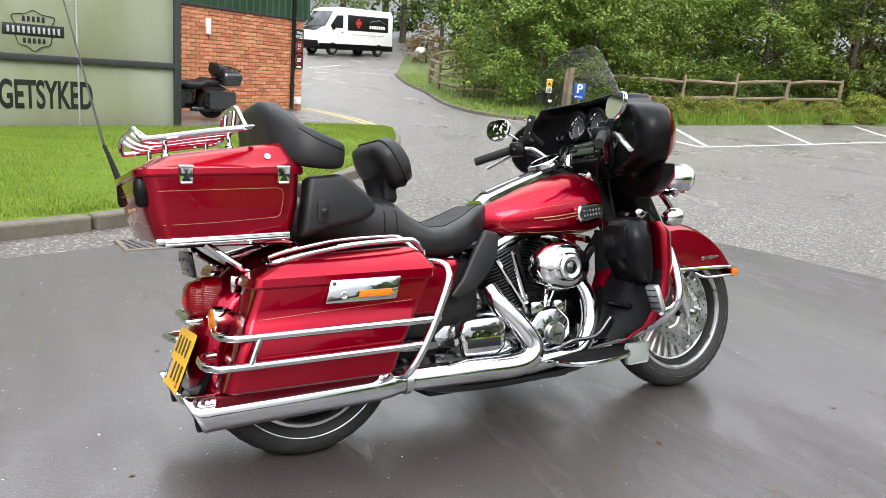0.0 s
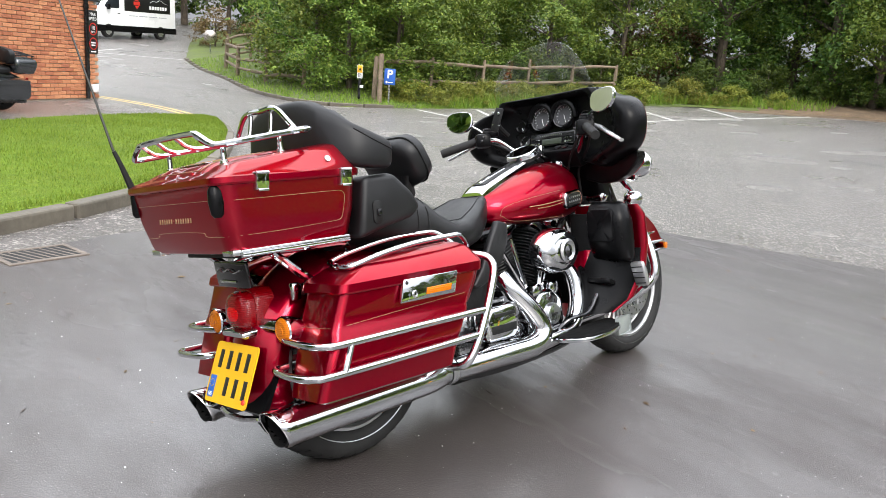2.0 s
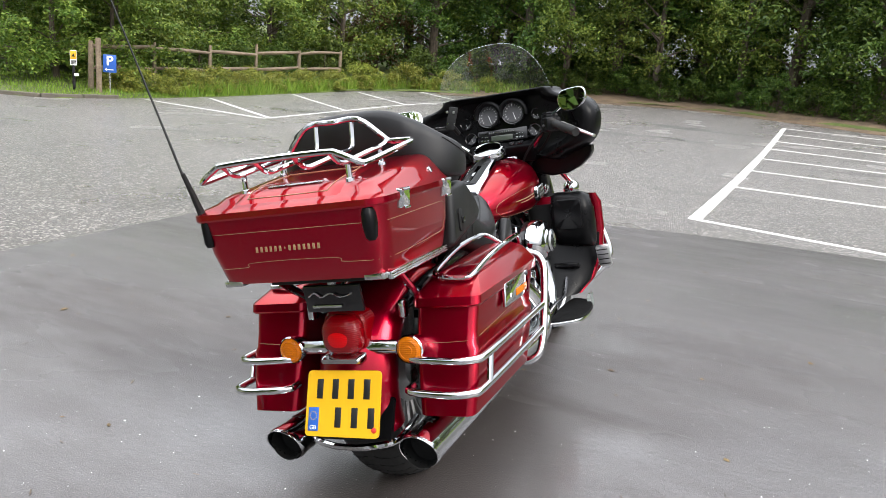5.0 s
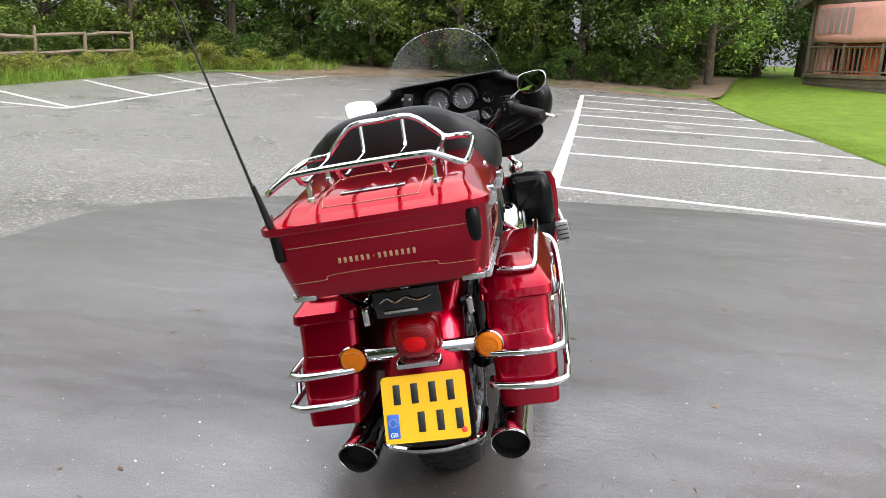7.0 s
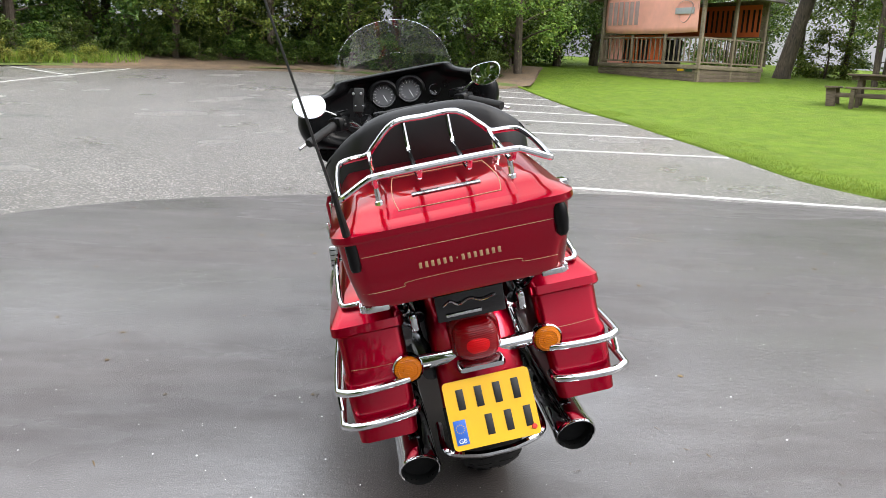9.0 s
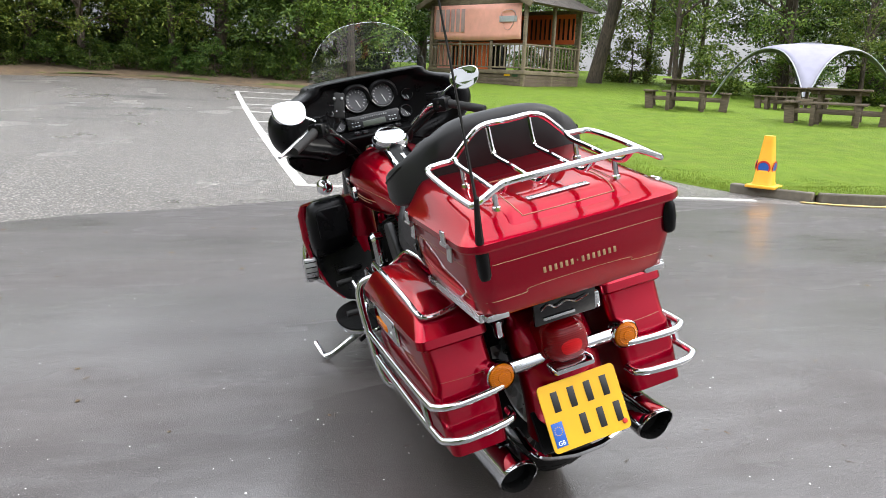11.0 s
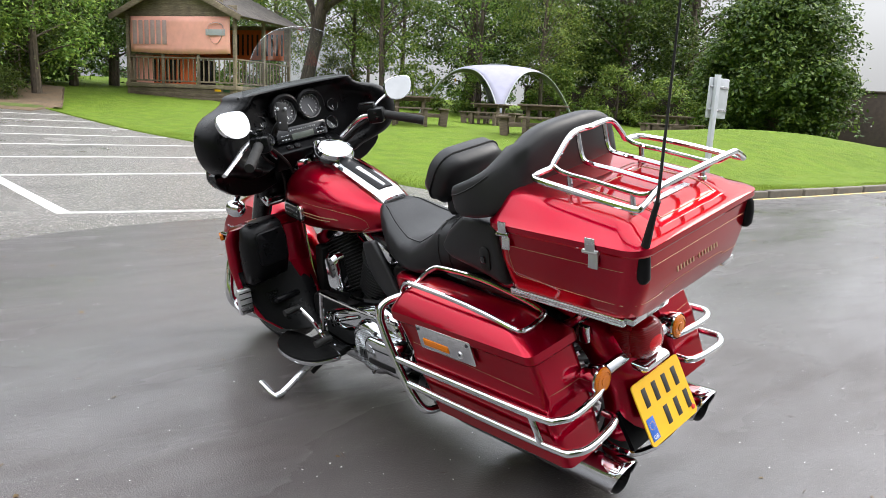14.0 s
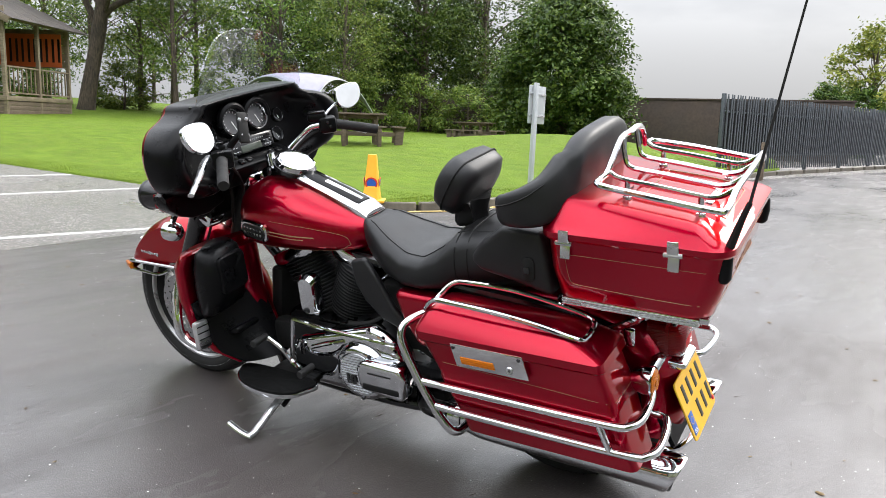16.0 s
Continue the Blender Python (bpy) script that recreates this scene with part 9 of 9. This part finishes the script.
    bf = [(i * 7 + j, (i + 1) * 7 + j, (i + 1) * 7 + j + 1, i * 7 + j + 1) for i in range(24) for j in range(6)]
    ban = raw_mesh("front_banner", bv, bf, BANNER_BACK, root, True)
    ban["label"] = "pinkish back of an orange banner with print showing through"
    sol = ban.modifiers.new("thickness", "SOLIDIFY")
    sol.thickness = 0.006
    for k in range(6):
        part("print_bar", rbox(0.2, 0.004, 0.8, 0.001, Matrix.Translation((w - 0.45 - 0.29 * k, 0.135, 2.28))), FAINT, root)
    part("print_emblem", tube([(0.45, 0.14, 2.5), (0.8, 0.14, 2.62), (1.15, 0.14, 2.5), (1.05, 0.14, 2.1), (0.8, 0.14, 1.92), (0.55, 0.14, 2.1)], 0.02, 6, 3, True, squash=0.2), FAINT, root)
    part("print_emblem_bar", rbox(0.9, 0.006, 0.2, 0.002, Matrix.Translation((0.8, 0.14, 2.3))), SIGN_GREY, root)
    part("inner_banner", rbox(w * 0.42, 0.02, 1.1, 0.004, Matrix.Translation((w * 0.62, -0.35, deck + 0.5))), BANNER, root, "orange banner behind the railing with black bars")
    part("faded_banner", rbox(w * 0.17, 0.02, 1.1, 0.004, Matrix.Translation((w * 0.9, -0.33, deck + 0.5))), BANNER_BACK, root, "sun-bleached end of the banner")
    for k in range(7):
        part("print_bar", rbox(0.11, 0.004, 0.8, 0.001, Matrix.Translation((w * 0.80 - 0.2 * k, -0.335, deck + 0.5))), INK, root)
    part("side_banner", rbox(0.02, dp * 0.85, 1.0, 0.004, Matrix.Translation((w - 0.06, back / 2, 2.25))), BANNER, root, "orange banner on the inner wall with black bars")
    part("back_banner", rbox(w * 0.92, 0.02, 1.1, 0.004, Matrix.Translation((w / 2, back + 0.06, 2.2))), BANNER, root)
    for k in range(12):
        part("print_bar", rbox(0.10, 0.004, 0.78, 0.001, Matrix.Translation((0.3 + (0.24 if k % 2 else 0.0) + 0.5 * (k // 2), back + 0.075, 2.2))), INK, root)
    part("deck_bin", rbox(0.55, 0.45, 0.85, 0.05, Matrix.Translation((w * 0.34, -0.6, deck + 0.48))), GLOSS_BLACK, root)
    part("yellow_label", rbox(0.3, 0.01, 0.12, 0.002, Matrix.Translation((0.75, 0.075, 0.42))), YELLOW, root)
    part("green_label", rbox(0.3, 0.01, 0.16, 0.002, Matrix.Translation((0.35, 0.075, 0.42))), GREEN_CLAD, root)


make_cabin()


def picnic_table():
    """A square table with a bench along each side, on crossed bearers."""
    root = thing("picnic_table", "weathered square wooden picnic table with four attached benches on the lawn", "picnic table", group="picnic tables on the lawn")
    for k in range(8):
        part("table_plank", rbox(1.24, 0.145, 0.042, 0.006, Matrix.Translation((0, -0.54 + 0.154 * k, 0.74))), TABLE_WOOD, root)
    for q in range(4):
        turn = Matrix.Rotation(radians(90 * q), 4, "Z")
        for k in range(2):
            part("seat_plank", rbox(1.16, 0.135, 0.042, 0.006, turn @ Matrix.Translation((0, 0.86 + 0.145 * k, 0.44))), TABLE_WOOD, root)
        for x in (-0.42, 0.42):
            part("bench_leg", rbox(0.09, 0.2, 0.44, 0.008, turn @ Matrix.Translation((x, 0.93, 0.2)) @ Matrix.Rotation(radians(-6), 4, "X")), TABLE_WOOD, root)
        part("table_leg", rbox(0.1, 0.1, 0.74, 0.008, turn @ Matrix.Translation((0.36, 0.36, 0.35))), TABLE_WOOD, root)
        part("top_bearer", rbox(1.1, 0.05, 0.09, 0.006, turn @ Matrix.Translation((0, 0.4, 0.675))), TABLE_WOOD, root)
    for x in (-0.4, 0.4):
        part("crossbar", rbox(0.05, 1.9, 0.1, 0.006, Matrix.Translation((x, 0, 0.365))), TABLE_WOOD, root)
        part("crossbar", rbox(1.9, 0.05, 0.1, 0.006, Matrix.Translation((0, x, 0.262))), TABLE_WOOD, root)
    return root


table = picnic_table()
spots = [(12.55, -9.65, 44), (16.4, -8.4, 54), (16.2, -20.4, 10), (20.2, -14.9, 30)]
for i, (x, y, r) in enumerate(spots):
    m = Matrix.Translation((x, y, lawn_z(x, y) - 0.01)) @ Matrix.Rotation(radians(r), 4, "Z")
    if i == 0:
        table.matrix_world = m
    else:
        copy_thing(table, m)


def make_shelter():
    cx, cy = 24.6, -19.2
    root = thing("event_shelter", "domed lilac fabric shelter on arched poles over the lawn", "tent", Matrix.Translation((cx, cy, lawn_z(cx, cy))) @ Matrix.Rotation(radians(5), 4, "Z") @ Matrix.Diagonal((1.42, 1.42, 1.2, 1.0)))
    half, top = 1.75, 1.95
    n = 18
    vs, fs, w = [], [], n + 1
    for i in range(w):
        for j in range(w):
            u, v = i / n * 2 - 1, j / n * 2 - 1
            # the sides are drawn in and arch up between the legs
            k = 1 - 0.16 * (1 - v * v) * abs(u) ** 3
            k2 = 1 - 0.16 * (1 - u * u) * abs(v) ** 3
            z = top * (1 - 0.12 * u * u - 0.12 * v * v - 0.76 * abs(u * v) ** 2.3)
            vs.append((u * half * k, v * half * k2, z))
    fs = [(i * w + j, (i + 1) * w + j, (i + 1) * w + j + 1, i * w + j + 1) for i in range(n) for j in range(n)]
    can = raw_mesh("canopy", vs, fs, CANVAS, root, True)
    sm = can.modifiers.new("thickness", "SOLIDIFY")
    sm.thickness = 0.006
    rims = [[vs[i * w] for i in range(w)], [vs[i * w + n] for i in range(w)], [vs[j] for j in range(w)], [vs[n * w + j] for j in range(w)]]
    for rim in rims:
        p0, p1 = rim[0], rim[-1]
        part("arch_pole", tube([(p0[0], p0[1], -0.15)] + rim + [(p1[0], p1[1], -0.15)], 0.018, 8, 1), SIGN_GREY, root)
    part("vent_cap", lathe([(0.0, 0.05), (0.25, 0.03), (0.4, -0.02)], 12, Matrix.Translation((0, 0, top + 0.01))), FENCE_GREY, root)
    for s in (-1, 1):
        part("guy_tag", rbox(0.05, 0.02, 0.12, 0.004, Matrix.Translation((s * 1.0, 0.9, 1.35))), YELLOW, root)


make_shelter()

sp = thing("roadside_sign", "back of a grey road sign on a leaning white post", "sign", Matrix.Translation((6.02, -6.62, lawn_z(6.02, -6.62))) @ Matrix.Rotation(radians(-94), 4, "Z") @ Matrix.Rotation(radians(1.5), 4, "Y"))
part("post", rbox(0.09, 0.06, 2.1, 0.006, Matrix.Translation((0, 0, 0.63))), SIGN_GREY, sp)
part("board", rbox(0.5, 0.02, 0.62, 0.01, Matrix.Translation((0.12, 0.05, 1.33))), SIGN_GREY, sp)
for z in (1.15, 1.5):
    part("clamp_rail", rbox(0.46, 0.03, 0.035, 0.004, Matrix.Translation((0.12, 0.035, z))), STEEL, sp)

cone = thing("no_waiting_cone", "orange-yellow plastic cone with a no waiting roundel on the lawn edge", "cone", Matrix.Translation((6.06, -2.66, lawn_z(6.06, -2.66))) @ Matrix.Rotation(radians(35), 4, "Z") @ Matrix.Scale(1.17, 4))
part("base", rbox(0.28, 0.28, 0.03, 0.01, Matrix.Translation((0, 0, 0.015))), CONE_MAT, cone)
part("body", loft([[(px, py, z) for px, py in rrect(0, 0, h, h, h * 0.4, 3)] for z, h in ((0.03, 0.1), (0.06, 0.09), (0.45, 0.05), (0.5, 0.045), (0.505, 0.02))]), CONE_MAT, cone)
for a0 in range(4):
    mm = Matrix.Rotation(radians(90 * a0), 4, "Z") @ Matrix.Translation((0, -0.0775, 0.2)) @ Matrix.Rotation(radians(96), 4, "X")
    part("roundel", lathe([(0.0, 0.004), (0.055, 0.004), (0.055, 0.0)], 20, mm), BLUE, cone)
    part("roundel_ring", lathe([(0.05, 0.005), (0.066, 0.005), (0.066, 0.0)], 20, mm), CONE_RED, cone)
    part("roundel_bar", rbox(0.11, 0.014, 0.006, 0.001, mm @ Matrix.Rotation(radians(45), 4, "Z")), CONE_RED, cone)

# boundary wall and palisade fence
bw = tagged(new("wall_boundary"), "long dark brown brick boundary wall behind the lawn", "wall", kind="structure")
bw.matrix_world = Matrix.Translation((6.6, -31.4, 0.5)) @ Matrix.Rotation(math.atan2(1.8, 8.5), 4, "Z")
part("wall_face", rbox(26, 0.35, 3.6, 0.01, Matrix.Translation((11, 0, 0.25))), WALL_DARK, bw)
part("coping", rbox(26.1, 0.45, 0.08, 0.01, Matrix.Translation((11, 0, 2.09))), WALL_DARK, bw)
fence_a, fence_b = Vector((5.6, -16.4)), Vector((2.95, -28.5))
fd = fence_b - fence_a
pf = thing("palisade_fence", "grey steel palisade fence with dark netting along the road", "fence", Matrix.Translation((fence_a.x, fence_a.y, 0.06)) @ Matrix.Rotation(math.atan2(fd.y, fd.x), 4, "Z"))
FL = fd.length + 14
pale_me = bpy.data.meshes.new("pale")
b = prism([(-0.032, 0.05), (-0.032, 1.95), (-0.014, 2.06), (0.0, 2.02), (0.014, 2.06), (0.032, 1.95), (0.032, 0.05)], -0.012, 0.012, "y", 0.004, 1)
b.to_mesh(pale_me)
b.free()
pale_me.materials.append(FENCE_GREY)
k, x = 0, 0.08
while x < FL:
    ob = new("pale", pale_me)
    ob.parent = pf
    ob.matrix_local = Matrix.Translation((x, 0.03, 0)) @ Matrix.Rotation(random.uniform(-0.02, 0.02), 4, "Y")
    x += 0.155
for z in (0.45, 1.6):
    part("rail", rbox(FL, 0.05, 0.05, 0.004, Matrix.Translation((FL / 2, 0.075, z))), FENCE_GREY, pf)
for i in range(int(FL / 2.75) + 1):
    part("post", rbox(0.1, 0.1, 2.15, 0.008, Matrix.Translation((i * 2.75 + 0.02, 0.14, 1.0))), FENCE_GREY, pf)
part("netting", rbox(FL, 0.01, 1.5, 0.001, Matrix.Translation((FL / 2, 0.21, 1.2))), MATT_BLACK, pf, "dark netting behind the pales")
fence_post = thing("wooden_post", "grey weathered post at the road edge", "post", Matrix.Translation((4.2, -14.6, 0.0)))
part("post_timber", rbox(0.1, 0.1, 1.0, 0.01, Matrix.Translation((0, 0, 0.4))), TABLE_WOOD, fence_post)
cable = thing("overhead_cable", "thin overhead cable beyond the wall", "cable", Matrix.Identity(4))
part("wire", tube([(40, -38, 3.4), (18, -42, 3.0), (6, -44, 2.9), (-10, -46, 3.2)], 0.018, 5, 6), INK, cable)


# ---- bricks, each laid in its bed ----
brick_me = bpy.data.meshes.new("brick")
b = rbox(0.213, 0.03, 0.064, 0.004, seg=1)
b.to_mesh(brick_me)
b.free()
brick_me.materials.append(BRICK)
count = 0
for row in range(26):
    x = BRICK_LEN - 0.11 - (0.11 if row % 2 else 0.0)
    while x > BRICK_LEN - 2.85:
        ob = new("brick", brick_me)
        ob.parent = wall
        ob.matrix_local = Matrix.Translation((x, random.uniform(-0.002, 0.002), 0.02 + 0.0375 + row * 0.075))
        x -= 0.225
        count += 1
rest = bmesh.new()
for row in range(26):
    x = BRICK_LEN - 0.11 - (0.11 if row % 2 else 0.0)
    while x > BRICK_LEN - 2.85:
        x -= 0.225
    while x > 0.15:
        rbox(0.213, 0.03, 0.064, 0.0, Matrix.Translation((x, 0, 0.0575 + row * 0.075)), rest)
        x -= 0.225
more = part("brickwork", rest, BRICK, wall, smooth=False)
more["kind"] = "stuff"
